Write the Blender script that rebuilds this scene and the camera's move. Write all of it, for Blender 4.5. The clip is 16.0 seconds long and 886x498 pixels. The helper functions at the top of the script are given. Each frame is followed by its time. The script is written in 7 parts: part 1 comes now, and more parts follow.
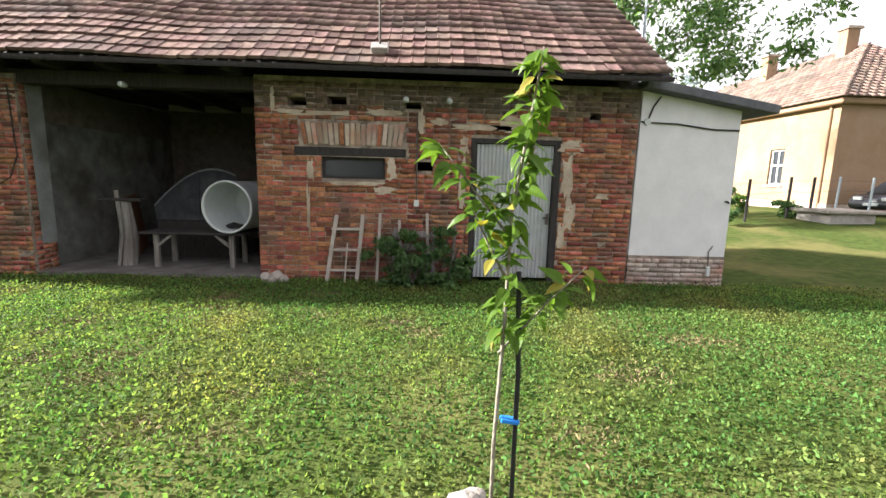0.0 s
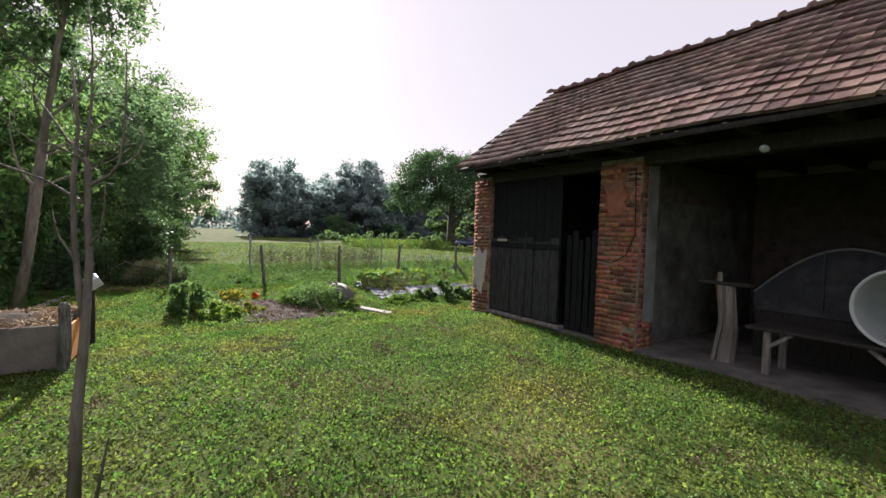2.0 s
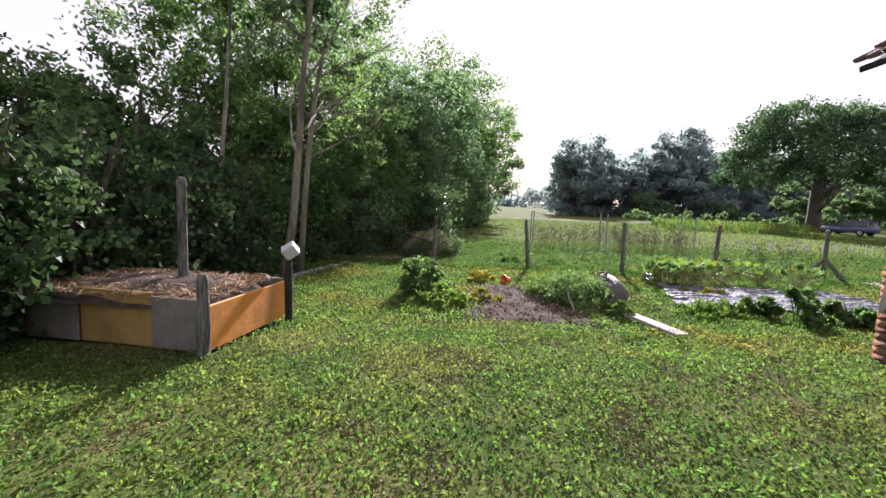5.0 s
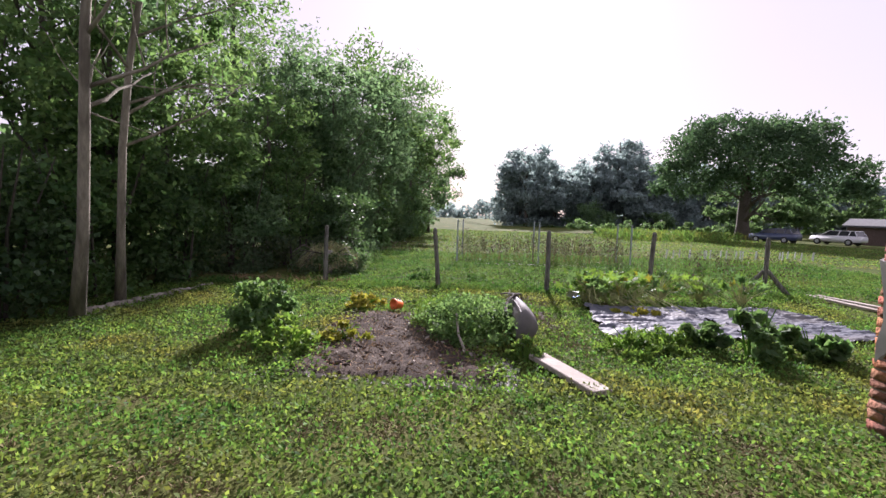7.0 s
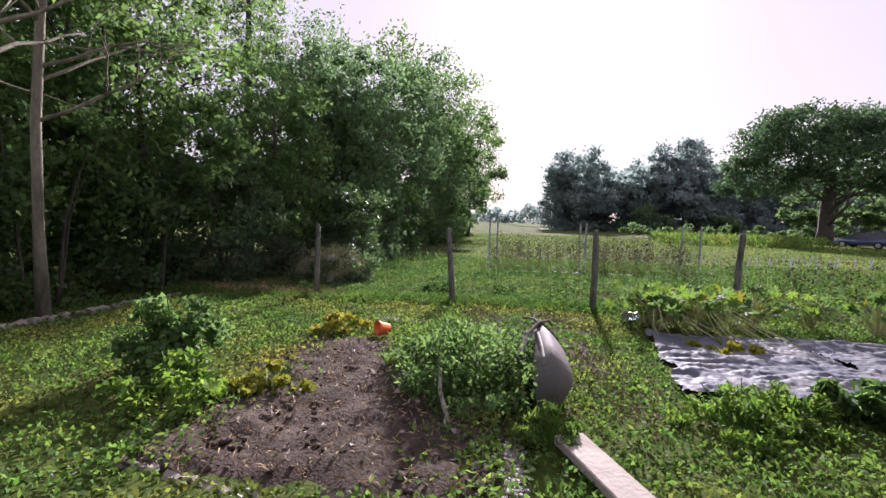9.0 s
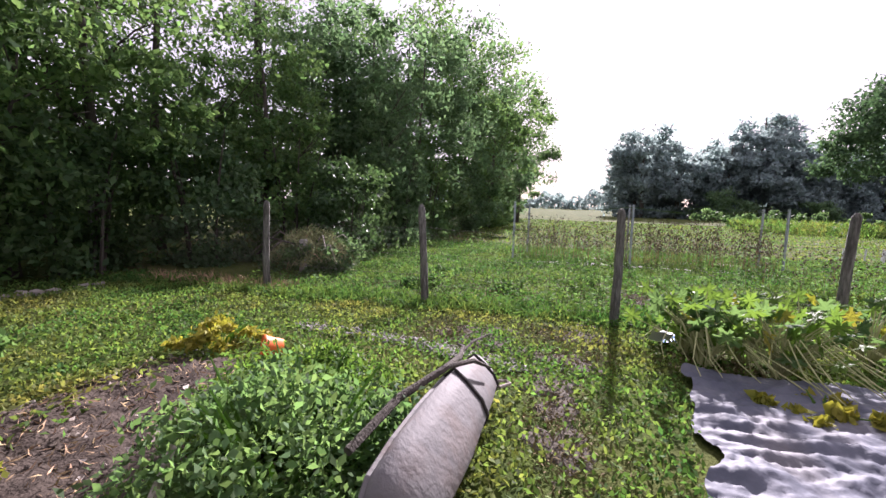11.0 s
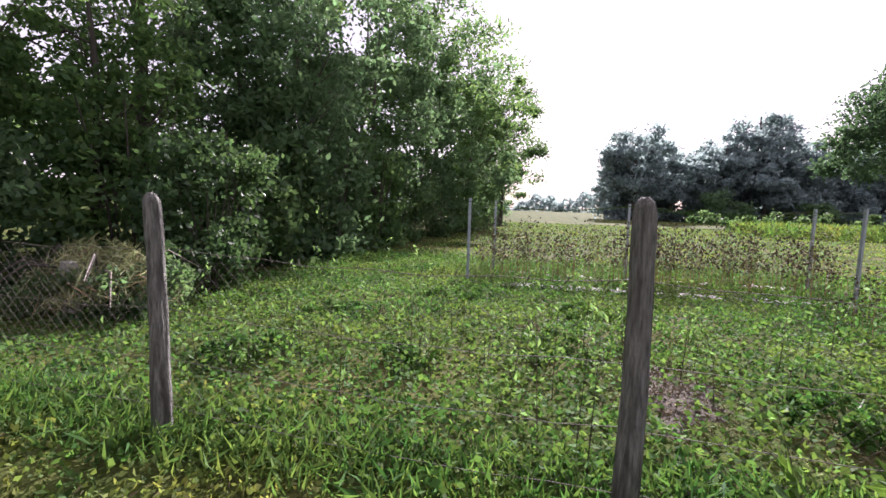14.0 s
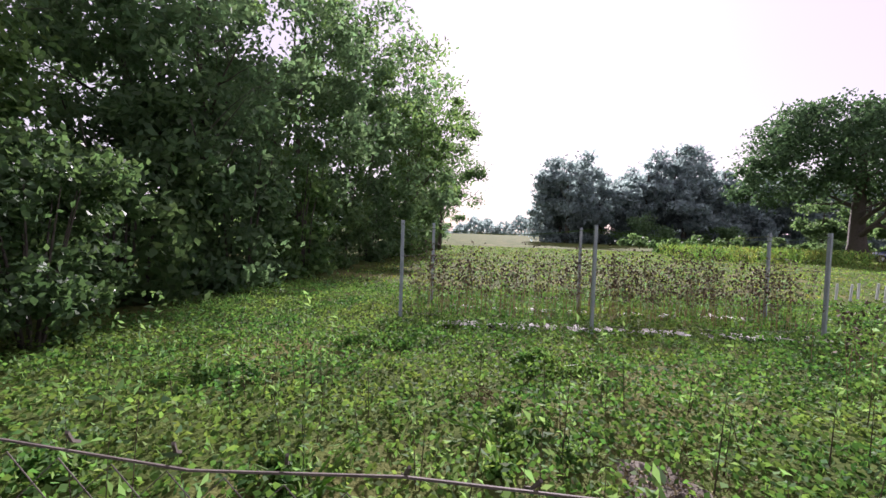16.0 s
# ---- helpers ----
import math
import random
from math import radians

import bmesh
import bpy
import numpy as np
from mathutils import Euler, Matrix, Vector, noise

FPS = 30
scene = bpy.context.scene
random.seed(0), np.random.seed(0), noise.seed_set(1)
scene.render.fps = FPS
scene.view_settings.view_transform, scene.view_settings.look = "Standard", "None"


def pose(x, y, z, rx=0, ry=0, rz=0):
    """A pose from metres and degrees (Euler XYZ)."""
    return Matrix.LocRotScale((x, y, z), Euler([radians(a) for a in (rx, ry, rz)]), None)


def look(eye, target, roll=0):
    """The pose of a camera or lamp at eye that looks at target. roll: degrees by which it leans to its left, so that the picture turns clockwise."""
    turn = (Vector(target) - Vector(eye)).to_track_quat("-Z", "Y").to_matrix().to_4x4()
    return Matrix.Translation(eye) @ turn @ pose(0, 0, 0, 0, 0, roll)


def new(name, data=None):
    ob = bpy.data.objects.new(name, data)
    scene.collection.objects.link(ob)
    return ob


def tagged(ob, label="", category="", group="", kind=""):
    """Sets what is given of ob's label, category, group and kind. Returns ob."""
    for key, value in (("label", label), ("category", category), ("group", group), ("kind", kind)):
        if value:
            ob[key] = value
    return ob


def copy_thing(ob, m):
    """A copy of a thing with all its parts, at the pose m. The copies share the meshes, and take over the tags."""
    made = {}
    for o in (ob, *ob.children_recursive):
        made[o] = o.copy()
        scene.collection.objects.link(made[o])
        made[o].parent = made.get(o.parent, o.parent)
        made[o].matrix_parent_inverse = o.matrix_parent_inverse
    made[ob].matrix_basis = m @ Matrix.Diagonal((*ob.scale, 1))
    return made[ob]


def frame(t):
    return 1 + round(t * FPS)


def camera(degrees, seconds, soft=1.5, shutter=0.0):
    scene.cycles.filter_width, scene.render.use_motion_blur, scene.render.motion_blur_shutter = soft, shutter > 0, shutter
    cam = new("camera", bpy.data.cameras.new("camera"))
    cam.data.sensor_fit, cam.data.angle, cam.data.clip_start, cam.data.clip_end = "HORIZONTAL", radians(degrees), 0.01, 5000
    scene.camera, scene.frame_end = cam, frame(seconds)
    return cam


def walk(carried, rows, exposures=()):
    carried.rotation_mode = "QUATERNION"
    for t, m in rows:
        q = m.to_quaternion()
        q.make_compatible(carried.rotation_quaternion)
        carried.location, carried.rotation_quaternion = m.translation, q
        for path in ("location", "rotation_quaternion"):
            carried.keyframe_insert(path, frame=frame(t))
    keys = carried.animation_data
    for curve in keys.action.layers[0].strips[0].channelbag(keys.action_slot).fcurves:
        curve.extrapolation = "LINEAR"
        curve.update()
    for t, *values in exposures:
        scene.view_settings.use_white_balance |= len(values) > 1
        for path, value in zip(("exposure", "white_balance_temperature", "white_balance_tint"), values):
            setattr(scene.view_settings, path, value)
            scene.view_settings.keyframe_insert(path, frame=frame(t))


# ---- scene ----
cam = camera(90.2, 16.0)
PATH = [
    (0, (0.114, -0.202, 1.767), (0.197, 1.772, 1.453), 1.5),
    (0.5, (-0.403, -0.060, 1.843), (-0.704, 1.912, 1.700), 1.6),
    (1, (-0.772, 0.248, 1.911), (-1.672, 2.032, 1.813), 1.8),
    (1.5, (-1.370, 0.420, 1.901), (-2.715, 1.897, 1.818), 1.9),
    (2, (-1.961, 0.589, 1.884), (-3.628, 1.692, 1.809), 1.8),
    (2.5, (-2.602, 0.764, 1.839), (-4.506, 1.371, 1.758), 1.6),
    (3, (-3.096, 1.118, 1.758), (-5.078, 1.367, 1.660), 1.4),
    (3.2, (-3.224, 1.156, 1.744), (-5.215, 1.306, 1.635), 1.4),
    (5.5, (-5.282, 2.711, 1.656), (-7.262, 2.526, 1.439), 2.2),
    (6, (-5.847, 3.000, 1.622), (-7.832, 2.850, 1.424), 2.2),
    (6.5, (-6.340, 3.237, 1.651), (-8.331, 3.199, 1.472), 2.2),
    (7, (-6.827, 3.479, 1.600), (-8.821, 3.508, 1.447), 1.9),
    (7.5, (-7.369, 3.708, 1.589), (-9.363, 3.760, 1.447), 1.9),
    (8, (-7.851, 3.793, 1.599), (-9.845, 3.867, 1.462), 1.8),
    (8.5, (-8.312, 3.907, 1.566), (-10.307, 3.912, 1.427), 1.7),
    (9, (-8.812, 4.054, 1.465), (-10.798, 3.870, 1.328), 1.7),
    (11.5, (-11.454, 5.334, 1.323), (-13.382, 4.845, 1.114), 1.6),
    (12, (-12.097, 5.515, 1.282), (-14.014, 4.981, 1.077), 1.5),
    (12.5, (-12.715, 5.520, 1.265), (-14.629, 4.980, 1.060), 1.8),
    (13, (-13.358, 5.528, 1.288), (-15.274, 4.997, 1.077), 1.7),
    (13.5, (-13.933, 5.499, 1.298), (-15.862, 5.014, 1.093), 1.6),
    (14, (-14.477, 5.492, 1.294), (-16.424, 5.074, 1.101), 1.8),
    (14.5, (-14.869, 5.459, 1.292), (-16.834, 5.127, 1.123), 2.1),
    (15, (-15.310, 5.425, 1.323), (-17.289, 5.176, 1.175), 2.0),
    (15.5, (-15.653, 5.367, 1.323), (-17.641, 5.175, 1.210), 1.9),
    (16, (-15.851, 5.381, 1.309), (-17.843, 5.229, 1.227), 1.9),
]
walk(cam, [(t, look(eye, target, roll)) for t, eye, target, roll in PATH],
     [(t, stops, 6100 - 40 * min(t, 6), 14 + 2.4 * min(t, 6) + 0.4 * max(0, t - 6) + 3 * max(0, 1 - abs(t - 12) / 3)) for t, stops in ((0, 2.32), (0.5, 2.05), (1.0, 1.35), (1.5, 1.15), (2.0, 1.35), (3.0, 1.4), (5.5, 1.7), (7.0, 1.42), (8.0, 1.2), (9.2, 1.4), (11.5, 1.72), (12.5, 1.78), (14.5, 1.62), (16, 1.45))])

# ---- light ----
SUN_AZ, SUN_EL = (-0.989, 0.148), 27.0
world = bpy.data.worlds.new("sky")
scene.world = world
world.use_nodes = True
wn = world.node_tree.nodes
sky = wn.new("ShaderNodeTexSky")
sky.sky_type, sky.sun_disc = "NISHITA", False
sky.sun_elevation = radians(SUN_EL)
sky.sun_rotation = math.atan2(SUN_AZ[0], SUN_AZ[1])
sky.air_density, sky.dust_density, sky.ozone_density = 1.2, 1.2, 1.0
wl_ = world.node_tree.links.new
wl_(sky.outputs[0], wn["Background"].inputs[0])
wn["Background"].inputs[1].default_value = 0.010
# thin white haze over the whole sky
haze = wn.new("ShaderNodeBackground")
haze.inputs[0].default_value, haze.inputs[1].default_value = (1.0, 0.905, 0.865, 1), 0.30
both = wn.new("ShaderNodeAddShader")
wl_(wn["Background"].outputs[0], both.inputs[0])
wl_(haze.outputs[0], both.inputs[1])
wl_(both.outputs[0], wn["World Output"].inputs[0])
sun = new("sun", bpy.data.lights.new("sun", "SUN"))
sun.data.energy, sun.data.angle, sun.data.color = 4.8, radians(2.5), (1.0, 0.93, 0.81)
sun.matrix_world = look((SUN_AZ[0] * 40, SUN_AZ[1] * 40, 40 * math.tan(radians(SUN_EL))), (0, 0, 0))

# ---- materials ----
def mat(name, c1, c2, scale=6.0, rough=0.85, bump=0.2, bump_scale=60.0, metal=0.0, spec=0.3, vary=0.0, island=False, c3=None, stain=0.8, big=0.6, stretch=None):
    """Two-scale noise between colours c1 and c2, stained towards c3, with a fine bump; vary: value change from piece to piece."""
    m = bpy.data.materials.new(name)
    m.use_nodes = True
    nt = m.node_tree
    N, L = nt.nodes, nt.links.new
    b = N["Principled BSDF"]
    b.inputs["Roughness"].default_value, b.inputs["Metallic"].default_value = rough, metal
    b.inputs["Specular IOR Level"].default_value = spec
    co = N.new("ShaderNodeTexCoord").outputs["Object"]
    if island or vary:
        co = N.new("ShaderNodeNewGeometry").outputs["Position"]
    if stretch:
        mp = N.new("ShaderNodeMapping")
        mp.inputs["Scale"].default_value = stretch
        L(co, mp.inputs[0])
        co = mp.outputs[0]
    n1 = N.new("ShaderNodeTexNoise")
    n1.inputs["Scale"].default_value, n1.inputs["Detail"].default_value, n1.inputs["Roughness"].default_value = scale, 6, 0.65
    L(co, n1.inputs["Vector"])
    r1 = N.new("ShaderNodeValToRGB")
    r1.color_ramp.elements[0].position, r1.color_ramp.elements[1].position = 0.33, 0.67
    r1.color_ramp.elements[0].color, r1.color_ramp.elements[1].color = (*c1, 1), (*c2, 1)
    L(n1.outputs[0], r1.inputs[0])
    col = r1.outputs[0]
    if c3:
        n2 = N.new("ShaderNodeTexNoise")
        n2.inputs["Scale"].default_value, n2.inputs["Detail"].default_value = big, 5
        L(co, n2.inputs["Vector"])
        r2 = N.new("ShaderNodeValToRGB")
        r2.color_ramp.elements[0].position, r2.color_ramp.elements[1].position = 0.48, 0.68
        r2.color_ramp.elements[1].color = (stain, stain, stain, 1)
        L(n2.outputs[0], r2.inputs[0])
        mx = N.new("ShaderNodeMixRGB")
        L(r2.outputs[0], mx.inputs[0])
        L(col, mx.inputs[1])
        mx.inputs[2].default_value = (*c3, 1)
        col = mx.outputs[0]
    if vary:
        rnd = N.new("ShaderNodeNewGeometry").outputs["Random Per Island"] if island else N.new("ShaderNodeObjectInfo").outputs["Random"]
        mr = N.new("ShaderNodeMapRange")
        mr.inputs[3].default_value, mr.inputs[4].default_value = 1 - vary, 1 + vary
        L(rnd, mr.inputs[0])
        hs = N.new("ShaderNodeHueSaturation")
        L(mr.outputs[0], hs.inputs["Value"])
        mh = N.new("ShaderNodeMapRange")
        mh.inputs[3].default_value, mh.inputs[4].default_value = 0.5 - vary * 0.045, 0.5 + vary * 0.045
        mul = N.new("ShaderNodeMath")
        mul.operation = "MULTIPLY"
        mul.inputs[1].default_value = 7.31
        fr = N.new("ShaderNodeMath")
        fr.operation = "FRACT"
        L(rnd, mul.inputs[0]); L(mul.outputs[0], fr.inputs[0]); L(fr.outputs[0], mh.inputs[0])
        L(mh.outputs[0], hs.inputs["Hue"])
        L(col, hs.inputs["Color"])
        col = hs.outputs[0]
    L(col, b.inputs["Base Color"])
    if bump:
        n3 = N.new("ShaderNodeTexNoise")
        n3.inputs["Scale"].default_value, n3.inputs["Detail"].default_value = bump_scale, 4
        L(co, n3.inputs["Vector"])
        bp = N.new("ShaderNodeBump")
        bp.inputs["Strength"].default_value, bp.inputs["Distance"].default_value = bump, 0.02
        L(n3.outputs[0], bp.inputs["Height"])
        L(bp.outputs[0], b.inputs["Normal"])
    return m


def leaf_mat(name, c1, c2, vary=0.35, through_=0.45, gloss=0.62, tint=(1.2, 1.2, 0.6), c3=None, big=0.4, stain=0.6):
    """Foliage: a little gloss, light passing through, colour changing from leaf to leaf and from clump to clump."""
    m = mat(name, c1, c2, scale=0.9, rough=gloss, bump=0, vary=vary, island=True, spec=0.12, c3=c3, big=big, stain=stain)
    nt = m.node_tree
    N, L = nt.nodes, nt.links.new
    b = N["Principled BSDF"]
    src = b.inputs["Base Color"].links[0].from_socket
    tr = N.new("ShaderNodeBsdfTranslucent")
    mu = N.new("ShaderNodeMixRGB")
    mu.blend_type = "MULTIPLY"
    mu.inputs[0].default_value = 1
    mu.inputs[2].default_value = (*tint, 1)
    L(src, mu.inputs[1]); L(mu.outputs[0], tr.inputs[0])
    mix = N.new("ShaderNodeMixShader")
    mix.inputs[0].default_value = through_
    L(b.outputs[0], mix.inputs[1]); L(tr.outputs[0], mix.inputs[2])
    L(mix.outputs[0], N["Material Output"].inputs[0])
    return m


BRICK = mat("brick", (0.20, 0.066, 0.036), (0.37, 0.15, 0.085), 14, 0.92, 1.0, 45, vary=0.5, c3=(0.105, 0.080, 0.062), big=1.5, stain=0.9)
BRICK_J = mat("brick_joined", (0.20, 0.066, 0.036), (0.37, 0.15, 0.085), 14, 0.92, 1.0, 45, vary=0.5, island=True, c3=(0.105, 0.080, 0.062), big=1.5, stain=0.9)
BRICK_OLD = mat("brick_old_olive", (0.085, 0.065, 0.045), (0.20, 0.145, 0.095), 12, 0.95, 0.9, 60, vary=0.4, island=True, c3=(0.13, 0.12, 0.09), big=2, stain=0.8)
BRICK_PALE = mat("brick_pale", (0.33, 0.27, 0.21), (0.42, 0.36, 0.29), 12, 0.92, 0.5, 70, vary=0.3, c3=(0.3, 0.13, 0.08), big=3)
MORTAR = mat("mortar", (0.10, 0.082, 0.066), (0.40, 0.34, 0.27), 6, 0.95, 0.8, 40, c3=(0.13, 0.10, 0.08), big=1.2)
PLASTER_OLD = mat("old_plaster", (0.36, 0.30, 0.22), (0.47, 0.41, 0.32), 7, 0.95, 0.6, 30, c3=(0.24, 0.19, 0.14), big=2)
WHITEWASH = mat("whitewash", (0.56, 0.57, 0.58), (0.65, 0.655, 0.66), 3, 0.9, 0.15, 30, c3=(0.55, 0.55, 0.54), big=0.7, stain=0.5)
TILE = mat("roof_tile", (0.105, 0.070, 0.060), (0.210, 0.142, 0.120), 5, 0.92, 0.6, 60, spec=0.1, vary=0.4, c3=(0.14, 0.115, 0.105), big=0.9, stain=0.7)
TILE_J = mat("roof_tile_joined", (0.105, 0.070, 0.060), (0.210, 0.142, 0.120), 5, 0.92, 0.6, 60, spec=0.1, vary=0.4, island=True, c3=(0.14, 0.115, 0.105), big=0.9, stain=0.7)
WOOD_OLD = mat("weathered_wood", (0.135, 0.125, 0.115), (0.28, 0.265, 0.245), 5, 0.9, 0.5, 30, c3=(0.09, 0.075, 0.06), big=1.5, stretch=(6, 6, 0.6))
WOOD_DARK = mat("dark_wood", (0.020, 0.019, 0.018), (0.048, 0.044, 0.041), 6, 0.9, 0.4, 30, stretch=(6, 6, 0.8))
POST_WOOD = mat("grey_post_wood", (0.065, 0.066, 0.057), (0.27, 0.272, 0.242), 9, 0.94, 1.0, 26, c3=(0.055, 0.05, 0.045), big=3.0, stretch=(6, 6, 0.8), spec=0.12)
WOOD_BROWN = mat("brown_board", (0.16, 0.07, 0.03), (0.22, 0.10, 0.045), 4, 0.8, 0.3, 30)
WOOD_PALE = mat("pale_wood", (0.28, 0.25, 0.22), (0.38, 0.345, 0.305), 5, 0.9, 0.4, 30, c3=(0.22, 0.18, 0.14), big=2)
ZINC = mat("galvanised_sheet", (0.33, 0.36, 0.365), (0.42, 0.45, 0.455), 4, 0.5, 0.08, 30, metal=0.35, spec=0.5, c3=(0.36, 0.36, 0.36), big=2)
STEEL_GREY = mat("galvanised_steel", (0.26, 0.31, 0.34), (0.36, 0.41, 0.44), 9, 0.5, 0.1, 40, metal=0.3)
WIRE = mat("wire", (0.07, 0.06, 0.052), (0.13, 0.115, 0.10), 20, 0.75, 0, metal=0.0, spec=0.2)
BLACK = mat("black_rubber", (0.012, 0.012, 0.012), (0.022, 0.022, 0.022), 9, 0.6, 0.1)
CONCRETE = mat("concrete", (0.27, 0.26, 0.24), (0.38, 0.365, 0.34), 7, 0.95, 0.4, 60, c3=(0.25, 0.23, 0.2), big=2)
STONE = mat("stone", (0.24, 0.22, 0.19), (0.38, 0.35, 0.31), 6, 0.95, 0.6, 30, c3=(0.16, 0.15, 0.12), big=3)
PLASTIC_W = mat("white_plastic", (0.46, 0.50, 0.50), (0.56, 0.59, 0.585), 3, 0.45, 0.05, 20, c3=(0.42, 0.46, 0.45), big=2, stain=0.6)
TUB_GREY = mat("grey_sheet", (0.10, 0.108, 0.118), (0.15, 0.155, 0.162), 3, 0.68, 0.1, 20, spec=0.2, c3=(0.20, 0.185, 0.175), big=2, stain=0.6)
# black film given a blue-grey base: reflected sky is put into the colour
FILM = mat("black_film_sheen", (0.075, 0.085, 0.11), (0.14, 0.15, 0.18), 3, 0.62, 0.35, 14, spec=0.14, c3=(0.20, 0.19, 0.18), big=1.6, stain=0.6)
ORANGE = mat("orange_paint", (0.52, 0.20, 0.03), (0.60, 0.27, 0.06), 4, 0.75, 0.2, 30, c3=(0.30, 0.15, 0.05), big=2.4, stain=0.7)
OCHRE = mat("ochre_plaster", (0.25, 0.165, 0.100), (0.30, 0.205, 0.130), 2, 0.92, 0.2, 20, c3=(0.31, 0.235, 0.165), big=0.6, stain=0.6)
SLATE = mat("grey_roof_felt", (0.075, 0.08, 0.09), (0.13, 0.135, 0.145), 5, 0.8, 0.3, 40)
SOIL = mat("soil", (0.036, 0.029, 0.024), (0.082, 0.066, 0.054), 9, 0.97, 1.0, 40, spec=0.08, c3=(0.105, 0.086, 0.070), big=2)
BARK = mat("bark", (0.17, 0.155, 0.12), (0.30, 0.275, 0.22), 8, 0.95, 0.8, 25, stretch=(3, 3, 0.7), c3=(0.08, 0.07, 0.055), big=1.5)
BARK_DARK = mat("dark_bark", (0.045, 0.04, 0.033), (0.10, 0.088, 0.072), 8, 0.95, 0.8, 25, stretch=(3, 3, 0.7))
DRY = mat("dry_stalks", (0.22, 0.145, 0.075), (0.38, 0.275, 0.165), 6, 0.95, 0, vary=0.4, island=True)
LEAF = leaf_mat("leaf_green", (0.080, 0.152, 0.068), (0.138, 0.230, 0.096), through_=0.62, tint=(1.3, 1.3, 0.8))
LEAF_DARK = leaf_mat("leaf_dark", (0.068, 0.125, 0.062), (0.110, 0.180, 0.082), through_=0.62, tint=(1.3, 1.3, 0.9))
IVY = leaf_mat("ivy_leaf", (0.048, 0.090, 0.046), (0.082, 0.140, 0.062), through_=0.45, gloss=0.42, tint=(1.2, 1.25, 0.8))
LEAF_OAK = leaf_mat("leaf_oak", (0.046, 0.092, 0.052), (0.078, 0.135, 0.068), through_=0.5, tint=(1.2, 1.25, 0.9))
LEAF_GREY = leaf_mat("leaf_greygreen", (0.094, 0.165, 0.092), (0.140, 0.222, 0.118), through_=0.62, tint=(1.25, 1.3, 0.95))
# far leaves paled and blued: distance haze is put into their colour
LEAF_HAZED = leaf_mat("leaf_hazed", (0.21, 0.28, 0.285), (0.265, 0.335, 0.33), through_=0.6, tint=(1.3, 1.3, 1.2))
LEAF_BRIGHT = leaf_mat("leaf_bright", (0.092, 0.178, 0.046), (0.165, 0.270, 0.066), through_=0.58, gloss=0.5)
LEAF_YELLOW = leaf_mat("leaf_yellow", (0.20, 0.24, 0.04), (0.34, 0.31, 0.06), vary=0.25)
GRASS_LEAF = leaf_mat("lawn_leaf", (0.060, 0.136, 0.036), (0.138, 0.226, 0.058), through_=0.52, vary=0.65, gloss=0.68, tint=(1.15, 1.15, 0.7), c3=(0.25, 0.19, 0.070), big=0.8, stain=0.48)
MEADOW_LEAF = leaf_mat("meadow_leaf", (0.048, 0.124, 0.032), (0.112, 0.204, 0.050), vary=0.55, gloss=0.75, tint=(1.15, 1.15, 0.75), c3=(0.17, 0.175, 0.05), big=0.45, stain=0.28)
SEED = mat("dry_seed_heads", (0.055, 0.045, 0.034), (0.13, 0.10, 0.065), 6, 0.95, 0, vary=0.4, island=True)

# ---- helpers of this scene ----
rng = np.random.default_rng(7)


def smooth(a, b, x):
    k = np.clip((x - a) / (b - a), 0, 1)
    return k * k * (3 - 2 * k)


def gz(x, y):
    """Height of the ground."""
    return 0.15 * smooth(-11.4, -8.6, x) - 0.10 * smooth(-17, -22, x) + 0.55 * smooth(5, 16, x) * smooth(8, 17, y)


def gzf(x, y):
    return float(gz(np.float64(x), np.float64(y)))


def link(name, me_, material, parent=None, label=""):
    ob = new(name, me_)
    if material is not None and not me_.materials:
        me_.materials.append(material)
    if parent is not None:
        ob.parent = parent
    if label:
        tagged(ob, label)
    return ob


def part(name, bm, material, parent=None, label="", soft=False):
    me_ = bpy.data.meshes.new(name)
    bm.normal_update()
    bm.to_mesh(me_)
    bm.free()
    if soft:
        me_.polygons.foreach_set("use_smooth", [True] * len(me_.polygons))
    return link(name, me_, material, parent, label)


def raw(name, verts, faces, material, parent=None, label=""):
    """A mesh from computed arrays."""
    me_ = bpy.data.meshes.new(name)
    verts, faces = np.asarray(verts, np.float32), np.asarray(faces, np.int32)
    k = faces.shape[1]
    me_.vertices.add(len(verts))
    me_.vertices.foreach_set("co", verts.ravel())
    me_.loops.add(faces.size)
    me_.loops.foreach_set("vertex_index", faces.ravel())
    me_.polygons.add(len(faces))
    me_.polygons.foreach_set("loop_start", np.arange(0, faces.size, k, dtype=np.int32))
    me_.update(calc_edges=True)
    return link(name, me_, material, parent, label)


def thing(name, label, category, at=(0, 0, 0), group="", kind="", turn=0):
    ob = new(name)
    ob.empty_display_size = 0.1
    ob.matrix_basis = pose(*at, 0, 0, turn)
    return tagged(ob, label, category, group, kind)


def box(bm, x0, x1, y0, y1, z0, z1, bevel=0.0, m=None):
    r = bmesh.ops.create_cube(bm, size=1.0)
    vs = r["verts"]
    for v in vs:
        v.co = Vector((x0 + (v.co.x + 0.5) * (x1 - x0), y0 + (v.co.y + 0.5) * (y1 - y0), z0 + (v.co.z + 0.5) * (z1 - z0)))
    if bevel:
        es = list({e for v in vs for e in v.link_edges})
        rr = bmesh.ops.bevel(bm, geom=es, offset=bevel, segments=1, affect="EDGES")
        vs = list({v for f in rr["faces"] for v in f.verts} | {v for v in vs if v.is_valid})
    if m is not None:
        bmesh.ops.transform(bm, matrix=m, verts=[v for v in vs if v.is_valid])
    return bm


def cube(x0, x1, y0, y1, z0, z1, bevel=0.0, m=None):
    return box(bmesh.new(), x0, x1, y0, y1, z0, z1, bevel, m)


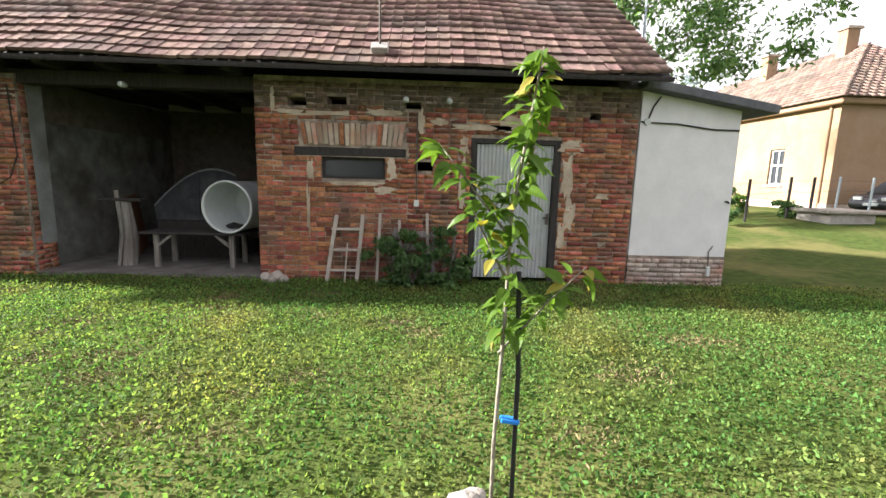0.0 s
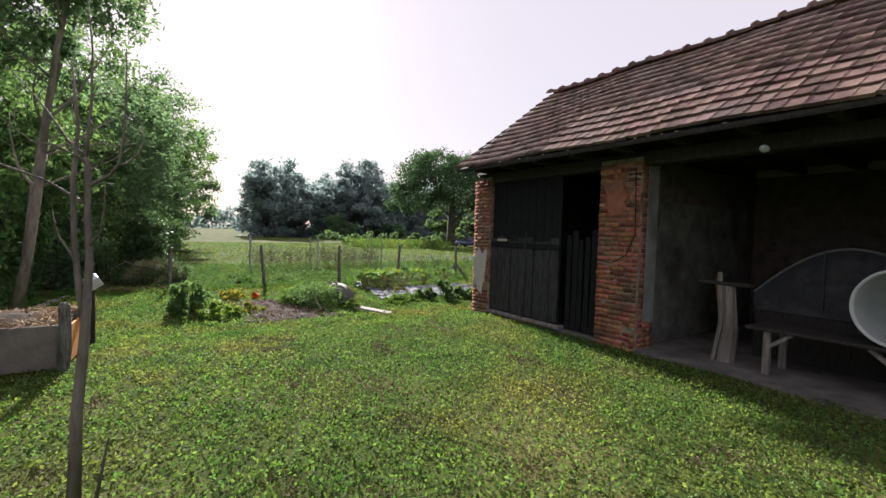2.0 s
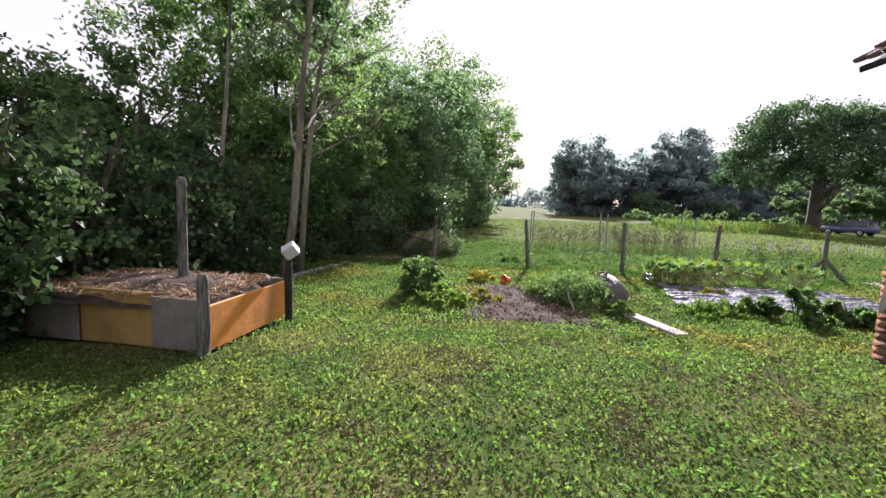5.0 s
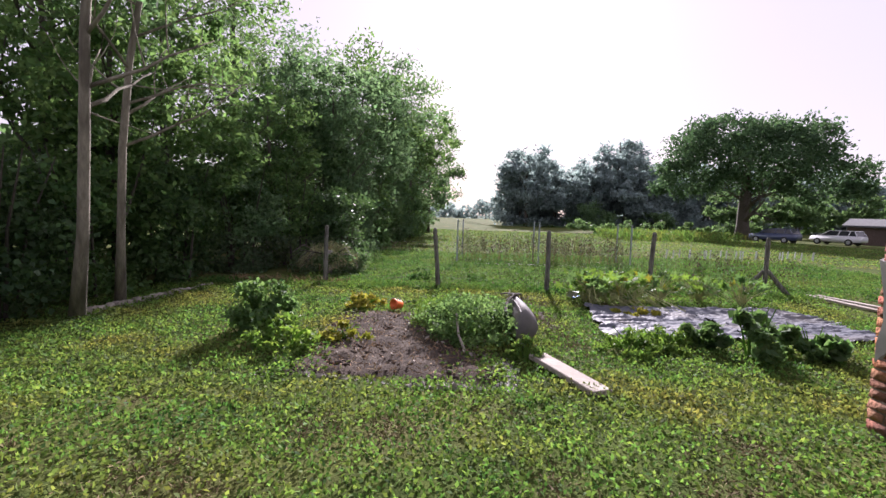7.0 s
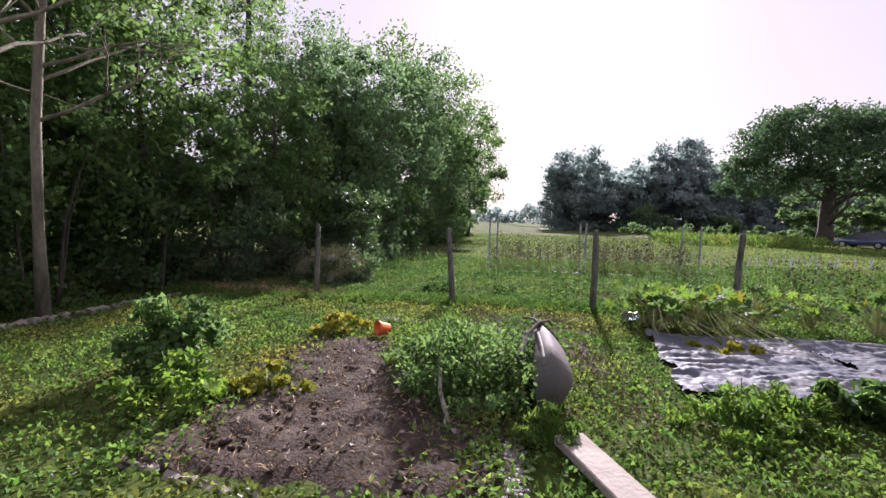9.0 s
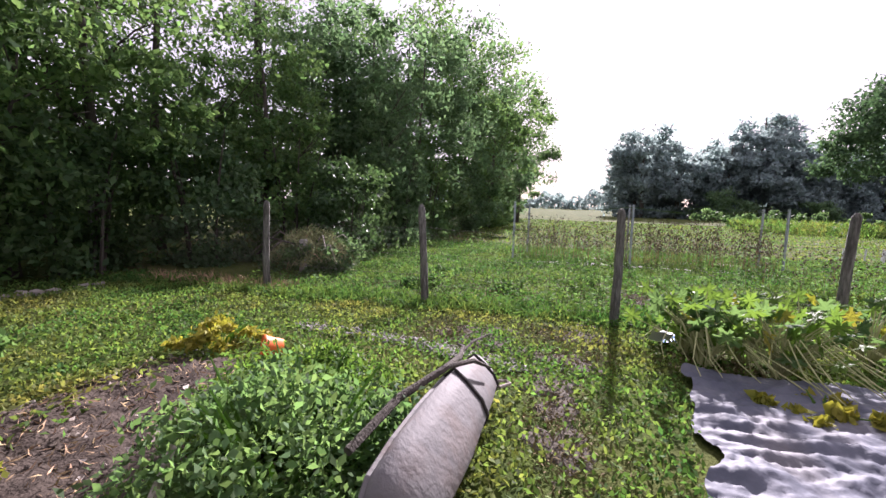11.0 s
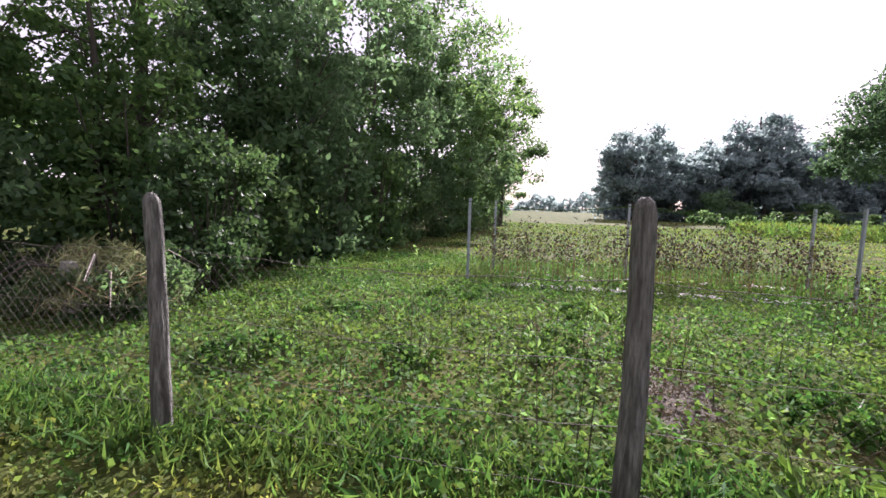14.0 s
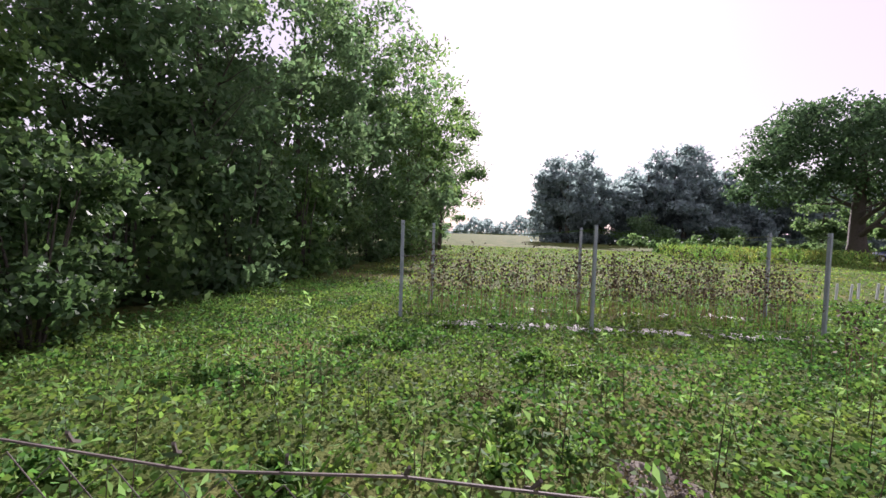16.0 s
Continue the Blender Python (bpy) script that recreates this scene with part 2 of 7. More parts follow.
def tube(bm, pts, radii, n=7, cap=True, rough=0.0):
    """A round rod along points with a radius at each; rough: unevenness of its skin."""
    pts = [Vector(p) for p in pts]
    rings = []
    side = None
    for i, p in enumerate(pts):
        d = (pts[min(i + 1, len(pts) - 1)] - pts[max(i - 1, 0)]).normalized()
        if side is None:
            side = d.orthogonal().normalized()
        side = (side - d * side.dot(d)).normalized()
        up = d.cross(side)
        ring = []
        for k in range(n):
            a = 2 * math.pi * k / n
            rr = radii[i] * (1 + rough * noise.noise(p * 3 + Vector((math.cos(a) * 2, math.sin(a) * 2, 7))))
            ring.append(bm.verts.new(p + side * math.cos(a) * rr + up * math.sin(a) * rr))
        rings.append(ring)
    for a, b in zip(rings, rings[1:]):
        for k in range(n):
            bm.faces.new((a[k], a[(k + 1) % n], b[(k + 1) % n], b[k]))
    if cap:
        bm.faces.new(rings[0][::-1])
        bm.faces.new(rings[-1])
    return bm


def rod(pts, radii, n=7, rough=0.0):
    return tube(bmesh.new(), pts, radii if hasattr(radii, "__len__") else [radii] * len(pts), n, True, rough)


def leaf_arrays(centres, size, up=0.0, narrow=0.55, fold=0.15, gen=None, spread=0.35, droop=0.0):
    """Leaf blades (one bent quad each) at the centres, turned at random; up: how far they lean to the vertical."""
    g = gen or rng
    n = len(centres)
    d = g.normal(size=(n, 3))
    d[:, 2] = d[:, 2] * (1 - up) + up * np.abs(d[:, 2]) * 2.5 - droop
    d /= np.linalg.norm(d, axis=1)[:, None]
    s = np.cross(d, g.normal(size=(n, 3)))
    s /= np.linalg.norm(s, axis=1)[:, None]
    nn = np.cross(d, s)
    L = size * (1 + spread * g.uniform(-1, 1, n))[:, None]
    w = L * narrow * 0.5
    a = centres - d * L * 0.5
    b = centres + s * w + nn * L * fold
    c = centres + d * L * 0.5
    e = centres - s * w + nn * L * fold
    v = np.stack([a, b, c, e], 1).reshape(-1, 3)
    f = np.arange(4 * n).reshape(n, 4)
    return v, f


def crown_points(n, blobs, gen, shell=0.55):
    """Points in clumps: blobs are (x, y, z, rx, ry, rz); leaves gather in twig clumps nearer the skin of each."""
    vol = np.array([b[3] * b[4] * b[5] for b in blobs]) ** 0.75
    vol /= vol.sum()
    out = []
    for b, k in zip(blobs, vol):
        m = int(n * k)
        nc = max(6, m // 85)
        u = gen.normal(size=(nc, 3))
        u /= np.linalg.norm(u, axis=1)[:, None]
        r = (shell + (1.06 - shell) * gen.random(nc) ** 0.6)[:, None]
        cl = u * r * np.array(b[3:6])
        idx = gen.integers(0, nc, m)
        sig = 0.135 * (b[3] * b[4] * b[5]) ** (1 / 3)
        p = cl[idx] + gen.normal(size=(m, 3)) * sig * np.array([1, 1, 0.7])
        out.append(p + np.array(b[:3]))
    return np.concatenate(out)


def limb(bm, p, d, length, r, gen, depth, n=6):
    """A branch that bends and forks."""
    pts, rad = [Vector(p)], [r]
    d = Vector(d).normalized()
    steps = 5
    for i in range(steps):
        d = (d + Vector(gen.normal(size=3)) * 0.14 + Vector((0, 0, 0.05))).normalized()
        pts.append(pts[-1] + d * length / steps)
        rad.append(r * (1 - 0.75 * (i + 1) / steps))
    tube(bm, pts, rad, n)
    if depth > 0:
        for i in (2, 3, 4):
            s = Vector(gen.normal(size=3)).normalized()
            limb(bm, pts[i], d + s * 0.9, length * 0.6, rad[i] * 0.7, gen, depth - 1, 5)


def tree(name, label, at, height, trunk_r, blobs, leaves, size, leaf_material, bark=None, seed=1, lean=(0, 0), limbs=7, clear=0.3, twigs=1, narrow=0.5, group="", droop=0.0, category="tree", bend=0.009, reach=0.32):
    gen = np.random.default_rng(seed)
    ob = thing(name, label, category, at, group)
    bm = bmesh.new()
    pts, rad = [], []
    for i in range(8):
        k = i / 7
        pts.append((lean[0] * k + bend * height * (math.sin(4.5 * k + seed) - math.sin(seed)), lean[1] * k + bend * height * (math.cos(5.5 * k + seed) - math.cos(seed)), -0.1 + k * height * 0.85))
        rad.append(trunk_r * (1.25 if i == 0 else 1) * (1 - 0.8 * k))
    tube(bm, pts, rad, 8, True, 0.15)
    for i in range(limbs):
        k = clear + (0.92 - clear) * (i + gen.random()) / limbs
        j = min(6, int(k * 7))
        p = Vector(pts[j]).lerp(Vector(pts[j + 1]), k * 7 - j)
        a = gen.random() * 6.28
        limb(bm, p, (math.cos(a), math.sin(a), 0.55), height * reach * (1.15 - 0.5 * k), trunk_r * 0.42 * (1.2 - k), gen, twigs)
    part("trunk", bm, bark or BARK, ob, soft=True)
    v, f = leaf_arrays(crown_points(leaves, blobs, gen), size, narrow=narrow, gen=gen, droop=droop)
    raw("crown", v, f, leaf_material, ob)
    return ob


def bush_points(n, c, r, gen):
    """Leaves of a low plant: more towards the outside, cut off by the ground."""
    p = crown_points(n, [(0, 0, r[2] * 0.75, r[0], r[1], r[2])], gen, 0.35)
    p[:, 2] = np.abs(p[:, 2])
    return p + np.array(c)

# ---- ground ----
GROUND = mat("lawn", (0.034, 0.052, 0.015), (0.080, 0.108, 0.026), 5.5, 0.95, 0.8, 45, c3=(0.19, 0.16, 0.07), big=0.5, stain=0.5, spec=0.03)


def axis(lo, hi, step, far):
    mid = list(np.arange(lo, hi + 1e-6, step))
    a, b, k = lo, hi, step
    left, right = [], []
    while b < far:
        k *= 1.35
        b += k
        a -= k
        left.append(a)
        right.append(b)
    return np.array(left[::-1] + mid + right)


gx, gy = axis(-26, 8, 0.2, 1800), axis(-4, 12, 0.2, 1800)
X, Y = np.meshgrid(gx, gy, indexing="ij")
Z = gz(X, Y)
near = (X > -27) & (X < 9) & (Y > -5) & (Y < 13)
Z = Z + np.where(near, 0.02 * np.sin(X * 2.1 + 1.3 * np.sin(Y * 1.7)) * np.sin(Y * 2.3 + X * 0.4) + 0.012 * np.sin(X * 6.3 + Y * 4.1) * np.sin(Y * 7.7 - X * 2.0) - 0.012, 0)
nx, ny = len(gx), len(gy)
I = (np.arange(nx - 1)[:, None] * ny + np.arange(ny - 1)[None, :]).ravel()
ground = raw("ground", np.stack([X, Y, Z], -1).reshape(-1, 3), np.stack([I, I + ny, I + ny + 1, I + 1], 1), GROUND)
tagged(ground, "mown lawn and meadow with dry patches", "ground", kind="structure")
ground.data.polygons.foreach_set("use_smooth", [True] * len(ground.data.polygons))


# ---- barn ----
WY = 6.75          # front face of the walls
barn = thing("barn", "old red brick barn with two open bays and clay tile roof", "barn")
G0 = 0.15


def holed(x0, x1, y0, y1, z0, z1, holes):
    """A wall slab with rectangular holes (x0, x1, z0, z1) right through it, as one closed skin."""
    xs = sorted({x0, x1, *[h[0] for h in holes], *[h[1] for h in holes]})
    zs = sorted({z0, z1, *[h[2] for h in holes], *[h[3] for h in holes]})
    bm, known = bmesh.new(), {}

    def vert(i, j, y):
        if (i, j, y) not in known:
            known[(i, j, y)] = bm.verts.new((xs[i], y, zs[j]))
        return known[(i, j, y)]

    def solid(i, j):
        if not (0 <= i < len(xs) - 1 and 0 <= j < len(zs) - 1):
            return False
        mx, mz = (xs[i] + xs[i + 1]) / 2, (zs[j] + zs[j + 1]) / 2
        return not any(h[0] < mx < h[1] and h[2] < mz < h[3] for h in holes)

    for i in range(len(xs) - 1):
        for j in range(len(zs) - 1):
            if not solid(i, j):
                continue
            c = ((i, j), (i + 1, j), (i + 1, j + 1), (i, j + 1))
            bm.faces.new([vert(*k, y0) for k in c])
            bm.faces.new([vert(*k, y1) for k in c[::-1]])
            for n, (di, dj) in enumerate(((0, -1), (1, 0), (0, 1), (-1, 0))):
                if not solid(i + di, j + dj):
                    p, q = c[n], c[(n + 1) % 4]
                    bm.faces.new((vert(*q, y0), vert(*p, y0), vert(*p, y1), vert(*q, y1)))
    bmesh.ops.recalc_face_normals(bm, faces=bm.faces[:])
    return bm


WIN = (-1.50, -0.52, 1.73, 2.06)
DOOR = (0.80, 2.22, 0.10, 2.40)
HOLES = [WIN, DOOR, (-0.06, 0.22, 1.88, 2.02), (-1.98, -1.70, 2.80, 2.92), (-1.40, -1.10, 2.83, 2.95), (-0.22, 0.02, 2.80, 2.90), (2.62, 2.80, 2.72, 2.83)]
wall_front = part("wall", holed(-2.47, 3.40, WY + 0.008, WY + 0.42, -0.1, 3.22, HOLES), MORTAR, barn, "weathered brick front wall with patched mortar")

PITCH, BH = 0.0775, 0.063
brick_meshes = {}


def brick_mesh(length, kind):
    key = (round(length, 2), kind)
    if key not in brick_meshes:
        bm = cube(-key[0] / 2, key[0] / 2, 0, 0.06, -BH / 2, BH / 2, 0.006)
        for v in bm.verts:
            v.co += Vector((random.uniform(-1, 1) * 0.006, random.uniform(-1, 1) * 0.004, random.uniform(-1, 1) * 0.005))
        me_ = bpy.data.meshes.new("brick")
        bm.to_mesh(me_)
        bm.free()
        me_.materials.append(BRICK)
        brick_meshes[key] = me_
    return brick_meshes[key]


CUBE_F = np.array([(0, 1, 3, 2), (4, 6, 7, 5), (0, 4, 5, 1), (2, 3, 7, 6), (0, 2, 6, 4), (1, 5, 7, 3)])
SIGN = np.array([(a, b, c) for a in (0, 1) for b in (0, 1) for c in (0, 1)], float)


def courses(x0, x1, z0, z1, holes, gen):
    """The bricks of a wall face: (x middle, z middle, length)."""
    z, row = z0 + BH / 2, 0
    while z + BH / 2 < z1:
        x = x0
        first = 0.13 if row % 2 else 0.255
        while x < x1 - 0.03:
            ln = first if x == x0 else (0.13 if gen.random() < 0.38 else 0.255)
            e = min(x + ln, x1)
            if x1 - e < 0.06:
                e = x1
            a, b = x, e - 0.014
            hit = [h for h in holes if h[2] - 0.03 < z < h[3] + 0.03 and h[0] < b and h[1] > a]
            for h in hit:
                if a < h[0] < b:
                    b = h[0]
                elif a < h[1] < b:
                    a = h[1]
                else:
                    b = a
            if b - a > 0.04:
                yield (a + b) / 2, z, b - a
            x = e
        z += PITCH
        row += 1


def joined_bricks(name, boxes, parent, material=None):
    """Bricks (x0, y0, z0, x1, y1, z1) as one mesh with slightly uneven corners."""
    b = np.array(boxes)
    v = b[:, None, :3] + SIGN[None] * (b[:, None, 3:] - b[:, None, :3])
    v = v + np.random.default_rng(3).normal(size=v.shape) * 0.004
    f = (np.arange(len(b))[:, None, None] * 8 + CUBE_F[None]).reshape(-1, 4)
    return tagged(raw(name, v.reshape(-1, 3), f, material or BRICK_J, parent), kind="stuff")


ARCH = (-1.83, -0.20, 2.21, 2.60)
LINTEL = (-1.90, -0.20, 2.075, 2.20)
rest = []
gen_b = np.random.default_rng(11)
for x, z, ln in courses(-2.47, 3.40, G0 - 0.02, 3.2, HOLES + [ARCH, LINTEL], gen_b):
    out = gen_b.uniform(-0.014, 0.006)
    if -2.5 < x < -0.15 and z < 2.08 and (x < -1.5 or z < 1.5):
        ob = link("brick", brick_mesh(ln, int(gen_b.integers(3))), None, wall_front)
        ob.location = (x, WY + out, z)
    else:
        rest.append((x - ln / 2, WY + out, z - BH / 2, x + ln / 2, WY + 0.05, z + BH / 2))
joined_bricks("brickwork", [b for b in rest if b[2] < 2.74 + 0.06 * math.sin(b[0] * 5)], wall_front)
tagged(joined_bricks("old_brickwork", [b for b in rest if b[2] >= 2.74 + 0.06 * math.sin(b[0] * 5)], wall_front, BRICK_OLD), "mossy olive-brown top courses", kind="stuff")
# fanned soldier course over the window
for i in range(19):
    k = i / 18
    ob = link("brick", brick_mesh(0.32, i % 3), None, wall_front)
    ob.matrix_basis = pose(-1.75 + 1.47 * k, WY - 0.012 - 0.006 * (i % 2), 2.40 + 0.01 * math.sin(i * 2.2), 0, 90 + 9 * (0.5 - k) * -2, 0)
    ob.data = ob.data.copy() if i == 0 else ob.data
    ob.material_slots[0].link = "OBJECT"
    ob.material_slots[0].material = BRICK_PALE if i % 7 else BRICK


def blotch(name, x, z, w, h, seed, material, parent, y=WY, thick=0.012, label=""):
    """An uneven scab of plaster on the wall."""
    g = np.random.default_rng(seed)
    bm = bmesh.new()
    n = 22
    vs = []
    for i in range(n):
        a = 2 * math.pi * i / n
        r = 1 + 0.33 * g.uniform(-1, 1)
        c, s = math.cos(a), math.sin(a)
        vs.append(bm.verts.new((x + w / 2 * r * math.copysign(abs(c) ** 0.6, c), y - thick, z + h / 2 * r * math.copysign(abs(s) ** 0.6, s))))
    f = bm.faces.new(vs[::-1])
    f.normal_update()
    e = bmesh.ops.extrude_face_region(bm, geom=[f])
    for v in e["geom"]:
        if isinstance(v, bmesh.types.BMVert):
            v.co.y += thick + 0.03
            v.co.x = x + (v.co.x - x) * 1.03
            v.co.z = z + (v.co.z - z) * 1.06
    bmesh.ops.recalc_face_normals(bm, faces=bm.faces[:])
    return part(name, bm, material, parent, label)


for i, (x, z, w, h) in enumerate([(-1.45, 2.70, 1.6, 0.075), (-0.55, 2.73, 0.5, 0.10), (-2.2, 2.85, 0.07, 0.32), (0.02, 2.62, 0.10, 0.34), (1.0, 2.55, 0.9, 0.09), (1.55, 2.60, 0.8, 0.22),
                                  (2.36, 2.30, 0.34, 0.20), (2.33, 1.85, 0.16, 0.62), (2.40, 1.25, 0.15, 0.5), (0.70, 2.30, 0.12, 0.28), (0.68, 1.7, 0.10, 0.7), (-1.66, 1.86, 0.09, 0.34), (-0.42, 1.86, 0.14, 0.3),
                                  (-1.0, 1.66, 0.95, 0.06), (-0.5, 1.56, 0.32, 0.1), (-1.70, 1.2, 0.05, 0.75), (2.9, 1.55, 0.2, 0.09), (0.3, 2.62, 0.24, 0.1), (2.28, 0.9, 0.12, 0.4)]):
    blotch("plaster_patch", x, z, w, h, 20 + i, PLASTER_OLD, wall_front)
part("lintel", cube(*LINTEL[:2], WY - 0.006, WY + 0.2, LINTEL[2], LINTEL[3], 0.012), WOOD_DARK, barn, "blackened timber lintel over the small window")
win = part("window", holed(WIN[0], WIN[1], WY + 0.08, WY + 0.13, WIN[2], WIN[3], [(WIN[0] + 0.04, WIN[1] - 0.04, WIN[2] + 0.04, WIN[3] - 0.05)]), WOOD_DARK, barn, "small dark wooden window frame")
GLASS = bpy.data.materials.new("dusty_glass")
GLASS.use_nodes = True
gb = GLASS.node_tree.nodes["Principled BSDF"]
gb.inputs["Base Color"].default_value = (0.03, 0.035, 0.04, 1)
gb.inputs["Roughness"].default_value = 0.12
part("pane", cube(WIN[0] + 0.04, WIN[1] - 0.04, WY + 0.10, WY + 0.106, WIN[2] + 0.04, WIN[3] - 0.05), GLASS, win)

# door of corrugated sheet
door = part("door", cube(0.88, 2.12, WY + 0.10, WY + 0.13, 0.2, 2.33), WOOD_DARK, barn, "grey-painted corrugated sheet metal door, closed")
for a, b, c, d in ((0.80, 0.885, 0.1, 2.40), (2.115, 2.22, 0.1, 2.40), (0.885, 2.115, 2.325, 2.40)):
    part("door_frame", cube(a, b, WY + 0.01, WY + 0.16, c, d, 0.006), WOOD_DARK, barn, "dark timber door frame")
bm = bmesh.new()
n = 200
prev = None
for i in range(n + 1):
    x = 0.905 + (2.105 - 0.905) * i / n
    y = WY + 0.085 - 0.011 * math.sin(2 * math.pi * i / 10)
    pr = (bm.verts.new((x, y, 0.2)), bm.verts.new((x, y, 2.08)))
    if prev:
        bm.faces.new((prev[0], pr[0], pr[1], prev[1]))
    prev = pr
part("corrugated_sheet", bm, ZINC, door, soft=True)
bm = bmesh.new()
prev = None
for i in range(n + 1):
    x = 0.90 + (2.11 - 0.90) * i / n
    y = WY + 0.072 - 0.011 * math.sin(2 * math.pi * i / 10)
    pr = (bm.verts.new((x, y, 2.03)), bm.verts.new((x, y, 2.32)))
    if prev:
        bm.faces.new((prev[0], pr[0], pr[1], prev[1]))
    prev = pr
part("corrugated_sheet", bm, ZINC, door, soft=True)
hd = part("handle", rod([(2.06, WY + 0.06, 1.20), (2.06, WY - 0.01, 1.20), (1.98, WY - 0.015, 1.19)], 0.012), BLACK, door, "black door lever")
box_bm = cube(2.035, 2.085, WY + 0.045, WY + 0.06, 1.08, 1.26, 0.004)
part("lock_plate", box_bm, WIRE, door)

# piers, back walls and partition
def pier(x0, x1, seed, low, plaster_above):
    p = part("pier", cube(x0 + 0.008, x1 - 0.008, WY + 0.008, WY + 0.45, -0.1, 3.12), MORTAR, barn, "red brick pier between the open bays")
    g = np.random.default_rng(seed)
    bs = []
    for x, z, ln in courses(x0, x1, G0 - 0.03, plaster_above, [], g):
        o = g.uniform(-0.006, 0.005)
        bs.append((x - ln / 2, WY + o, z - BH / 2, x + ln / 2, WY + 0.05, z + BH / 2))
    for y, z, ln in courses(WY + 0.06, WY + 0.45, G0 - 0.03, plaster_above, [], g):
        o = g.uniform(-0.005, 0.004)
        bs.append((x1 - 0.05, y - ln / 2, z - BH / 2, x1 + o, y + ln / 2, z + BH / 2))
        bs.append((x0 + o, y - ln / 2, z - BH / 2, x0 + 0.05, y + ln / 2, z + BH / 2))
    joined_bricks("brickwork", bs, p)
    return p


RENDER_RED = mat("red_wash", (0.22, 0.085, 0.052), (0.31, 0.13, 0.082), 7, 0.95, 0.7, 40, c3=(0.14, 0.10, 0.08), big=3)
PLASTER_PALE = mat("pale_plaster", (0.36, 0.36, 0.335), (0.47, 0.465, 0.44), 4, 0.95, 0.4, 30, c3=(0.27, 0.25, 0.22), big=2.5)
# partition plaster darkened: the open bay's shade is put into its colour
PLASTER_SHADED = mat("shaded_plaster", (0.085, 0.092, 0.085), (0.19, 0.195, 0.175), 3, 0.95, 0.4, 30, c3=(0.04, 0.035, 0.03), big=1.4)
RENDER_GREY = mat("grey_plaster", (0.17, 0.185, 0.18), (0.26, 0.275, 0.265), 3, 0.95, 0.3, 30, c3=(0.11, 0.105, 0.09), big=1.2)
pl = pier(-10.0, -9.46, 5, 0, 3.1)
blotch("plaster_patch", -9.75, 1.12, 0.46, 0.92, 71, PLASTER_PALE, pl, label="pale plaster patch low on the pier")
pm = pier(-6.64, -5.90, 6, 0, 3.1)
blotch("plaster_patch", -6.32, 2.55, 0.38, 0.55, 72, RENDER_RED, pm, label="red-washed plaster on the upper pier")
part("plaster_coat", cube(-5.892, -5.884, WY + 0.16, WY + 0.44, 0.6, 3.05), RENDER_GREY, pm, "grey plaster on the pier's inner side")
part("cable", rod([(-6.0, WY - 0.01, 2.95), (-5.98, WY - 0.02, 2.5), (-5.96, WY - 0.02, 1.95), (-6.1, WY - 0.02, 1.62), (-6.35, WY - 0.02, 1.48), (-6.62, WY - 0.02, 1.52)], 0.009), BLACK, pm, "loose black cable hanging on the pier")
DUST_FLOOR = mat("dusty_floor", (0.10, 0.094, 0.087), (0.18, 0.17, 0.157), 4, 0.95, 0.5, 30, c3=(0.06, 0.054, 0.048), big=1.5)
# inner brick coloured darker too, standing in for shade inside the bays
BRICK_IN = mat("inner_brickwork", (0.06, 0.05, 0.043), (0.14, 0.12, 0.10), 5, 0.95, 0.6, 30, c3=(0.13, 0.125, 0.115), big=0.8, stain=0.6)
wb = part("wall", cube(-9.92, 3.40, 11.0, 11.4, -0.1, 3.2), BRICK_IN, barn, "inner back wall, its colour darkened for shade")
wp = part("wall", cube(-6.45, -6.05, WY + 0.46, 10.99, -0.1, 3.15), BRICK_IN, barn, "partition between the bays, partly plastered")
part("plaster_coat", cube(-6.046, -6.036, WY + 0.5, 10.6, 0.1, 2.5), PLASTER_SHADED, wp, "grey-green plaster on the partition, darkened for shade")
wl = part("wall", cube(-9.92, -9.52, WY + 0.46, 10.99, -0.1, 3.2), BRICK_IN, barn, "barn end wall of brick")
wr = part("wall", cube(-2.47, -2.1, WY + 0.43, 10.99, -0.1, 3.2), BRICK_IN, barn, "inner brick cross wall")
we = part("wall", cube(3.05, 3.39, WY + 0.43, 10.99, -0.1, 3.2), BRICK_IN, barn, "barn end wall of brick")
for xg in (-9.90, 3.05):
    bm = bmesh.new()
    a = [bm.verts.new((xg, y, z)) for y, z in ((WY - 0.05, 3.19), (11.15, 3.19), (8.95, 5.2))]
    b = [bm.verts.new((xg + 0.34, y, z)) for y, z in ((WY - 0.05, 3.19), (11.15, 3.19), (8.95, 5.2))]
    bm.faces.new(a[::-1]); bm.faces.new(b)
    for i in range(3):
        bm.faces.new((a[i], a[(i + 1) % 3], b[(i + 1) % 3], b[i]))
    bmesh.ops.recalc_face_normals(bm, faces=bm.faces[:])
    part("gable", bm, BRICK_IN, barn, "brick gable triangle")
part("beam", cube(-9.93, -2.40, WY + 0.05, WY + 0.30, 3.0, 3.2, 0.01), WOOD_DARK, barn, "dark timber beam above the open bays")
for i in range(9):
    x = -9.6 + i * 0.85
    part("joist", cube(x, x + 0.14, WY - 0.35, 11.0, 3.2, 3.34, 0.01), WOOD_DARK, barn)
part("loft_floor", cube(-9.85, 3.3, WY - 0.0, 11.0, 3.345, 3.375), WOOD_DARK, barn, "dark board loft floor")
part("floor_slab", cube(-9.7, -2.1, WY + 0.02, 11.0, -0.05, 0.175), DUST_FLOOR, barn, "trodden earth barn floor")

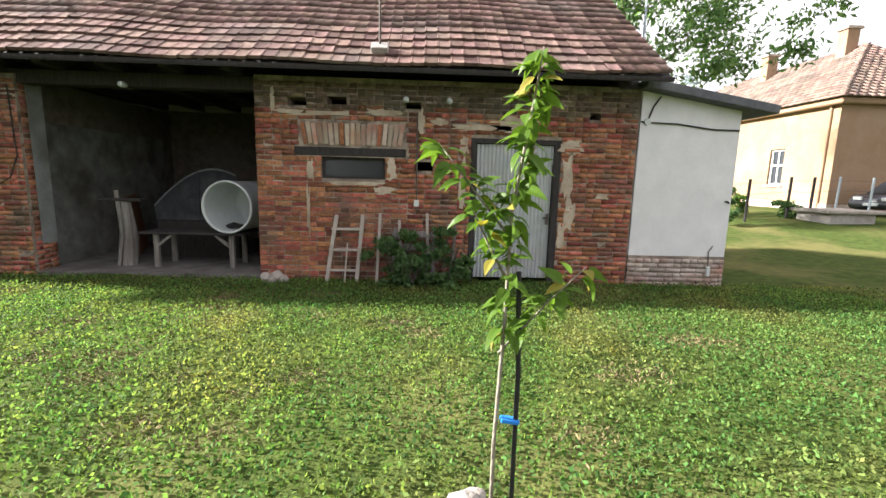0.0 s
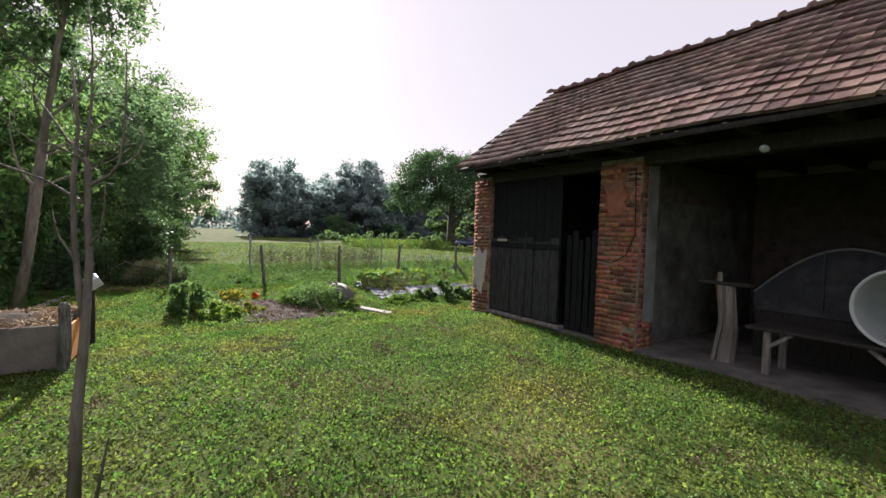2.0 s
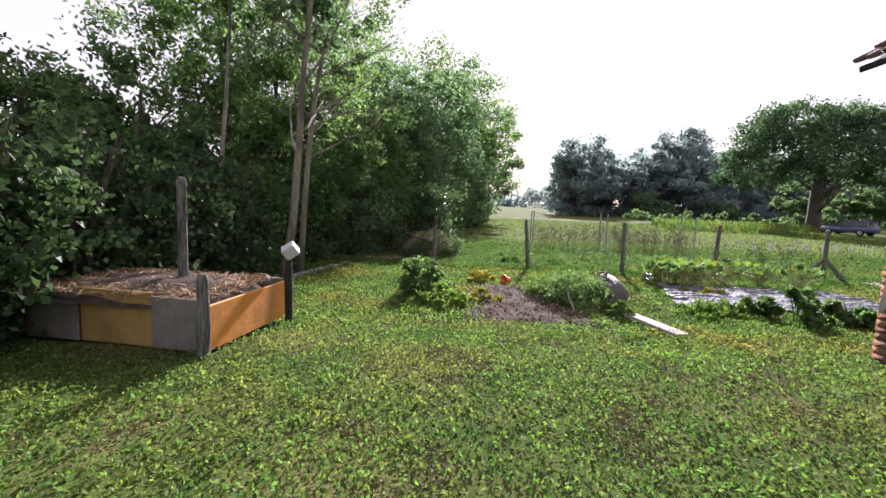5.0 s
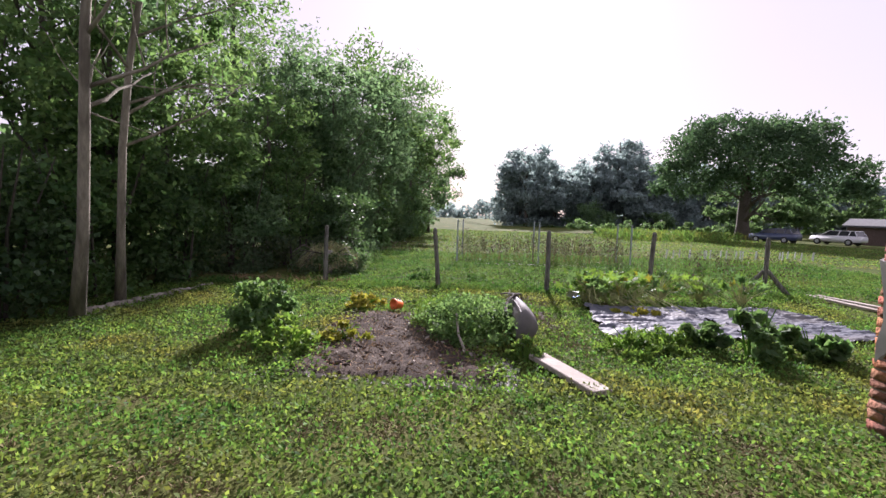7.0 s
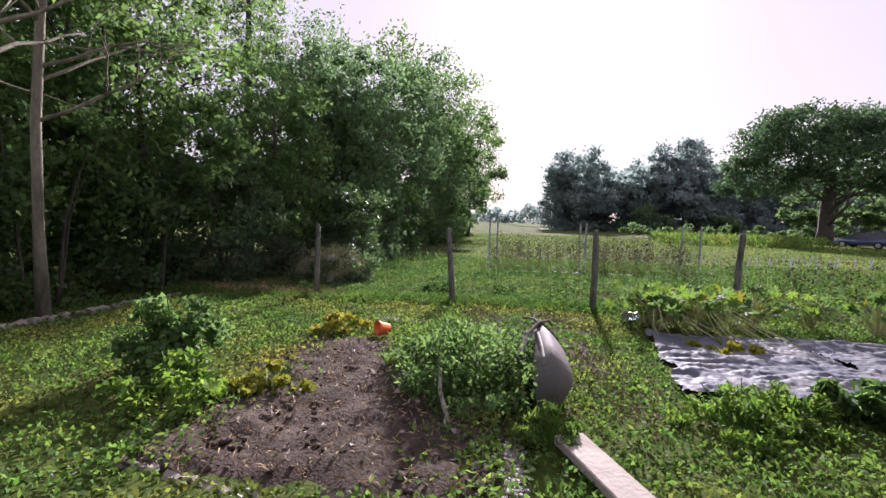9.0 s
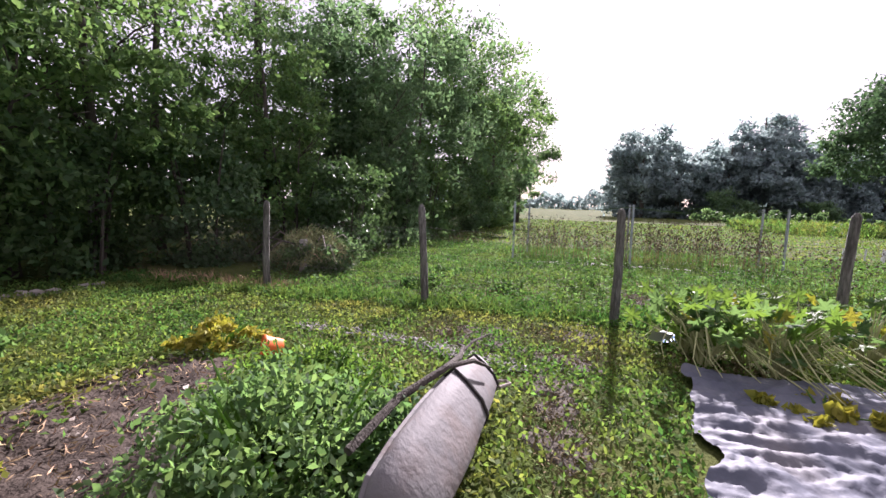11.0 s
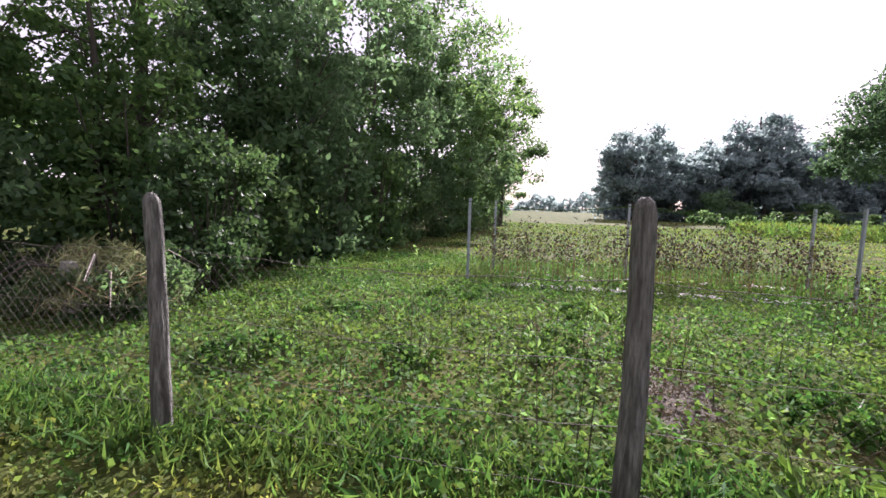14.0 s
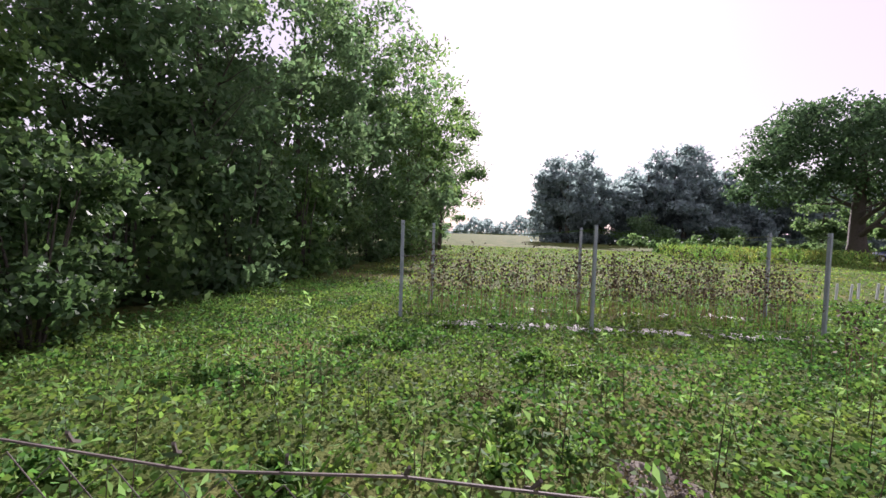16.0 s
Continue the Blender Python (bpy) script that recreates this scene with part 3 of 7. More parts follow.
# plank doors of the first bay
# near-black plank colour, well below the greyed lower planks
PLANK = mat("near_black_plank", (0.008, 0.009, 0.010), (0.021, 0.023, 0.025), 6, 0.92, 0.5, 30, stretch=(6, 6, 0.8), spec=0.1)
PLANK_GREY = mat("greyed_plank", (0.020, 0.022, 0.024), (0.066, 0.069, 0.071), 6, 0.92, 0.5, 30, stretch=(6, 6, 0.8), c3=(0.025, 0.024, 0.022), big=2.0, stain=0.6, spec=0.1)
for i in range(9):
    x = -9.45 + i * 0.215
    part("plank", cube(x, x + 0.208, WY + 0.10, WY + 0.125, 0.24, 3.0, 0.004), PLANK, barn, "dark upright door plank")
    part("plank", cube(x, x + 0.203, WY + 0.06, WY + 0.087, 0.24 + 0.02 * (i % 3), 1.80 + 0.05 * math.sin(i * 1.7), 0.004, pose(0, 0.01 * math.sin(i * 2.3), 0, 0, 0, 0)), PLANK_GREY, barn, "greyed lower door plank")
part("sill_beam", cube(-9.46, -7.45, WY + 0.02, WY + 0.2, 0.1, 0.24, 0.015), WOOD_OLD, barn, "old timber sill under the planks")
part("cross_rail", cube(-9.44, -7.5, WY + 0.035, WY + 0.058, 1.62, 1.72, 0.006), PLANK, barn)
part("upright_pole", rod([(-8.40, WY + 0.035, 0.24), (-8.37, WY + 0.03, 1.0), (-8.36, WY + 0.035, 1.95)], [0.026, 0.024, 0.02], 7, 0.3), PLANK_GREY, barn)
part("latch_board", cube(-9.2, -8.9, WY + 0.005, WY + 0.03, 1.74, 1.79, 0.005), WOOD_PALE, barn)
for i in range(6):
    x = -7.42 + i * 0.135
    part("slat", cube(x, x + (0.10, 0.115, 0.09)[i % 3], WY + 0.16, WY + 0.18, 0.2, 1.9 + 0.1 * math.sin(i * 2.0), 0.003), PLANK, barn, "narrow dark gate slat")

# roof
EY, EZ, RY, RZ = 6.13, 3.27, 8.95, 5.38
RX0, RX1 = -9.95, 3.62
slope = Vector((0, RY - EY, RZ - EZ))
SL = slope.length
ang = math.atan2(RZ - EZ, RY - EY)
roof = part("roof", bmesh.new(), TILE, barn, "mossy red-brown clay tile roof with uneven rows")
bm = bmesh.new()
for s, y0 in ((1, EY), (-1, 2 * RY - EY)):
    q = [(RX0 + 0.05, y0 + 0.03 * s, EZ - 0.05), (RX1 - 0.05, y0 + 0.03 * s, EZ - 0.05), (RX1 - 0.05, RY, RZ - 0.05), (RX0 + 0.05, RY, RZ - 0.05)]
    vs = [bm.verts.new(p) for p in q] + [bm.verts.new((p[0], p[1], p[2] - 0.03)) for p in q]
    bm.faces.new(vs[:4]); bm.faces.new(vs[4:][::-1])
    for i in range(4):
        bm.faces.new((vs[i], vs[i + 4], vs[(i + 1) % 4 + 4], vs[(i + 1) % 4]))
bmesh.ops.recalc_face_normals(bm, faces=bm.faces[:])
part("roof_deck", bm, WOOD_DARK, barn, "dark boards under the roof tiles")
TW, ROWS_T = 0.182, 13
GA = SL / ROWS_T
PROF = [(0.0, 0.013), (0.012, 0.017), (0.026, 0.010), (0.075, 0.008), (0.12, 0.008), (0.160, 0.009), (0.179, 0.012)]
K = len(PROF)


def tile_arrays():
    v = []
    for u, lift in ((0.0, 0.040), (GA * 1.12, 0.004)):
        for x, h in PROF:
            v.append((x - TW / 2, u, h + lift))
    for x, h in PROF:
        v.append((x - TW / 2, 0.004, h - 0.004))
    f = [(i, i + 1, K + i + 1, K + i) for i in range(K - 1)] + [(2 * K + i, 2 * K + i + 1, i + 1, i) for i in range(K - 1)]
    return np.array(v), np.array(f)


tv, tf = tile_arrays()
tile_me = bpy.data.meshes.new("tile")
tile_me.from_pydata([tuple(p) for p in tv], [], [tuple(int(i) for i in q) for q in tf])
tile_me.materials.append(TILE)
ncol = int((RX1 - RX0) / TW)
gt = np.random.default_rng(4)


def roof_point(x, u, back=False):
    sag = 0.03 * math.sin(x * 0.9 + 0.6) * math.sin(math.pi * min(1, u / SL)) + 0.018 * math.sin(x * 2.3)
    y = EY + u * math.cos(ang)
    return Vector((x, 2 * RY - y if back else y, EZ + u * math.sin(ang) + sag))


tv_all, tf_all, count = [], [], 0
for back in (False, True):
    for r in range(ROWS_T):
        for c in range(ncol):
            x = RX0 + TW * (c + 0.5)
            p = roof_point(x, r * GA, back)
            m = Matrix.Translation(p) @ Matrix.Rotation(math.pi if back else 0, 4, "Z") @ Matrix.Rotation(ang + gt.normal() * 0.012, 4, "X") @ Matrix.Rotation(gt.normal() * 0.014, 4, "Z") @ Matrix.Translation((0, gt.normal() * 0.007, abs(gt.normal()) * 0.003))
            if not back and r < 5 and -7.4 < x < 2.8:
                ob = link("tile", tile_me, None, roof)
                ob.matrix_basis = m
            else:
                mm = np.array(m)
                tv_all.append(tv @ mm[:3, :3].T + mm[:3, 3])
                tf_all.append(tf + len(tv) * count)
                count += 1
tagged(raw("tiling", np.concatenate(tv_all), np.concatenate(tf_all), TILE_J, roof), kind="stuff")
for i in range(36):
    x = RX0 + 0.02 + i * (RX1 - RX0 - 0.04) / 36
    bm = bmesh.new()
    rings = []
    for dx, rr in ((0, 0.15), (0.07, 0.165), (0.075, 0.12), (0.42, 0.10)):
        rings.append([bm.verts.new((dx, math.cos(a) * rr, math.sin(a) * rr * 0.85)) for a in [math.pi * k / 8 for k in range(9)]])
    for a, b in zip(rings, rings[1:]):
        for k in range(8):
            bm.faces.new((a[k], b[k], b[k + 1], a[k + 1]))
    ob = part("ridge_tile", bm, TILE, roof, soft=True)
    ob.location = roof_point(x, SL) + Vector((0, 0, 0.03))
part("eave_board", cube(RX0 + 0.05, RX1 - 0.05, EY + 0.02, EY + 0.045, EZ - 0.06, EZ - 0.015), WOOD_DARK, barn)

# things fixed to the barn
def insulator(x, z):
    ob = thing("insulator", "white porcelain insulator on a bracket under the eaves", "insulator", (x, WY, z), "insulators on the barn front")
    bm = bmesh.new()
    for r, y0, y1 in ((0.032, -0.16, -0.10), (0.045, -0.20, -0.16), (0.036, -0.235, -0.20)):
        tube(bm, [(0, y0, 0), (0, y1, 0)], [r, r * 0.9], 12)
    part("porcelain", bm, PLASTIC_W, ob, soft=True)
    part("bracket", rod([(0, 0.03, -0.03), (0, -0.06, -0.03), (0, -0.12, 0)], 0.008), WIRE, ob)


insulator(-0.20, 2.90)
insulator(0.44, 2.90)
insulator(-4.25, 2.98)
pipe = thing("roof_pole", "thin rusty pole standing on a roof plate", "pole", (-0.57, 6.42, 3.55))
part("pole", rod([(0, 0, -0.05), (0.0, 0, 1.6), (0.03, 0, 3.2)], 0.018), WIRE, pipe)
part("base_plate", cube(-0.12, 0.12, -0.10, 0.10, -0.03, 0.06, 0.01, Matrix.Rotation(ang, 4, "X")), CONCRETE, pipe)
conduit = thing("conduit", "thin pipe and switch box running down the brick wall", "pipe", (-0.03, WY - 0.02, 0))
part("pipe", rod([(0, 0, 1.25), (0, 0, 2.1), (0.0, 0, 2.75)], 0.011), WIRE, conduit)
part("switch_box", cube(-0.04, 0.04, -0.03, 0.02, 1.33, 1.43, 0.006), PLASTIC_W, conduit)
station = thing("weather_station", "white weather station with cups on a thin mast", "weather station", (4.3, 8.8, 4.5))
part("mast", rod([(0, 0, -1.75), (0, 0, 1.2)], 0.02), STEEL_GREY, station)
part("sensor_body", rod([(0, 0, 1.15), (0, 0, 1.25), (0, 0, 1.4)], [0.07, 0.08, 0.05], 10), PLASTIC_W, station)
part("arm", rod([(-0.22, 0, 1.36), (0, 0, 1.42), (0.24, 0, 1.5)], 0.014), PLASTIC_W, station)
for s in (-1, 1):
    part("cup", rod([(0.22 * s, 0, 1.38 + 0.05 * s), (0.22 * s, 0, 1.55 + 0.05 * s)], [0.06, 0.03], 8), PLASTIC_W, station)

# ---- lean-to ----
lean = thing("lean_to", "whitewashed lean-to with brick plinth and felt roof", "shed")
bm = bmesh.new()
q = [(3.42, 0.62), (5.02, 0.62), (5.02, 2.93), (3.42, 3.18)]
a = [bm.verts.new((x, WY + 0.0, z)) for x, z in q]
b = [bm.verts.new((x, 10.5, z)) for x, z in q]
bm.faces.new(a); bm.faces.new(b[::-1])
for i in range(4):
    bm.faces.new((a[i], b[i], b[(i + 1) % 4], a[(i + 1) % 4]))
bmesh.ops.recalc_face_normals(bm, faces=bm.faces[:])
lw = part("wall", bm, WHITEWASH, lean, "smooth whitewashed wall with small stains")
lp = part("plinth", cube(3.42, 5.03, WY - 0.005, 10.5, -0.1, 0.62), MORTAR, lean, "pale worn brick plinth")
bs = []
BRICK_WORN = mat("worn_plinth_brick", (0.30, 0.24, 0.20), (0.45, 0.40, 0.36), 7, 0.95, 0.5, 40, vary=0.25, island=True, c3=(0.28, 0.13, 0.09), big=2)
for x, z, ln in courses(3.42, 5.03, 0.12, 0.63, [], np.random.default_rng(9)):
    bs.append((x - ln / 2, WY - 0.02, z - BH / 2, x + ln / 2, WY + 0.02, z + BH / 2))
joined_bricks("brickwork", bs, lp, BRICK_WORN)
tilt = math.atan2(-0.25, 1.6)
part("roof", cube(0, 2.1, -0.25, 4.0, 0, 0.13, 0.01, pose(3.35, WY, 3.19, 0, -math.degrees(tilt), 0)), SLATE, lean, "dark grey felt roof edge")
part("cable", rod([(3.42, WY - 0.02, 2.72), (3.5, WY - 0.02, 2.71), (4.0, WY - 0.02, 2.70), (4.6, WY - 0.02, 2.63), (5.0, WY - 0.02, 2.63)], 0.012), BLACK, lean, "black cable along the wall")
part("cable", rod([(3.52, WY - 0.02, 2.72), (3.6, WY - 0.02, 2.95), (3.7, WY - 0.02, 3.1)], 0.012), BLACK, lean)
part("junction_box", rod([(3.52, WY + 0.01, 2.72), (3.52, WY - 0.04, 2.72)], 0.05, 12), PLASTIC_W, lean, "white round junction box")
part("outlet", cube(4.72, 4.78, WY - 0.06, WY - 0.01, 0.30, 0.46, 0.01), PLASTIC_W, lean)
part("cable", rod([(4.75, WY - 0.03, 0.45), (4.74, WY - 0.02, 0.7), (4.8, WY - 0.02, 0.8)], 0.008), WIRE, lean)
part("hook", rod([(4.93, WY + 0.01, 1.52), (4.93, WY - 0.05, 1.52), (4.96, WY - 0.05, 1.50)], 0.014), BLACK, lean)

# ---- in the open bay ----
table = thing("work_table", "rough grey wooden table in the open bay", "table", (-3.75, 7.55, 0.14))
part("tabletop", cube(-0.85, 0.85, -0.35, 0.35, 0.60, 0.64, 0.006), WOOD_DARK, table)
for sx in (-0.62, 0.62):
    for sy in (-0.26, 0.26):
        part("leg", cube(sx - 0.04, sx + 0.04, sy - 0.035, sy + 0.035, 0, 0.60, 0.006), WOOD_OLD, table)
    part("brace", rod([(sx, -0.27, 0.38), (sx - 0.26 * math.copysign(1, sx) * 1, -0.27, 0.59)], 0.03, 4), WOOD_OLD, table)
drum = thing("plastic_drum", "translucent white plastic drum lying open on the table", "drum", (-3.15, 7.2, 1.215), turn=-8)
bm = bmesh.new()
prof = [(0, 0.40), (-0.02, 0.43), (0.02, 0.44), (0.06, 0.425), (0.5, 0.425), (0.95, 0.42), (1.0, 0.36), (0.99, 0.0), (0.97, 0.0), (0.97, 0.34), (0.93, 0.40), (0.5, 0.405), (0.04, 0.405), (0.0, 0.40)]
rings = [[bm.verts.new((r * math.cos(2 * math.pi * k / 36), y, r * math.sin(2 * math.pi * k / 36))) for k in range(36)] for y, r in prof]
for a, b in zip(rings, rings[1:]):
    for k in range(36):
        bm.faces.new((a[k], a[(k + 1) % 36], b[(k + 1) % 36], b[k]))
bmesh.ops.remove_doubles(bm, verts=bm.verts[:], dist=0.0005)
bmesh.ops.recalc_face_normals(bm, faces=bm.faces[:])
part("barrel", bm, PLASTIC_W, drum, soft=True)
part("rag", rod([(-0.2, 0.3, -0.36), (-0.05, 0.28, -0.33), (0.12, 0.32, -0.35)], [0.03, 0.06, 0.03], 6, 0.5), BLACK, drum, "dark rag inside the drum")
HOOD = mat("dull_hood", (0.022, 0.024, 0.027), (0.045, 0.048, 0.052), 4, 0.7, 0.2, 20, c3=(0.09, 0.09, 0.09), big=2, stain=0.5)
cover = thing("windscreen", "old curved vehicle canopy standing behind the table", "canopy", (-4.15, 8.2, 0.98))
bm = bmesh.new()
arc = [(-0.75 + 1.5 * k / 14, 0, 0.85 * math.sin(math.pi * (0.06 + 0.60 * k / 14))) for k in range(15)]
tube(bm, arc, [0.018] * 15, 6)
part("rim", bm, TUB_GREY, cover, "grey metal rim")
bm = bmesh.new()
va = [bm.verts.new(p) for p in arc]
vb = [bm.verts.new((p[0] * 0.96, 0.5, p[2] * 0.9)) for p in arc]
vc = [bm.verts.new((p[0], 0.02, -0.1)) for p in arc]
for i in range(14):
    bm.faces.new((va[i], va[i + 1], vb[i + 1], vb[i]))
    bm.faces.new((va[i], vc[i], vc[i + 1], va[i + 1]))
part("hood", bm, HOOD, cover, "dull dark grey panels", soft=True)
part("upright", cube(0.05, 0.08, -0.02, 0.02, 0, 0.8), HOOD, cover)
part("stand", cube(-0.75, 0.75, 0.03, 0.5, -0.84, -0.1, 0.02), WOOD_DARK, cover)
bench = thing("vice_bench", "knotty grey post bench with a board across", "bench", (-4.93, 7.45, 0.14))
part("post", rod([(0, 0, 0), (0.03, 0.02, 0.5), (0.0, 0, 1.12)], [0.12, 0.10, 0.09], 8, 0.5), WOOD_OLD, bench)
part("leaning_bar", rod([(-0.14, -0.08, 0), (-0.06, -0.06, 0.6), (-0.10, -0.05, 1.30)], [0.025, 0.03, 0.035], 6, 0.4), WOOD_OLD, bench)
part("board", cube(-0.38, 0.30, -0.10, 0.12, 1.12, 1.17, 0.01), WOOD_DARK, bench)
leaf_board = thing("brown_board", "brown plywood board leaning on the partition wall", "board", (-5.6, 8.9, 0.14))
part("panel", cube(-0.02, 0.02, -0.75, 0.75, 0, 1.15, 0.005, pose(0, 0, 0, 0, -8, 25)), WOOD_BROWN, leaf_board)

# ---- along the front wall ----
ladder = thing("ladder", "short weathered wooden ladder leaning on the brick wall", "ladder", (-1.16, 6.52, G0))
M = pose(0, 0, 0, -11, 0, 0)
for x0, x1 in ((-0.26, -0.20), (0.20, 0.26)):
    part("rail", cube(-0.03, 0.03, -0.02, 0.02, 0, 1.05, 0.005, M @ pose((x0 + x1) / 2, 0, 0, 0, 7 if x0 < 0 else 4, 0)), WOOD_PALE, ladder)
for i, z in enumerate((0.18, 0.5, 0.82)):
    part("rung", cube(-0.24 + 0.05 * i * 0.6, 0.26, -0.015, 0.015, z - 0.02, z + 0.02, 0.004, M), WOOD_PALE, ladder)
part("loose_lath", cube(-0.012, 0.012, -0.02, 0.0, 0, 0.6, 0.003, M @ pose(0.05, -0.03, 0, 0, 3, 0)), WOOD_PALE, ladder)


def stake(x, y, h, lx, mat_=None, w=0.045):
    ob = thing("wooden_stake", "grey wooden stake leaning on the brick wall", "stake", (x, y, G0 - 0.02), "stakes at the barn wall")
    part("shaft", cube(-w / 2, w / 2, -0.02, 0.02, 0, h, 0.005, pose(0, 0, 0, -9, lx, 0)), mat_ or WOOD_PALE, ob)


stake(-0.62, 6.5, 1.1, 2)
stake(-0.22, 6.5, 1.0, -4)
stake(0.18, 6.45, 1.12, -2)
stake(0.12, 6.35, 0.8, 3, WOOD_OLD)
stake(0.55, 6.5, 0.95, 2, WOOD_OLD)
pallet = thing("pallet", "small grey slatted pallet standing on edge", "pallet", (-0.05, 6.62, G0))
for i in range(3):
    part("slat", cube(-0.35, 0.35, -0.015, 0.015, 0.3 + 0.2 * i, 0.4 + 0.2 * i, 0.004, pose(0, 0, 0, -6, 0, 0)), WOOD_OLD, pallet)
for sx in (-0.3, 0.3):
    part("cleat", cube(sx - 0.03, sx + 0.03, 0.016, 0.05, 0, 0.85, 0.004, pose(0, 0, 0, -6, 0, 0)), WOOD_OLD, pallet)
for i, (x, y, r, h) in enumerate([(-0.35, 6.45, 0.42, 0.52), (0.48, 6.4, 0.34, 0.5), (-0.1, 6.3, 0.35, 0.3)]):
    gq = np.random.default_rng(40 + i)
    ob = thing("bush", "dark green leafy bush against the brick wall", "bush", (x, y, G0), "bushes at the barn wall")
    for k in range(7):
        a = gq.random() * 6.28
        part("stem", rod([(0, 0, -0.03), (0.12 * math.cos(a), 0.12 * math.sin(a), h * 0.7), (0.3 * r / 0.4 * math.cos(a), 0.25 * math.sin(a), h * 1.3)], [0.012, 0.009, 0.004], 4), BARK_DARK, ob)
    v, f = leaf_arrays(bush_points(1500, (0, 0, 0.0), (r, 0.22, h), gq), 0.085, narrow=0.6, gen=gq)
    raw("foliage", v, f, LEAF, ob)
stone_h = thing("stone_heap", "small heap of pale stones at the wall foot", "stones", (-2.2, 6.5, G0))
for i, (x, y, r) in enumerate([(-0.1, 0, 0.09), (0.05, 0.05, 0.1), (0.17, -0.02, 0.07), (0.02, -0.08, 0.06)]):
    bm = bmesh.new()
    bmesh.ops.create_icosphere(bm, subdivisions=2, radius=r)
    for v in bm.verts:
        v.co *= 1 + 0.35 * noise.noise(v.co * 12 + Vector((i * 3, 0, 0)))
        v.co += Vector((x, y, r * 0.6))
    part("stone", bm, STONE, stone_h)

# ---- house beyond the lawn ----
house = thing("house", "ochre plastered farmhouse with hipped tile roof", "house", (19.0, 20.0, 0.7))
HW, HL, HH = 9.0, 19.0, 4.9
hw = part("wall", holed(0, HW, 0, 0.4, -0.8, HH, []), OCHRE, house, "peeling grey and ochre plaster gable wall")
bm = bmesh.new()
for v0 in ((0.0, 0.41, 12.99),):
    pass
bm = holed(0.41, 2.2, 0, 0.4, 0.0, HH, [(1.3, 2.19, 1.3, 3.0)])
bm.free()
wallW = holed(0.42, HL, 0, 0.4, -0.8, HH, [(2.9, 3.9, 1.2, 3.1), (7.5, 8.5, 1.2, 3.1)])
bmesh.ops.transform(wallW, matrix=pose(0.4, 0, 0, 0, 0, 90), verts=wallW.verts[:])
part("wall", wallW, OCHRE, house, "sunlit ochre plaster long wall")
for y0 in (2.9, 7.5):
    w = part("window", holed(0, 1.0, 0, 0.08, 1.2, 3.1, [(0.1, 0.46, 1.3, 2.2), (0.54, 0.9, 1.3, 2.2), (0.1, 0.46, 2.3, 3.0), (0.54, 0.9, 2.3, 3.0)]), PLASTIC_W, house, "white casement window")
    w.matrix_basis = pose(0.2, y0, 0, 0, 0, 90)
    part("pane", cube(0.08, 0.92, 0.03, 0.04, 1.28, 3.02), GLASS, w)
    s = part("sill", cube(-0.08, 0.0, y0 - 0.1, y0 + 1.1, 1.1, 1.2), PLASTIC_W, house)
part("plinth", cube(-0.06, HW, -0.06, HL, -0.85, 0.35), BRICK_WORN, house, "worn brick plinth")
part("wall", cube(HW - 0.4, HW, 0.41, HL, -0.8, HH), OCHRE, house)
part("wall", cube(0.41, HW - 0.41, HL - 0.4, HL, -0.8, HH), OCHRE, house)
part("cornice", cube(-0.35, HW + 0.35, -0.35, HL + 0.35, HH, HH + 0.28, 0.05), OCHRE, house, "moulded ochre cornice")
part("drainpipe", rod([(-0.06, 0.45, 0), (-0.06, 0.45, HH)], 0.06, 8), OCHRE, house)
bm = bmesh.new()
ov = 0.5
base = [bm.verts.new(p) for p in ((-ov, -ov, HH + 0.282), (HW + ov, -ov, HH + 0.282), (HW + ov, HL + ov, HH + 0.282), (-ov, HL + ov, HH + 0.282))]
r0, r1 = bm.verts.new((HW / 2, HW / 2 - 0.6, HH + 3.9)), bm.verts.new((HW / 2, HL - HW / 2 + 0.6, HH + 3.9))
bm.faces.new((base[0], base[1], r0)); bm.faces.new((base[1], base[2], r1, r0)); bm.faces.new((base[2], base[3], r1)); bm.faces.new((base[3], base[0], r0, r1)); bm.faces.new(base[::-1])
HOUSE_TILE = mat("faded_tile", (0.15, 0.10, 0.08), (0.25, 0.18, 0.145), 4, 0.9, 0.4, 40, vary=0.3, island=True, c3=(0.12, 0.10, 0.085), big=0.6)
hr = part("roof", bm, HOUSE_TILE, house, "faded red-brown tiled hip roof")
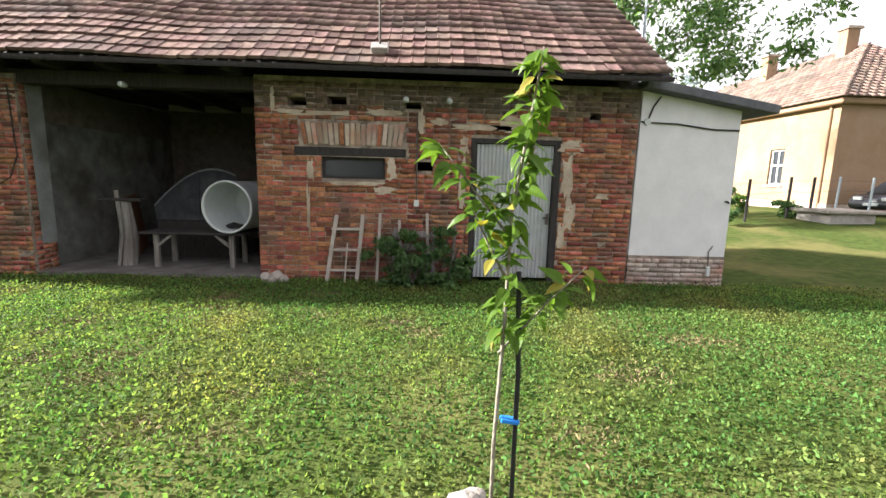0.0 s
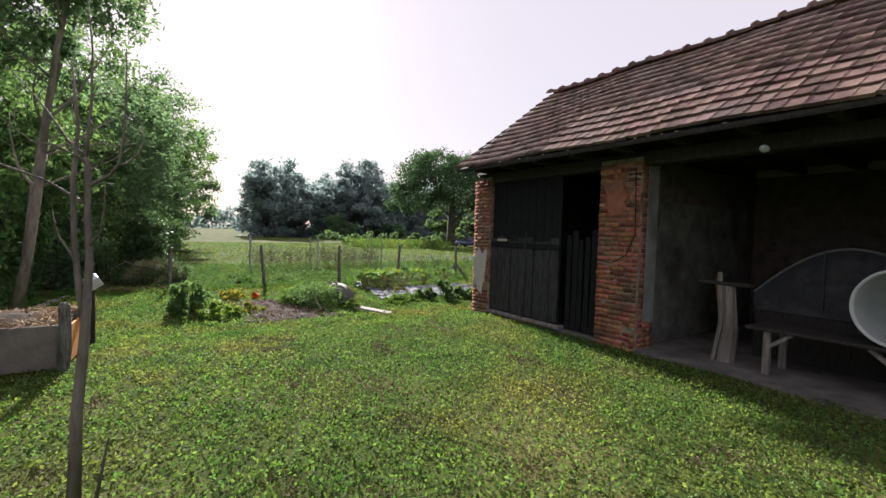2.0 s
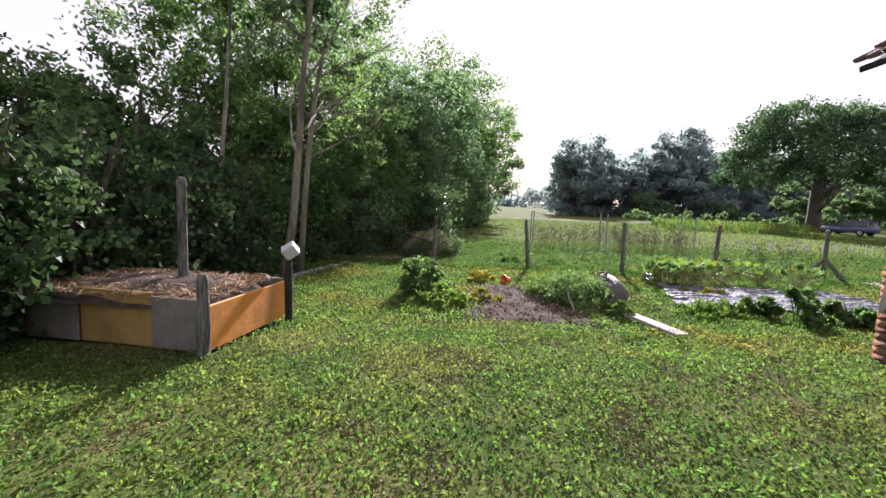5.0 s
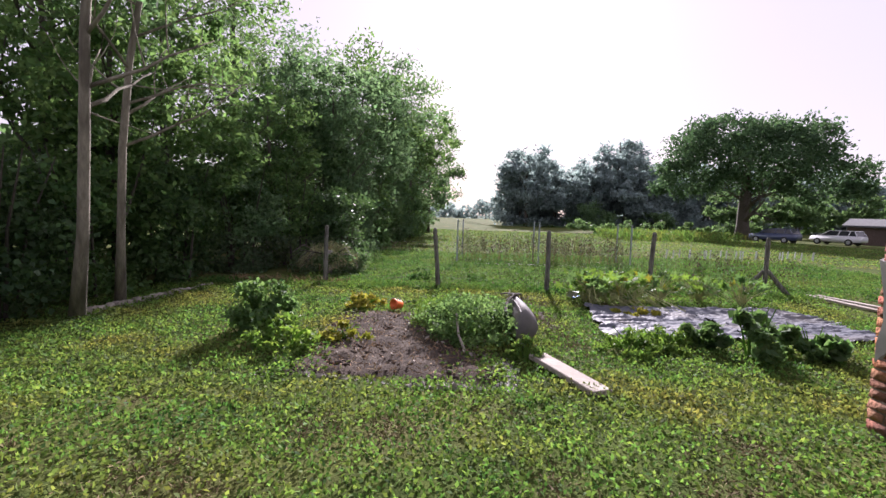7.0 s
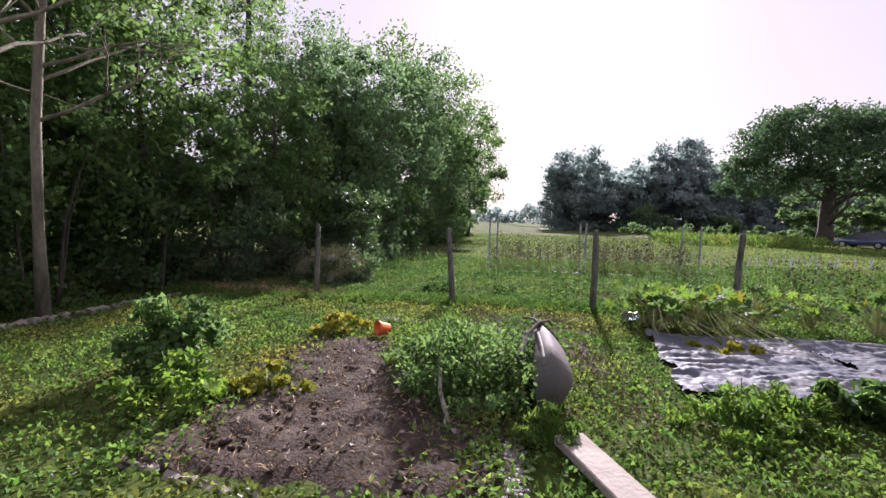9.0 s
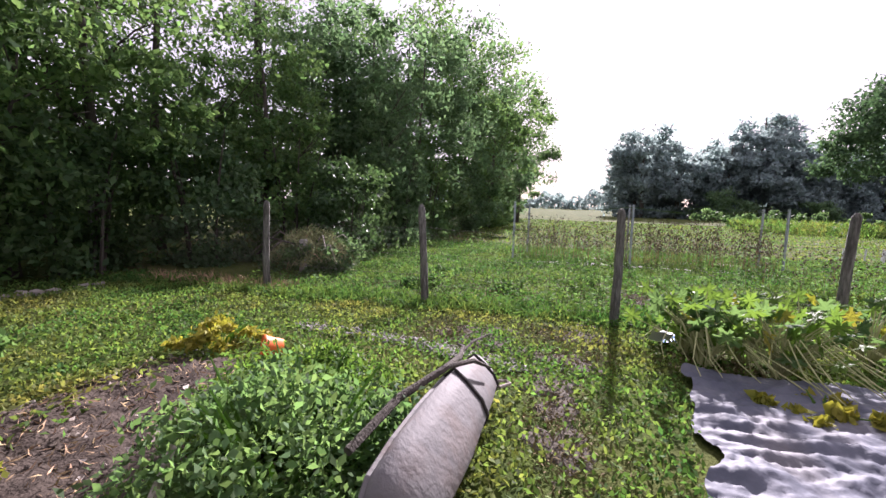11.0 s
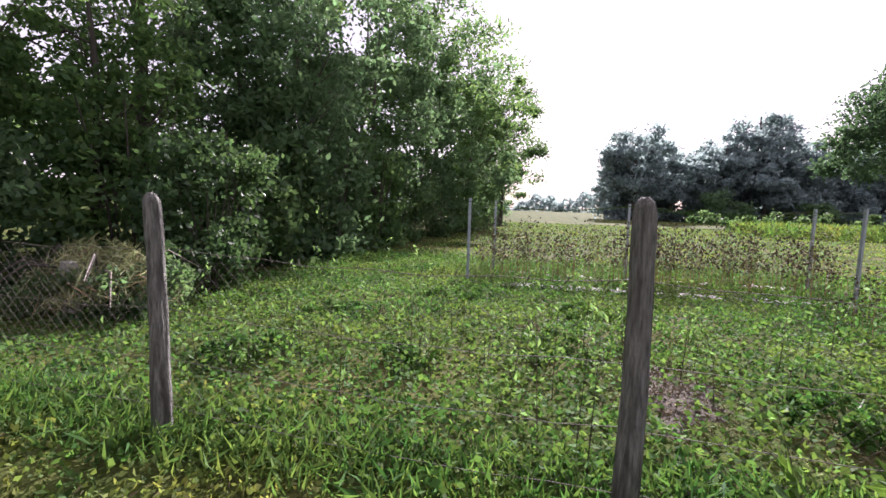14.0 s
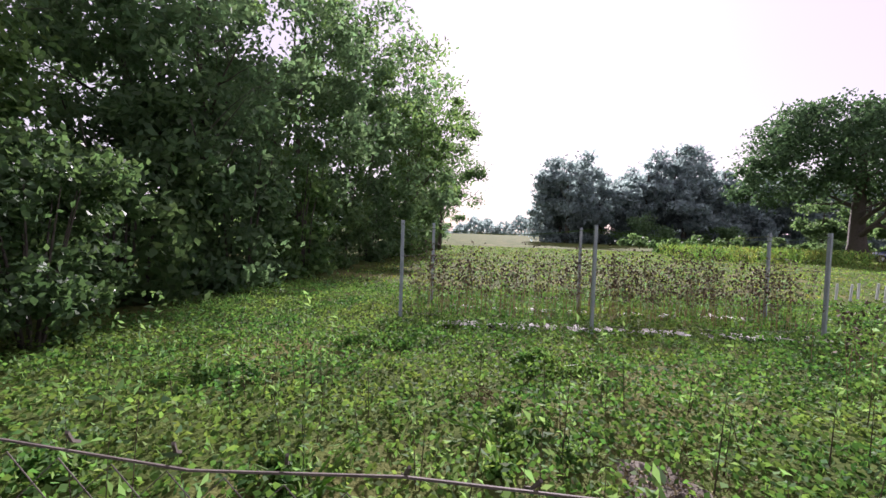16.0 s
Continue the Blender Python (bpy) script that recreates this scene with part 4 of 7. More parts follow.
# rows of tiles on the two slopes in view
vs, fs, cnt = [], [], 0
for side in (0, 1):
    for r in range(20):
        k = r / 20
        if side == 0:
            y0, y1 = -ov + k * (HW / 2 - 0.6 + ov), HL + ov - k * (HW / 2 - 0.6 + ov)
            x = -ov + k * (HW / 2 + ov)
            n = int((y1 - y0) / 0.42)
            for j in range(n):
                a = y0 + (y1 - y0) * j / n
                z = HH + 0.29 + k * 3.6
                vs.append([(x - 0.02, a, z - 0.01), (x - 0.02, a + 0.4, z - 0.01), (x + 0.26, a + 0.4, z + 0.17), (x + 0.26, a, z + 0.17), (x - 0.02, a, z + 0.05), (x - 0.02, a + 0.4, z + 0.05), (x + 0.26, a + 0.4, z + 0.21), (x + 0.26, a, z + 0.21)])
        else:
            x0, x1 = -ov + k * (HW / 2 + ov), HW + ov - k * (HW / 2 + ov)
            y = -ov + k * (HW / 2 - 0.6 + ov)
            n = int((x1 - x0) / 0.42)
            for j in range(n):
                a = x0 + (x1 - x0) * j / max(1, n)
                z = HH + 0.29 + k * 3.6
                vs.append([(a, y - 0.02, z - 0.01), (a + 0.4, y - 0.02, z - 0.01), (a + 0.4, y + 0.24, z + 0.17), (a, y + 0.24, z + 0.17), (a, y - 0.02, z + 0.05), (a + 0.4, y - 0.02, z + 0.05), (a + 0.4, y + 0.24, z + 0.21), (a, y + 0.24, z + 0.21)])
vs = np.array(vs)
BF = np.array([(0, 3, 2, 1), (4, 5, 6, 7), (0, 1, 5, 4), (1, 2, 6, 5), (2, 3, 7, 6), (3, 0, 4, 7)])
tagged(raw("tiling", vs.reshape(-1, 3), (np.arange(len(vs))[:, None, None] * 8 + BF[None]).reshape(-1, 4), HOUSE_TILE, hr), kind="stuff")
for x, y, h in ((3.6, 4.2, 1.3), (3.3, 9.4, 1.2)):
    c = part("chimney", cube(x, x + 0.7, y, y + 0.6, HH + 2.4, HH + 3.4 + h, 0.02), OCHRE, house, "plastered chimney with a wide cap")
    part("cap", cube(x - 0.1, x + 0.8, y - 0.1, y + 0.7, HH + 3.4 + h, HH + 3.55 + h, 0.02), BRICK_WORN, c)
part("porch_roof", cube(-1.5, 0.0, 8.2, 11.2, 2.75, 2.9, 0.02, pose(0, 0, 0, 0, -10, 0)), TILE_J, house, "small porch roof")
for y in (8.4, 11.0):
    part("porch_post", cube(-1.35, -1.2, y, y + 0.15, -0.2, 2.8), OCHRE, house)

well = thing("well_slab", "low concrete well ring with a thick slab lid", "well", (14.9, 15.2, 0.5))
part("base", cube(-0.85, 0.85, -0.7, 0.7, -0.4, 0.42, 0.03), CONCRETE, well)
part("lid", cube(-1.05, 1.05, -0.85, 0.85, 0.42, 0.55, 0.03), STONE, well)
CAR_DARK = mat("dark_car_paint", (0.02, 0.022, 0.028), (0.028, 0.03, 0.036), 3, 0.25, 0, spec=0.6)
CAR_SILVER = mat("silver_car_paint", (0.60, 0.62, 0.66), (0.66, 0.68, 0.71), 3, 0.3, 0, metal=0.0, spec=0.6)
CAR_BLUE = mat("blue_car_paint", (0.05, 0.07, 0.13), (0.07, 0.09, 0.16), 3, 0.3, 0, spec=0.6)


def car(name, label, at, turn, paint):
    ob = thing(name, label, "car", at, turn=turn)
    side = [(-2.1, 0.30), (-2.15, 0.62), (-1.98, 0.84), (-1.1, 0.95), (0.0, 0.98), (2.02, 0.98), (2.14, 0.80), (2.12, 0.32)]
    bm = bmesh.new()
    L_ = [bm.verts.new((x, -0.85, z)) for x, z in side]
    R_ = [bm.verts.new((x, 0.85, z)) for x, z in side]
    bm.faces.new(L_); bm.faces.new(R_[::-1])
    for i in range(len(side)):
        j = (i + 1) % len(side)
        bm.faces.new((L_[i], R_[i], R_[j], L_[j]))
    bmesh.ops.recalc_face_normals(bm, faces=bm.faces[:])
    bmesh.ops.bevel(bm, geom=bm.edges[:], offset=0.06, segments=2, affect="EDGES")
    part("body", bm, paint, ob, soft=True)
    bm = cube(-1.15, 2.0, -0.80, 0.80, 0.96, 1.42)
    for v in bm.verts:
        if v.co.z > 1.2:
            v.co = Vector((-0.40 if v.co.x < 0 else 1.72, v.co.y * 0.80, v.co.z))
    part("glasshouse", bm, GLASS, ob, "dark tinted windows all round")
    part("roof", cube(-0.42, 1.74, -0.655, 0.655, 1.41, 1.47, 0.025), paint, ob)
    for s in (-1, 1):
        for x0, x1 in ((-1.12, -0.40), (0.42, 0.48), (1.30, 1.36), (1.98, 1.72)):
            part("pillar", rod([(x0, 0.815 * s, 0.95), (x1, 0.655 * s, 1.43)], 0.04, 5), paint, ob)
        for x in (-1.35, 1.35):
            w = part("wheel", rod([(x, 0.72 * s, 0.32), (x, 0.88 * s, 0.32)], 0.32, 18), BLACK, ob)
            part("rim", rod([(x, 0.86 * s, 0.32), (x, 0.895 * s, 0.32)], 0.19, 12), ZINC, w)
        part("headlight", cube(-2.17, -2.10, 0.5 * s - 0.16, 0.5 * s + 0.16, 0.66, 0.8, 0.02), PLASTIC_W, ob)
    part("number_plate", cube(-2.19, -2.15, -0.25, 0.25, 0.45, 0.56), PLASTIC_W, ob)
    return ob


car("dark_car", "dark parked car beside the farmhouse", (20.3, 17.6, 0.68), 12, CAR_DARK)
car("silver_car", "silver estate car parked at the meadow edge", (-51.4, 44.4, -0.1), 20, CAR_SILVER)
car("blue_car", "dark blue car parked under the oak", (-52.6, 38.8, -0.1), 24, CAR_BLUE)
hut = thing("hut", "low brown timber hut with a dark sloping roof beyond the cars", "hut", (-53.0, 51.2, -0.1), turn=40)
HUT_WOOD = mat("brown_hut_board", (0.075, 0.055, 0.045), (0.13, 0.10, 0.085), 5, 0.9, 0.4, 30, stretch=(6, 6, 0.6))
for i in range(14):
    part("board", cube(-3 + 6 * i / 14, -3 + 6 * (i + 0.93) / 14, -2, -1.95, 0, 2.0, 0.01), HUT_WOOD, hut)
part("wall", cube(-3, 3, -1.94, 2, 0, 2.0), HUT_WOOD, hut)
part("roof", cube(-3.4, 3.4, -2.6, 2.6, 0, 0.2, 0.02, pose(0, 0, 2.25, 9, 0, 0)), SLATE, hut)


def yard_post(x, y, h, material, lean_=0):
    ob = thing("fence_post", "thin yard fence post", "fence post", (x, y, gzf(x, y)), "yard fence posts", turn=0)
    part("post", rod([(0, 0, -0.1), (0.02 * lean_, 0, h)], 0.05, 6, 0.1), material, ob)


for x, y in ((9.6, 15.0), (11.8, 15.5), (13.75, 16.0), (14.2, 15.5), (16.6, 17.0), (18.0, 17.0)):
    yard_post(x, y, 1.55, WOOD_DARK if x < 15 else STEEL_GREY, 1)
yf = thing("wire_fence", "thin yard wire fence", "fence", (0, 0, 0))
for h in (0.5, 1.0, 1.4):
    part("wire", rod([(x, y, gzf(x, y) + h) for x, y in ((9.6, 15.0), (11.8, 15.5), (13.75, 16.0), (14.2, 15.5), (16.6, 17.0), (18.0, 17.0))], 0.008, 4), WIRE, yf)
for i, (x, y, r, h) in enumerate(((14.0, 16.3, 0.5, 0.4), (13.2, 18.2, 0.45, 0.5), (10.6, 14.8, 0.3, 0.75))):
    gq = np.random.default_rng(60 + i)
    ob = thing("bush", "yard shrub beside the wire fence", "bush", (x, y, gzf(x, y)), "yard shrubs")
    v, f = leaf_arrays(bush_points(1200, (0, 0, 0), (r, r, h), gq), 0.14, gen=gq)
    raw("foliage", v, f, LEAF_BRIGHT if i == 1 else LEAF, ob)

# ---- trees ----
tree("walnut_tree", "large walnut tree behind the barn", (7.5, 17.5, 0.3), 10.5, 0.32,
     [(0, 0, 8.2, 5.2, 4, 3.2), (3.4, -1.5, 7.4, 3.0, 2.5, 1.9), (-4.5, 0, 8.7, 3.6, 3, 2.2), (-1, -2, 9.5, 4, 3, 2.2), (-7.6, 0, 8.5, 2.6, 2.5, 1.8)], 15000, 0.26, LEAF, BARK, 3, limbs=9, narrow=0.42)
tree("conifer_tree", "distant dark tree between barn and house", (24, 45, 0.7), 12, 0.25, [(0, 0, 8, 2.6, 2.6, 4.5), (0, 0, 4, 3.2, 3.2, 3)], 4000, 0.4, LEAF_HAZED, BARK_DARK, 5)

# oak in the meadow
tree("oak_tree", "broad oak standing alone in the meadow", (-57, 38.5, -0.1), 13, 0.75,
     [(0, 0, 9.2, 7.5, 8.5, 3.3), (1.5, 7.0, 7.2, 4.5, 5.0, 2.6), (-1, -5.6, 6.9, 4.2, 4.2, 2.5), (0, -3, 11, 5, 5, 2.6), (0, 3.5, 11.5, 5, 4.5, 2.4), (3, 9.6, 6.3, 2.6, 2.8, 1.4)],
     29000, 0.40, LEAF_OAK, BARK_DARK, 8, limbs=11, clear=0.18, twigs=2)

# wood across the meadow
gw = np.random.default_rng(21)
protos = []
for k in range(3):
    h = 11 + 2 * k
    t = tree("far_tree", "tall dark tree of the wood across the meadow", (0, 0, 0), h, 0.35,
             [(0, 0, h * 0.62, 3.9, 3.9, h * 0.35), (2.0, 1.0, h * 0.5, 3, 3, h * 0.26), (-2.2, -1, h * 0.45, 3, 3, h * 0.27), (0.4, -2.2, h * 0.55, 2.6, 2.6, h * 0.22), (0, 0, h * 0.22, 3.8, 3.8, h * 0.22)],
             5000, 0.68, LEAF_HAZED, BARK_DARK, 30 + k, limbs=4, group="wood across the meadow", twigs=0)
    protos.append(t)
spots = []
for i in range(30):
    k = i / 29
    spots.append((-100 + gw.normal() * 3 - 8 * k, 18.5 + 80 * k + gw.normal() * 1.5, 1.0 + 0.25 * gw.random() + (0.28 if i in (8, 9) else 0)))
for i in range(10):
    k = i / 9
    spots.append((-108 + gw.normal() * 3 - 8 * k, 25 + 80 * k + gw.normal() * 1.5, 1.08 + 0.25 * gw.random()))
for i, (x, y, s) in enumerate(spots):
    m = Matrix.Translation((x, y, -0.15)) @ Matrix.Rotation(gw.random() * 6.28, 4, "Z") @ Matrix.Scale(s, 4)
    if i < 3:
        protos[i].matrix_basis = m
    else:
        copy_thing(protos[i % 3], Matrix.Translation((x, y, -0.15)) @ Matrix.Rotation(gw.random() * 6.28, 4, "Z")).scale = (s, s, s)
for i, (x, y, r, h) in enumerate(((-92, 33, 4.5, 4.6), (-93, 46, 3.5, 3.2), (-90, 62, 4, 3.4))):
    gq = np.random.default_rng(80 + i)
    ob = thing("far_bush", "grey-green willow bush before the wood", "bush", (x, y, -0.1), "bushes before the wood")
    v, f = leaf_arrays(bush_points(3000, (0, 0, 0), (r, r, h * 0.62), gq), 0.45, gen=gq)
    raw("foliage", v, f, LEAF_GREY, ob)
under = None
for i in range(15):
    x, y = -97 - 7 * i / 14 + gw.normal(), 19.5 + 78 * i / 14
    if under is None:
        under = thing("far_bush", "tall bush in the hem of the far wood", "bush", (x, y, -0.15), "hem of the far wood")
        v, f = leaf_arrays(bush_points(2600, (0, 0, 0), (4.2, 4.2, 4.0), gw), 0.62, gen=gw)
        raw("foliage", v, f, LEAF_HAZED, under)
    else:
        q = 0.75 + 0.45 * gw.random()
        copy_thing(under, Matrix.Translation((x, y, -0.15)) @ Matrix.Rotation(gw.random() * 6.28, 4, "Z")).scale = (q, q, q)
small = None
for i in range(12):
    x, y, q = -66 - gw.random() * 16, 46 + i * 4.6 + gw.normal(), 0.9 + 0.35 * gw.random()
    m = Matrix.Translation((x, y, -0.15)) @ Matrix.Rotation(gw.random() * 6.28, 4, "Z")
    if small is None:
        small = tree("tree", "small green tree behind the parked cars", (0, 0, 0), 6.5, 0.2, [(0, 0, 4.2, 2.6, 2.6, 2.2), (1.3, 0.5, 2.6, 2.0, 2.0, 1.6), (-1.2, -0.7, 2.4, 2.0, 2.0, 1.6)], 3600, 0.4, LEAF_DARK, BARK_DARK, 47, limbs=4, twigs=0, group="trees behind the cars")
        small.matrix_basis = m
    else:
        copy_thing(small, m).scale = (q, q, q)
# tree line on the horizon
gh = np.random.default_rng(22)
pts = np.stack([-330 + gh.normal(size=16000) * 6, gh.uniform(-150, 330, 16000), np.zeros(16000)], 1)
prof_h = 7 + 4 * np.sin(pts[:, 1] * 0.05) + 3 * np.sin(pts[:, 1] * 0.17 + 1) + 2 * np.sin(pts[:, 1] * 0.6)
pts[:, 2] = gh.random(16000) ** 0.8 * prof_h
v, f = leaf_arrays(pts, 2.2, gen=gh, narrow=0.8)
tagged(raw("far_woods", v, f, LEAF_HAZED), "distant tree line on the horizon", "woods", kind="stuff")
tree("far_tree", "small lone tree in the far meadow", (-150, 24, -0.1), 9, 0.2, [(0, 0, 6, 2.2, 2.2, 3)], 900, 0.6, LEAF_HAZED, BARK_DARK, 44, limbs=4, twigs=0)
# rough grass round the oak
v, f = leaf_arrays(np.stack([gh.uniform(-54, -46, 5000), gh.uniform(20, 32, 5000), gh.random(5000) * 0.9 - 0.1], 1), 0.5, up=0.8, narrow=0.12, gen=gh)
tagged(raw("tall_grass", v, f, GRASS_LEAF), "tall rough grass under the oak", "grass", kind="stuff")
for i in range(9):
    gq = np.random.default_rng(90 + i)
    ob = thing("far_bush", "low bush near the parked cars", "bush", (-61 - 3 * gq.random(), 22 + 3.2 * i, -0.1), "bushes round the oak")
    v, f = leaf_arrays(bush_points(700, (0, 0, 0), (2.2, 2.2, 1.0), gq), 0.35, gen=gq)
    raw("foliage", v, f, LEAF_DARK, ob)

for i in range(24):
    x, y = -27.6 - 0.06 * i + 0.3 * math.sin(i * 2.6), 14.4 + 0.36 * i + 0.12 * math.sin(i * 4.1)
    ob = thing("marker_stake", "short white marker stake in the meadow", "stake", (x, y, gzf(x, y)), "white marker stakes")
    part("stake", rod([(0, 0, -0.05), (0.02 * math.sin(i * 2.0), 0.02, 0.42)], 0.028, 6), PLASTIC_W, ob)

# ---- wood along the garden ----
def wood_tree(label, x, y, h, r, blobs, n, size, lm, seed, bark=None, **k):
    return tree("tree", label, (x, y, gzf(x, y)), h, r, blobs, n, size, lm, bark, seed, group="wood along the garden", **k)


ALDER = "slender grey-barked tree with hanging leafy boughs"
# the two tall trunks beside the lawn
for i, (x, y, lx) in enumerate(((-13.0, -1.55, 0.5), (-14.0, -1.65, 0.7))):
    wood_tree(ALDER, x, y, 10.5, 0.085 - 0.015 * i, [(0.5, 0.4, 8.2, 2.0, 2.0, 2.2), (-0.3, 1.0, 6.6, 1.5, 1.3, 1.0), (1.3, 0.6, 6.0, 1.3, 1.2, 0.9), (-1.3, 0.0, 7.4, 1.3, 1.2, 1.0), (0.2, -0.3, 5.3, 1.2, 1.2, 0.8), (-0.7, 0.9, 4.8, 1.0, 1.0, 0.6)], 9000, 0.13, LEAF if i else LEAF_GREY, 100 + i, bend=0.014, reach=0.19, lean=(lx, 1.7), clear=0.24, limbs=13, narrow=0.42, droop=0.4)
wood_tree(ALDER, -12.3, -2.5, 9.5, 0.05, [(0, 0, 7.4, 1.2, 1.2, 1.9), (-0.5, 0.4, 5.4, 0.9, 0.9, 0.8)], 2600, 0.13, LEAF, 103, lean=(0.2, 0.3), clear=0.45, limbs=7, narrow=0.42)
# body of the wood
gs = np.random.default_rng(31)
specs = [
    (-9.5, -6.5, 5.2, LEAF), (-12.0, -6.0, 4.3, LEAF_DARK), (-15.9, -4.6, 9.0, LEAF), (-17.4, -5.6, 10.8, LEAF_DARK), (-17.2, -2.8, 6.5, LEAF), (-15.9, -3.0, 6.3, LEAF), (-12.3, -3.9, 4.2, LEAF_DARK), (-20.0, -4.4, 11.3, LEAF), (-20.5, -1.8, 5.4, LEAF),
    (-25.2, -2.6, 7.6, LEAF_GREY), (-25.5, -0.9, 8.2, LEAF_GREY), (-28.0, -3.5, 10.2, LEAF_GREY), (-30.5, -0.6, 9.3, LEAF_GREY), (-34.0, -2.6, 12.3, LEAF), (-36.5, 0.2, 11.6, LEAF_GREY),
    (-40.5, 1.2, 12.0, LEAF), (-45.0, 0.4, 12.0, LEAF_DARK), (-48.5, 2.6, 11.5, LEAF_DARK), (-55.0, 0.8, 10, LEAF_DARK), (-6.0, -6.5, 4.6, LEAF), (-2.5, -8.5, 5.0, LEAF_DARK), (-64, -1, 10, LEAF_DARK), (-75, -3, 9, LEAF_DARK),
]
for i, (x, y, h, lm) in enumerate(specs):
    w = 0.27 * h * (0.68 if h == 9.0 else 1)
    bl = [(0, 0, h * 0.66, w, w, h * 0.32)]
    for k in range(5):
        a = gs.random() * 6.28
        bl.append((math.cos(a) * w * 0.7, math.sin(a) * w * 0.7, h * (0.25 + 0.5 * gs.random()), w * 0.6, w * 0.6, h * 0.14))
    bl.append((0, 0, h * 0.28, w * 0.8, w * 0.8, h * 0.26))
    wood_tree("leafy tree at the edge of the wood", x, y, h, 0.13, bl, 9500 if -37 < x < -8 else 6000, 0.135 if x > -22 else (0.18 if x > -34 else 0.26), lm, 120 + i, BARK_DARK, limbs=6, clear=0.2, twigs=1)
# spruce standing behind
sp = thing("spruce_tree", "dark spruce rising behind the leafy trees", "tree", (-24.0, -4.4, -0.1), "wood along the garden")
part("trunk", rod([(0, 0, -0.1), (0, 0, 6), (0, 0, 12.5)], [0.2, 0.13, 0.02], 7), BARK_DARK, sp)
pp = []
for k in range(26):
    z = 2 + 10.3 * k / 25
    R = 2.5 * (1 - k / 27)
    for b in range(9):
        a = gs.random() * 6.28
        t_ = gs.random(34) ** 0.7
        pp.append(np.stack([np.cos(a) * R * t_ + gs.normal(size=34) * 0.06, np.sin(a) * R * t_ + gs.normal(size=34) * 0.06, z - 0.25 * R * t_ ** 2 + gs.normal(size=34) * 0.07], 1))
v, f = leaf_arrays(np.concatenate(pp), 0.2, gen=gs, narrow=0.25)
raw("crown", v, f, LEAF_DARK, sp)


# undergrowth along the edge: one thicket a stretch
edge = [(-5.2, -2.9, 1.6), (-6.6, -2.4, 2.0), (-8.0, -2.6, 2.3), (-9.6, -2.9, 2.4), (-11.2, -2.7, 2.2), (-12.8, -2.6, 2.4), (-14.6, -2.5, 2.6), (-16.4, -2.2, 2.6), (-18.4, -1.6, 2.8), (-20.4, -0.9, 2.9), (-22.8, -0.5, 3.0), (-25.4, 0.0, 3.2), (-28.2, 0.2, 3.3), (-31.4, 0.4, 3.4), (-35.0, 0.8, 3.4), (-39.0, 1.4, 3.4), (-44.0, 1.6, 3.6), (-50.0, 2.0, 3.6)]
for i, (x, y, h) in enumerate(edge):
    gq = np.random.default_rng(200 + i)
    ob = thing("thicket", "ivy-clad hedge with dark glossy leaves" if i < 6 else "dense dark undergrowth at the edge of the wood", "bush", (x, y, gzf(x, y)), "undergrowth along the wood")
    for k in range(6):
        a = gq.random() * 6.28
        part("stem", rod([(0.3 * math.cos(a), 0.3 * math.sin(a), -0.1), (0.5 * math.cos(a), 0.4 * math.sin(a), h * 0.5), (0.9 * math.cos(a), 0.7 * math.sin(a), h * 0.95)], [0.03, 0.02, 0.008], 5), BARK_DARK, ob)
    wdt = 1.25 if x > -22 else 2.0
    ivy = i < 6
    v, f = leaf_arrays(bush_points(6400 if ivy else 4200, (0, 0, 0), (wdt, 0.75 if ivy else 0.9, h * 0.58), gq), 0.095 if ivy else (0.12 if x > -22 else 0.18), gen=gq, narrow=0.75 if ivy else 0.6)
    raw("foliage", v, f, IVY if ivy else (LEAF, LEAF_DARK, LEAF_GREY)[i % 3], ob)

for i in range(11):
    gq = np.random.default_rng(240 + i)
    x, y = -7.0 - 4.2 * i, -7.6 + gq.normal() * 0.5
    ob = thing("thicket", "tall dark bushes deeper inside the wood", "bush", (x, y, gzf(x, y)), "undergrowth inside the wood")
    v, f = leaf_arrays(bush_points(2600, (0, 0, 0), (2.6, 1.0, 2.3 + 0.4 * gq.random()), gq), 0.3, gen=gq, narrow=0.7)
    raw("foliage", v, f, LEAF_DARK, ob)

# bright bush on the meadow's edge
gq = np.random.default_rng(260)
ob = thing("bush", "upright bush with green hazel leaves behind the fence", "bush", (-20.2, 0.65, gzf(-20.2, 0.65)))
for k in range(9):
    a = 0.7 * k
    part("stem", rod([(0.08 * math.cos(a), 0.08 * math.sin(a), -0.05), (0.25 * math.cos(a), 0.25 * math.sin(a), 0.9), (0.42 * math.cos(a), 0.42 * math.sin(a), 1.7)], [0.02, 0.014, 0.006], 5), BARK_DARK, ob)
v, f = leaf_arrays(crown_points(7500, [(0, 0, 1.25, 0.9, 0.85, 1.2), (0.35, 0.1, 0.7, 0.8, 0.7, 0.6), (-0.4, -0.4, 1.7, 0.8, 0.7, 0.8)], gq, 0.4), 0.095, gen=gq, narrow=0.65)
v[:, 2] = np.abs(v[:, 2])
raw("foliage", v, f, IVY, ob)

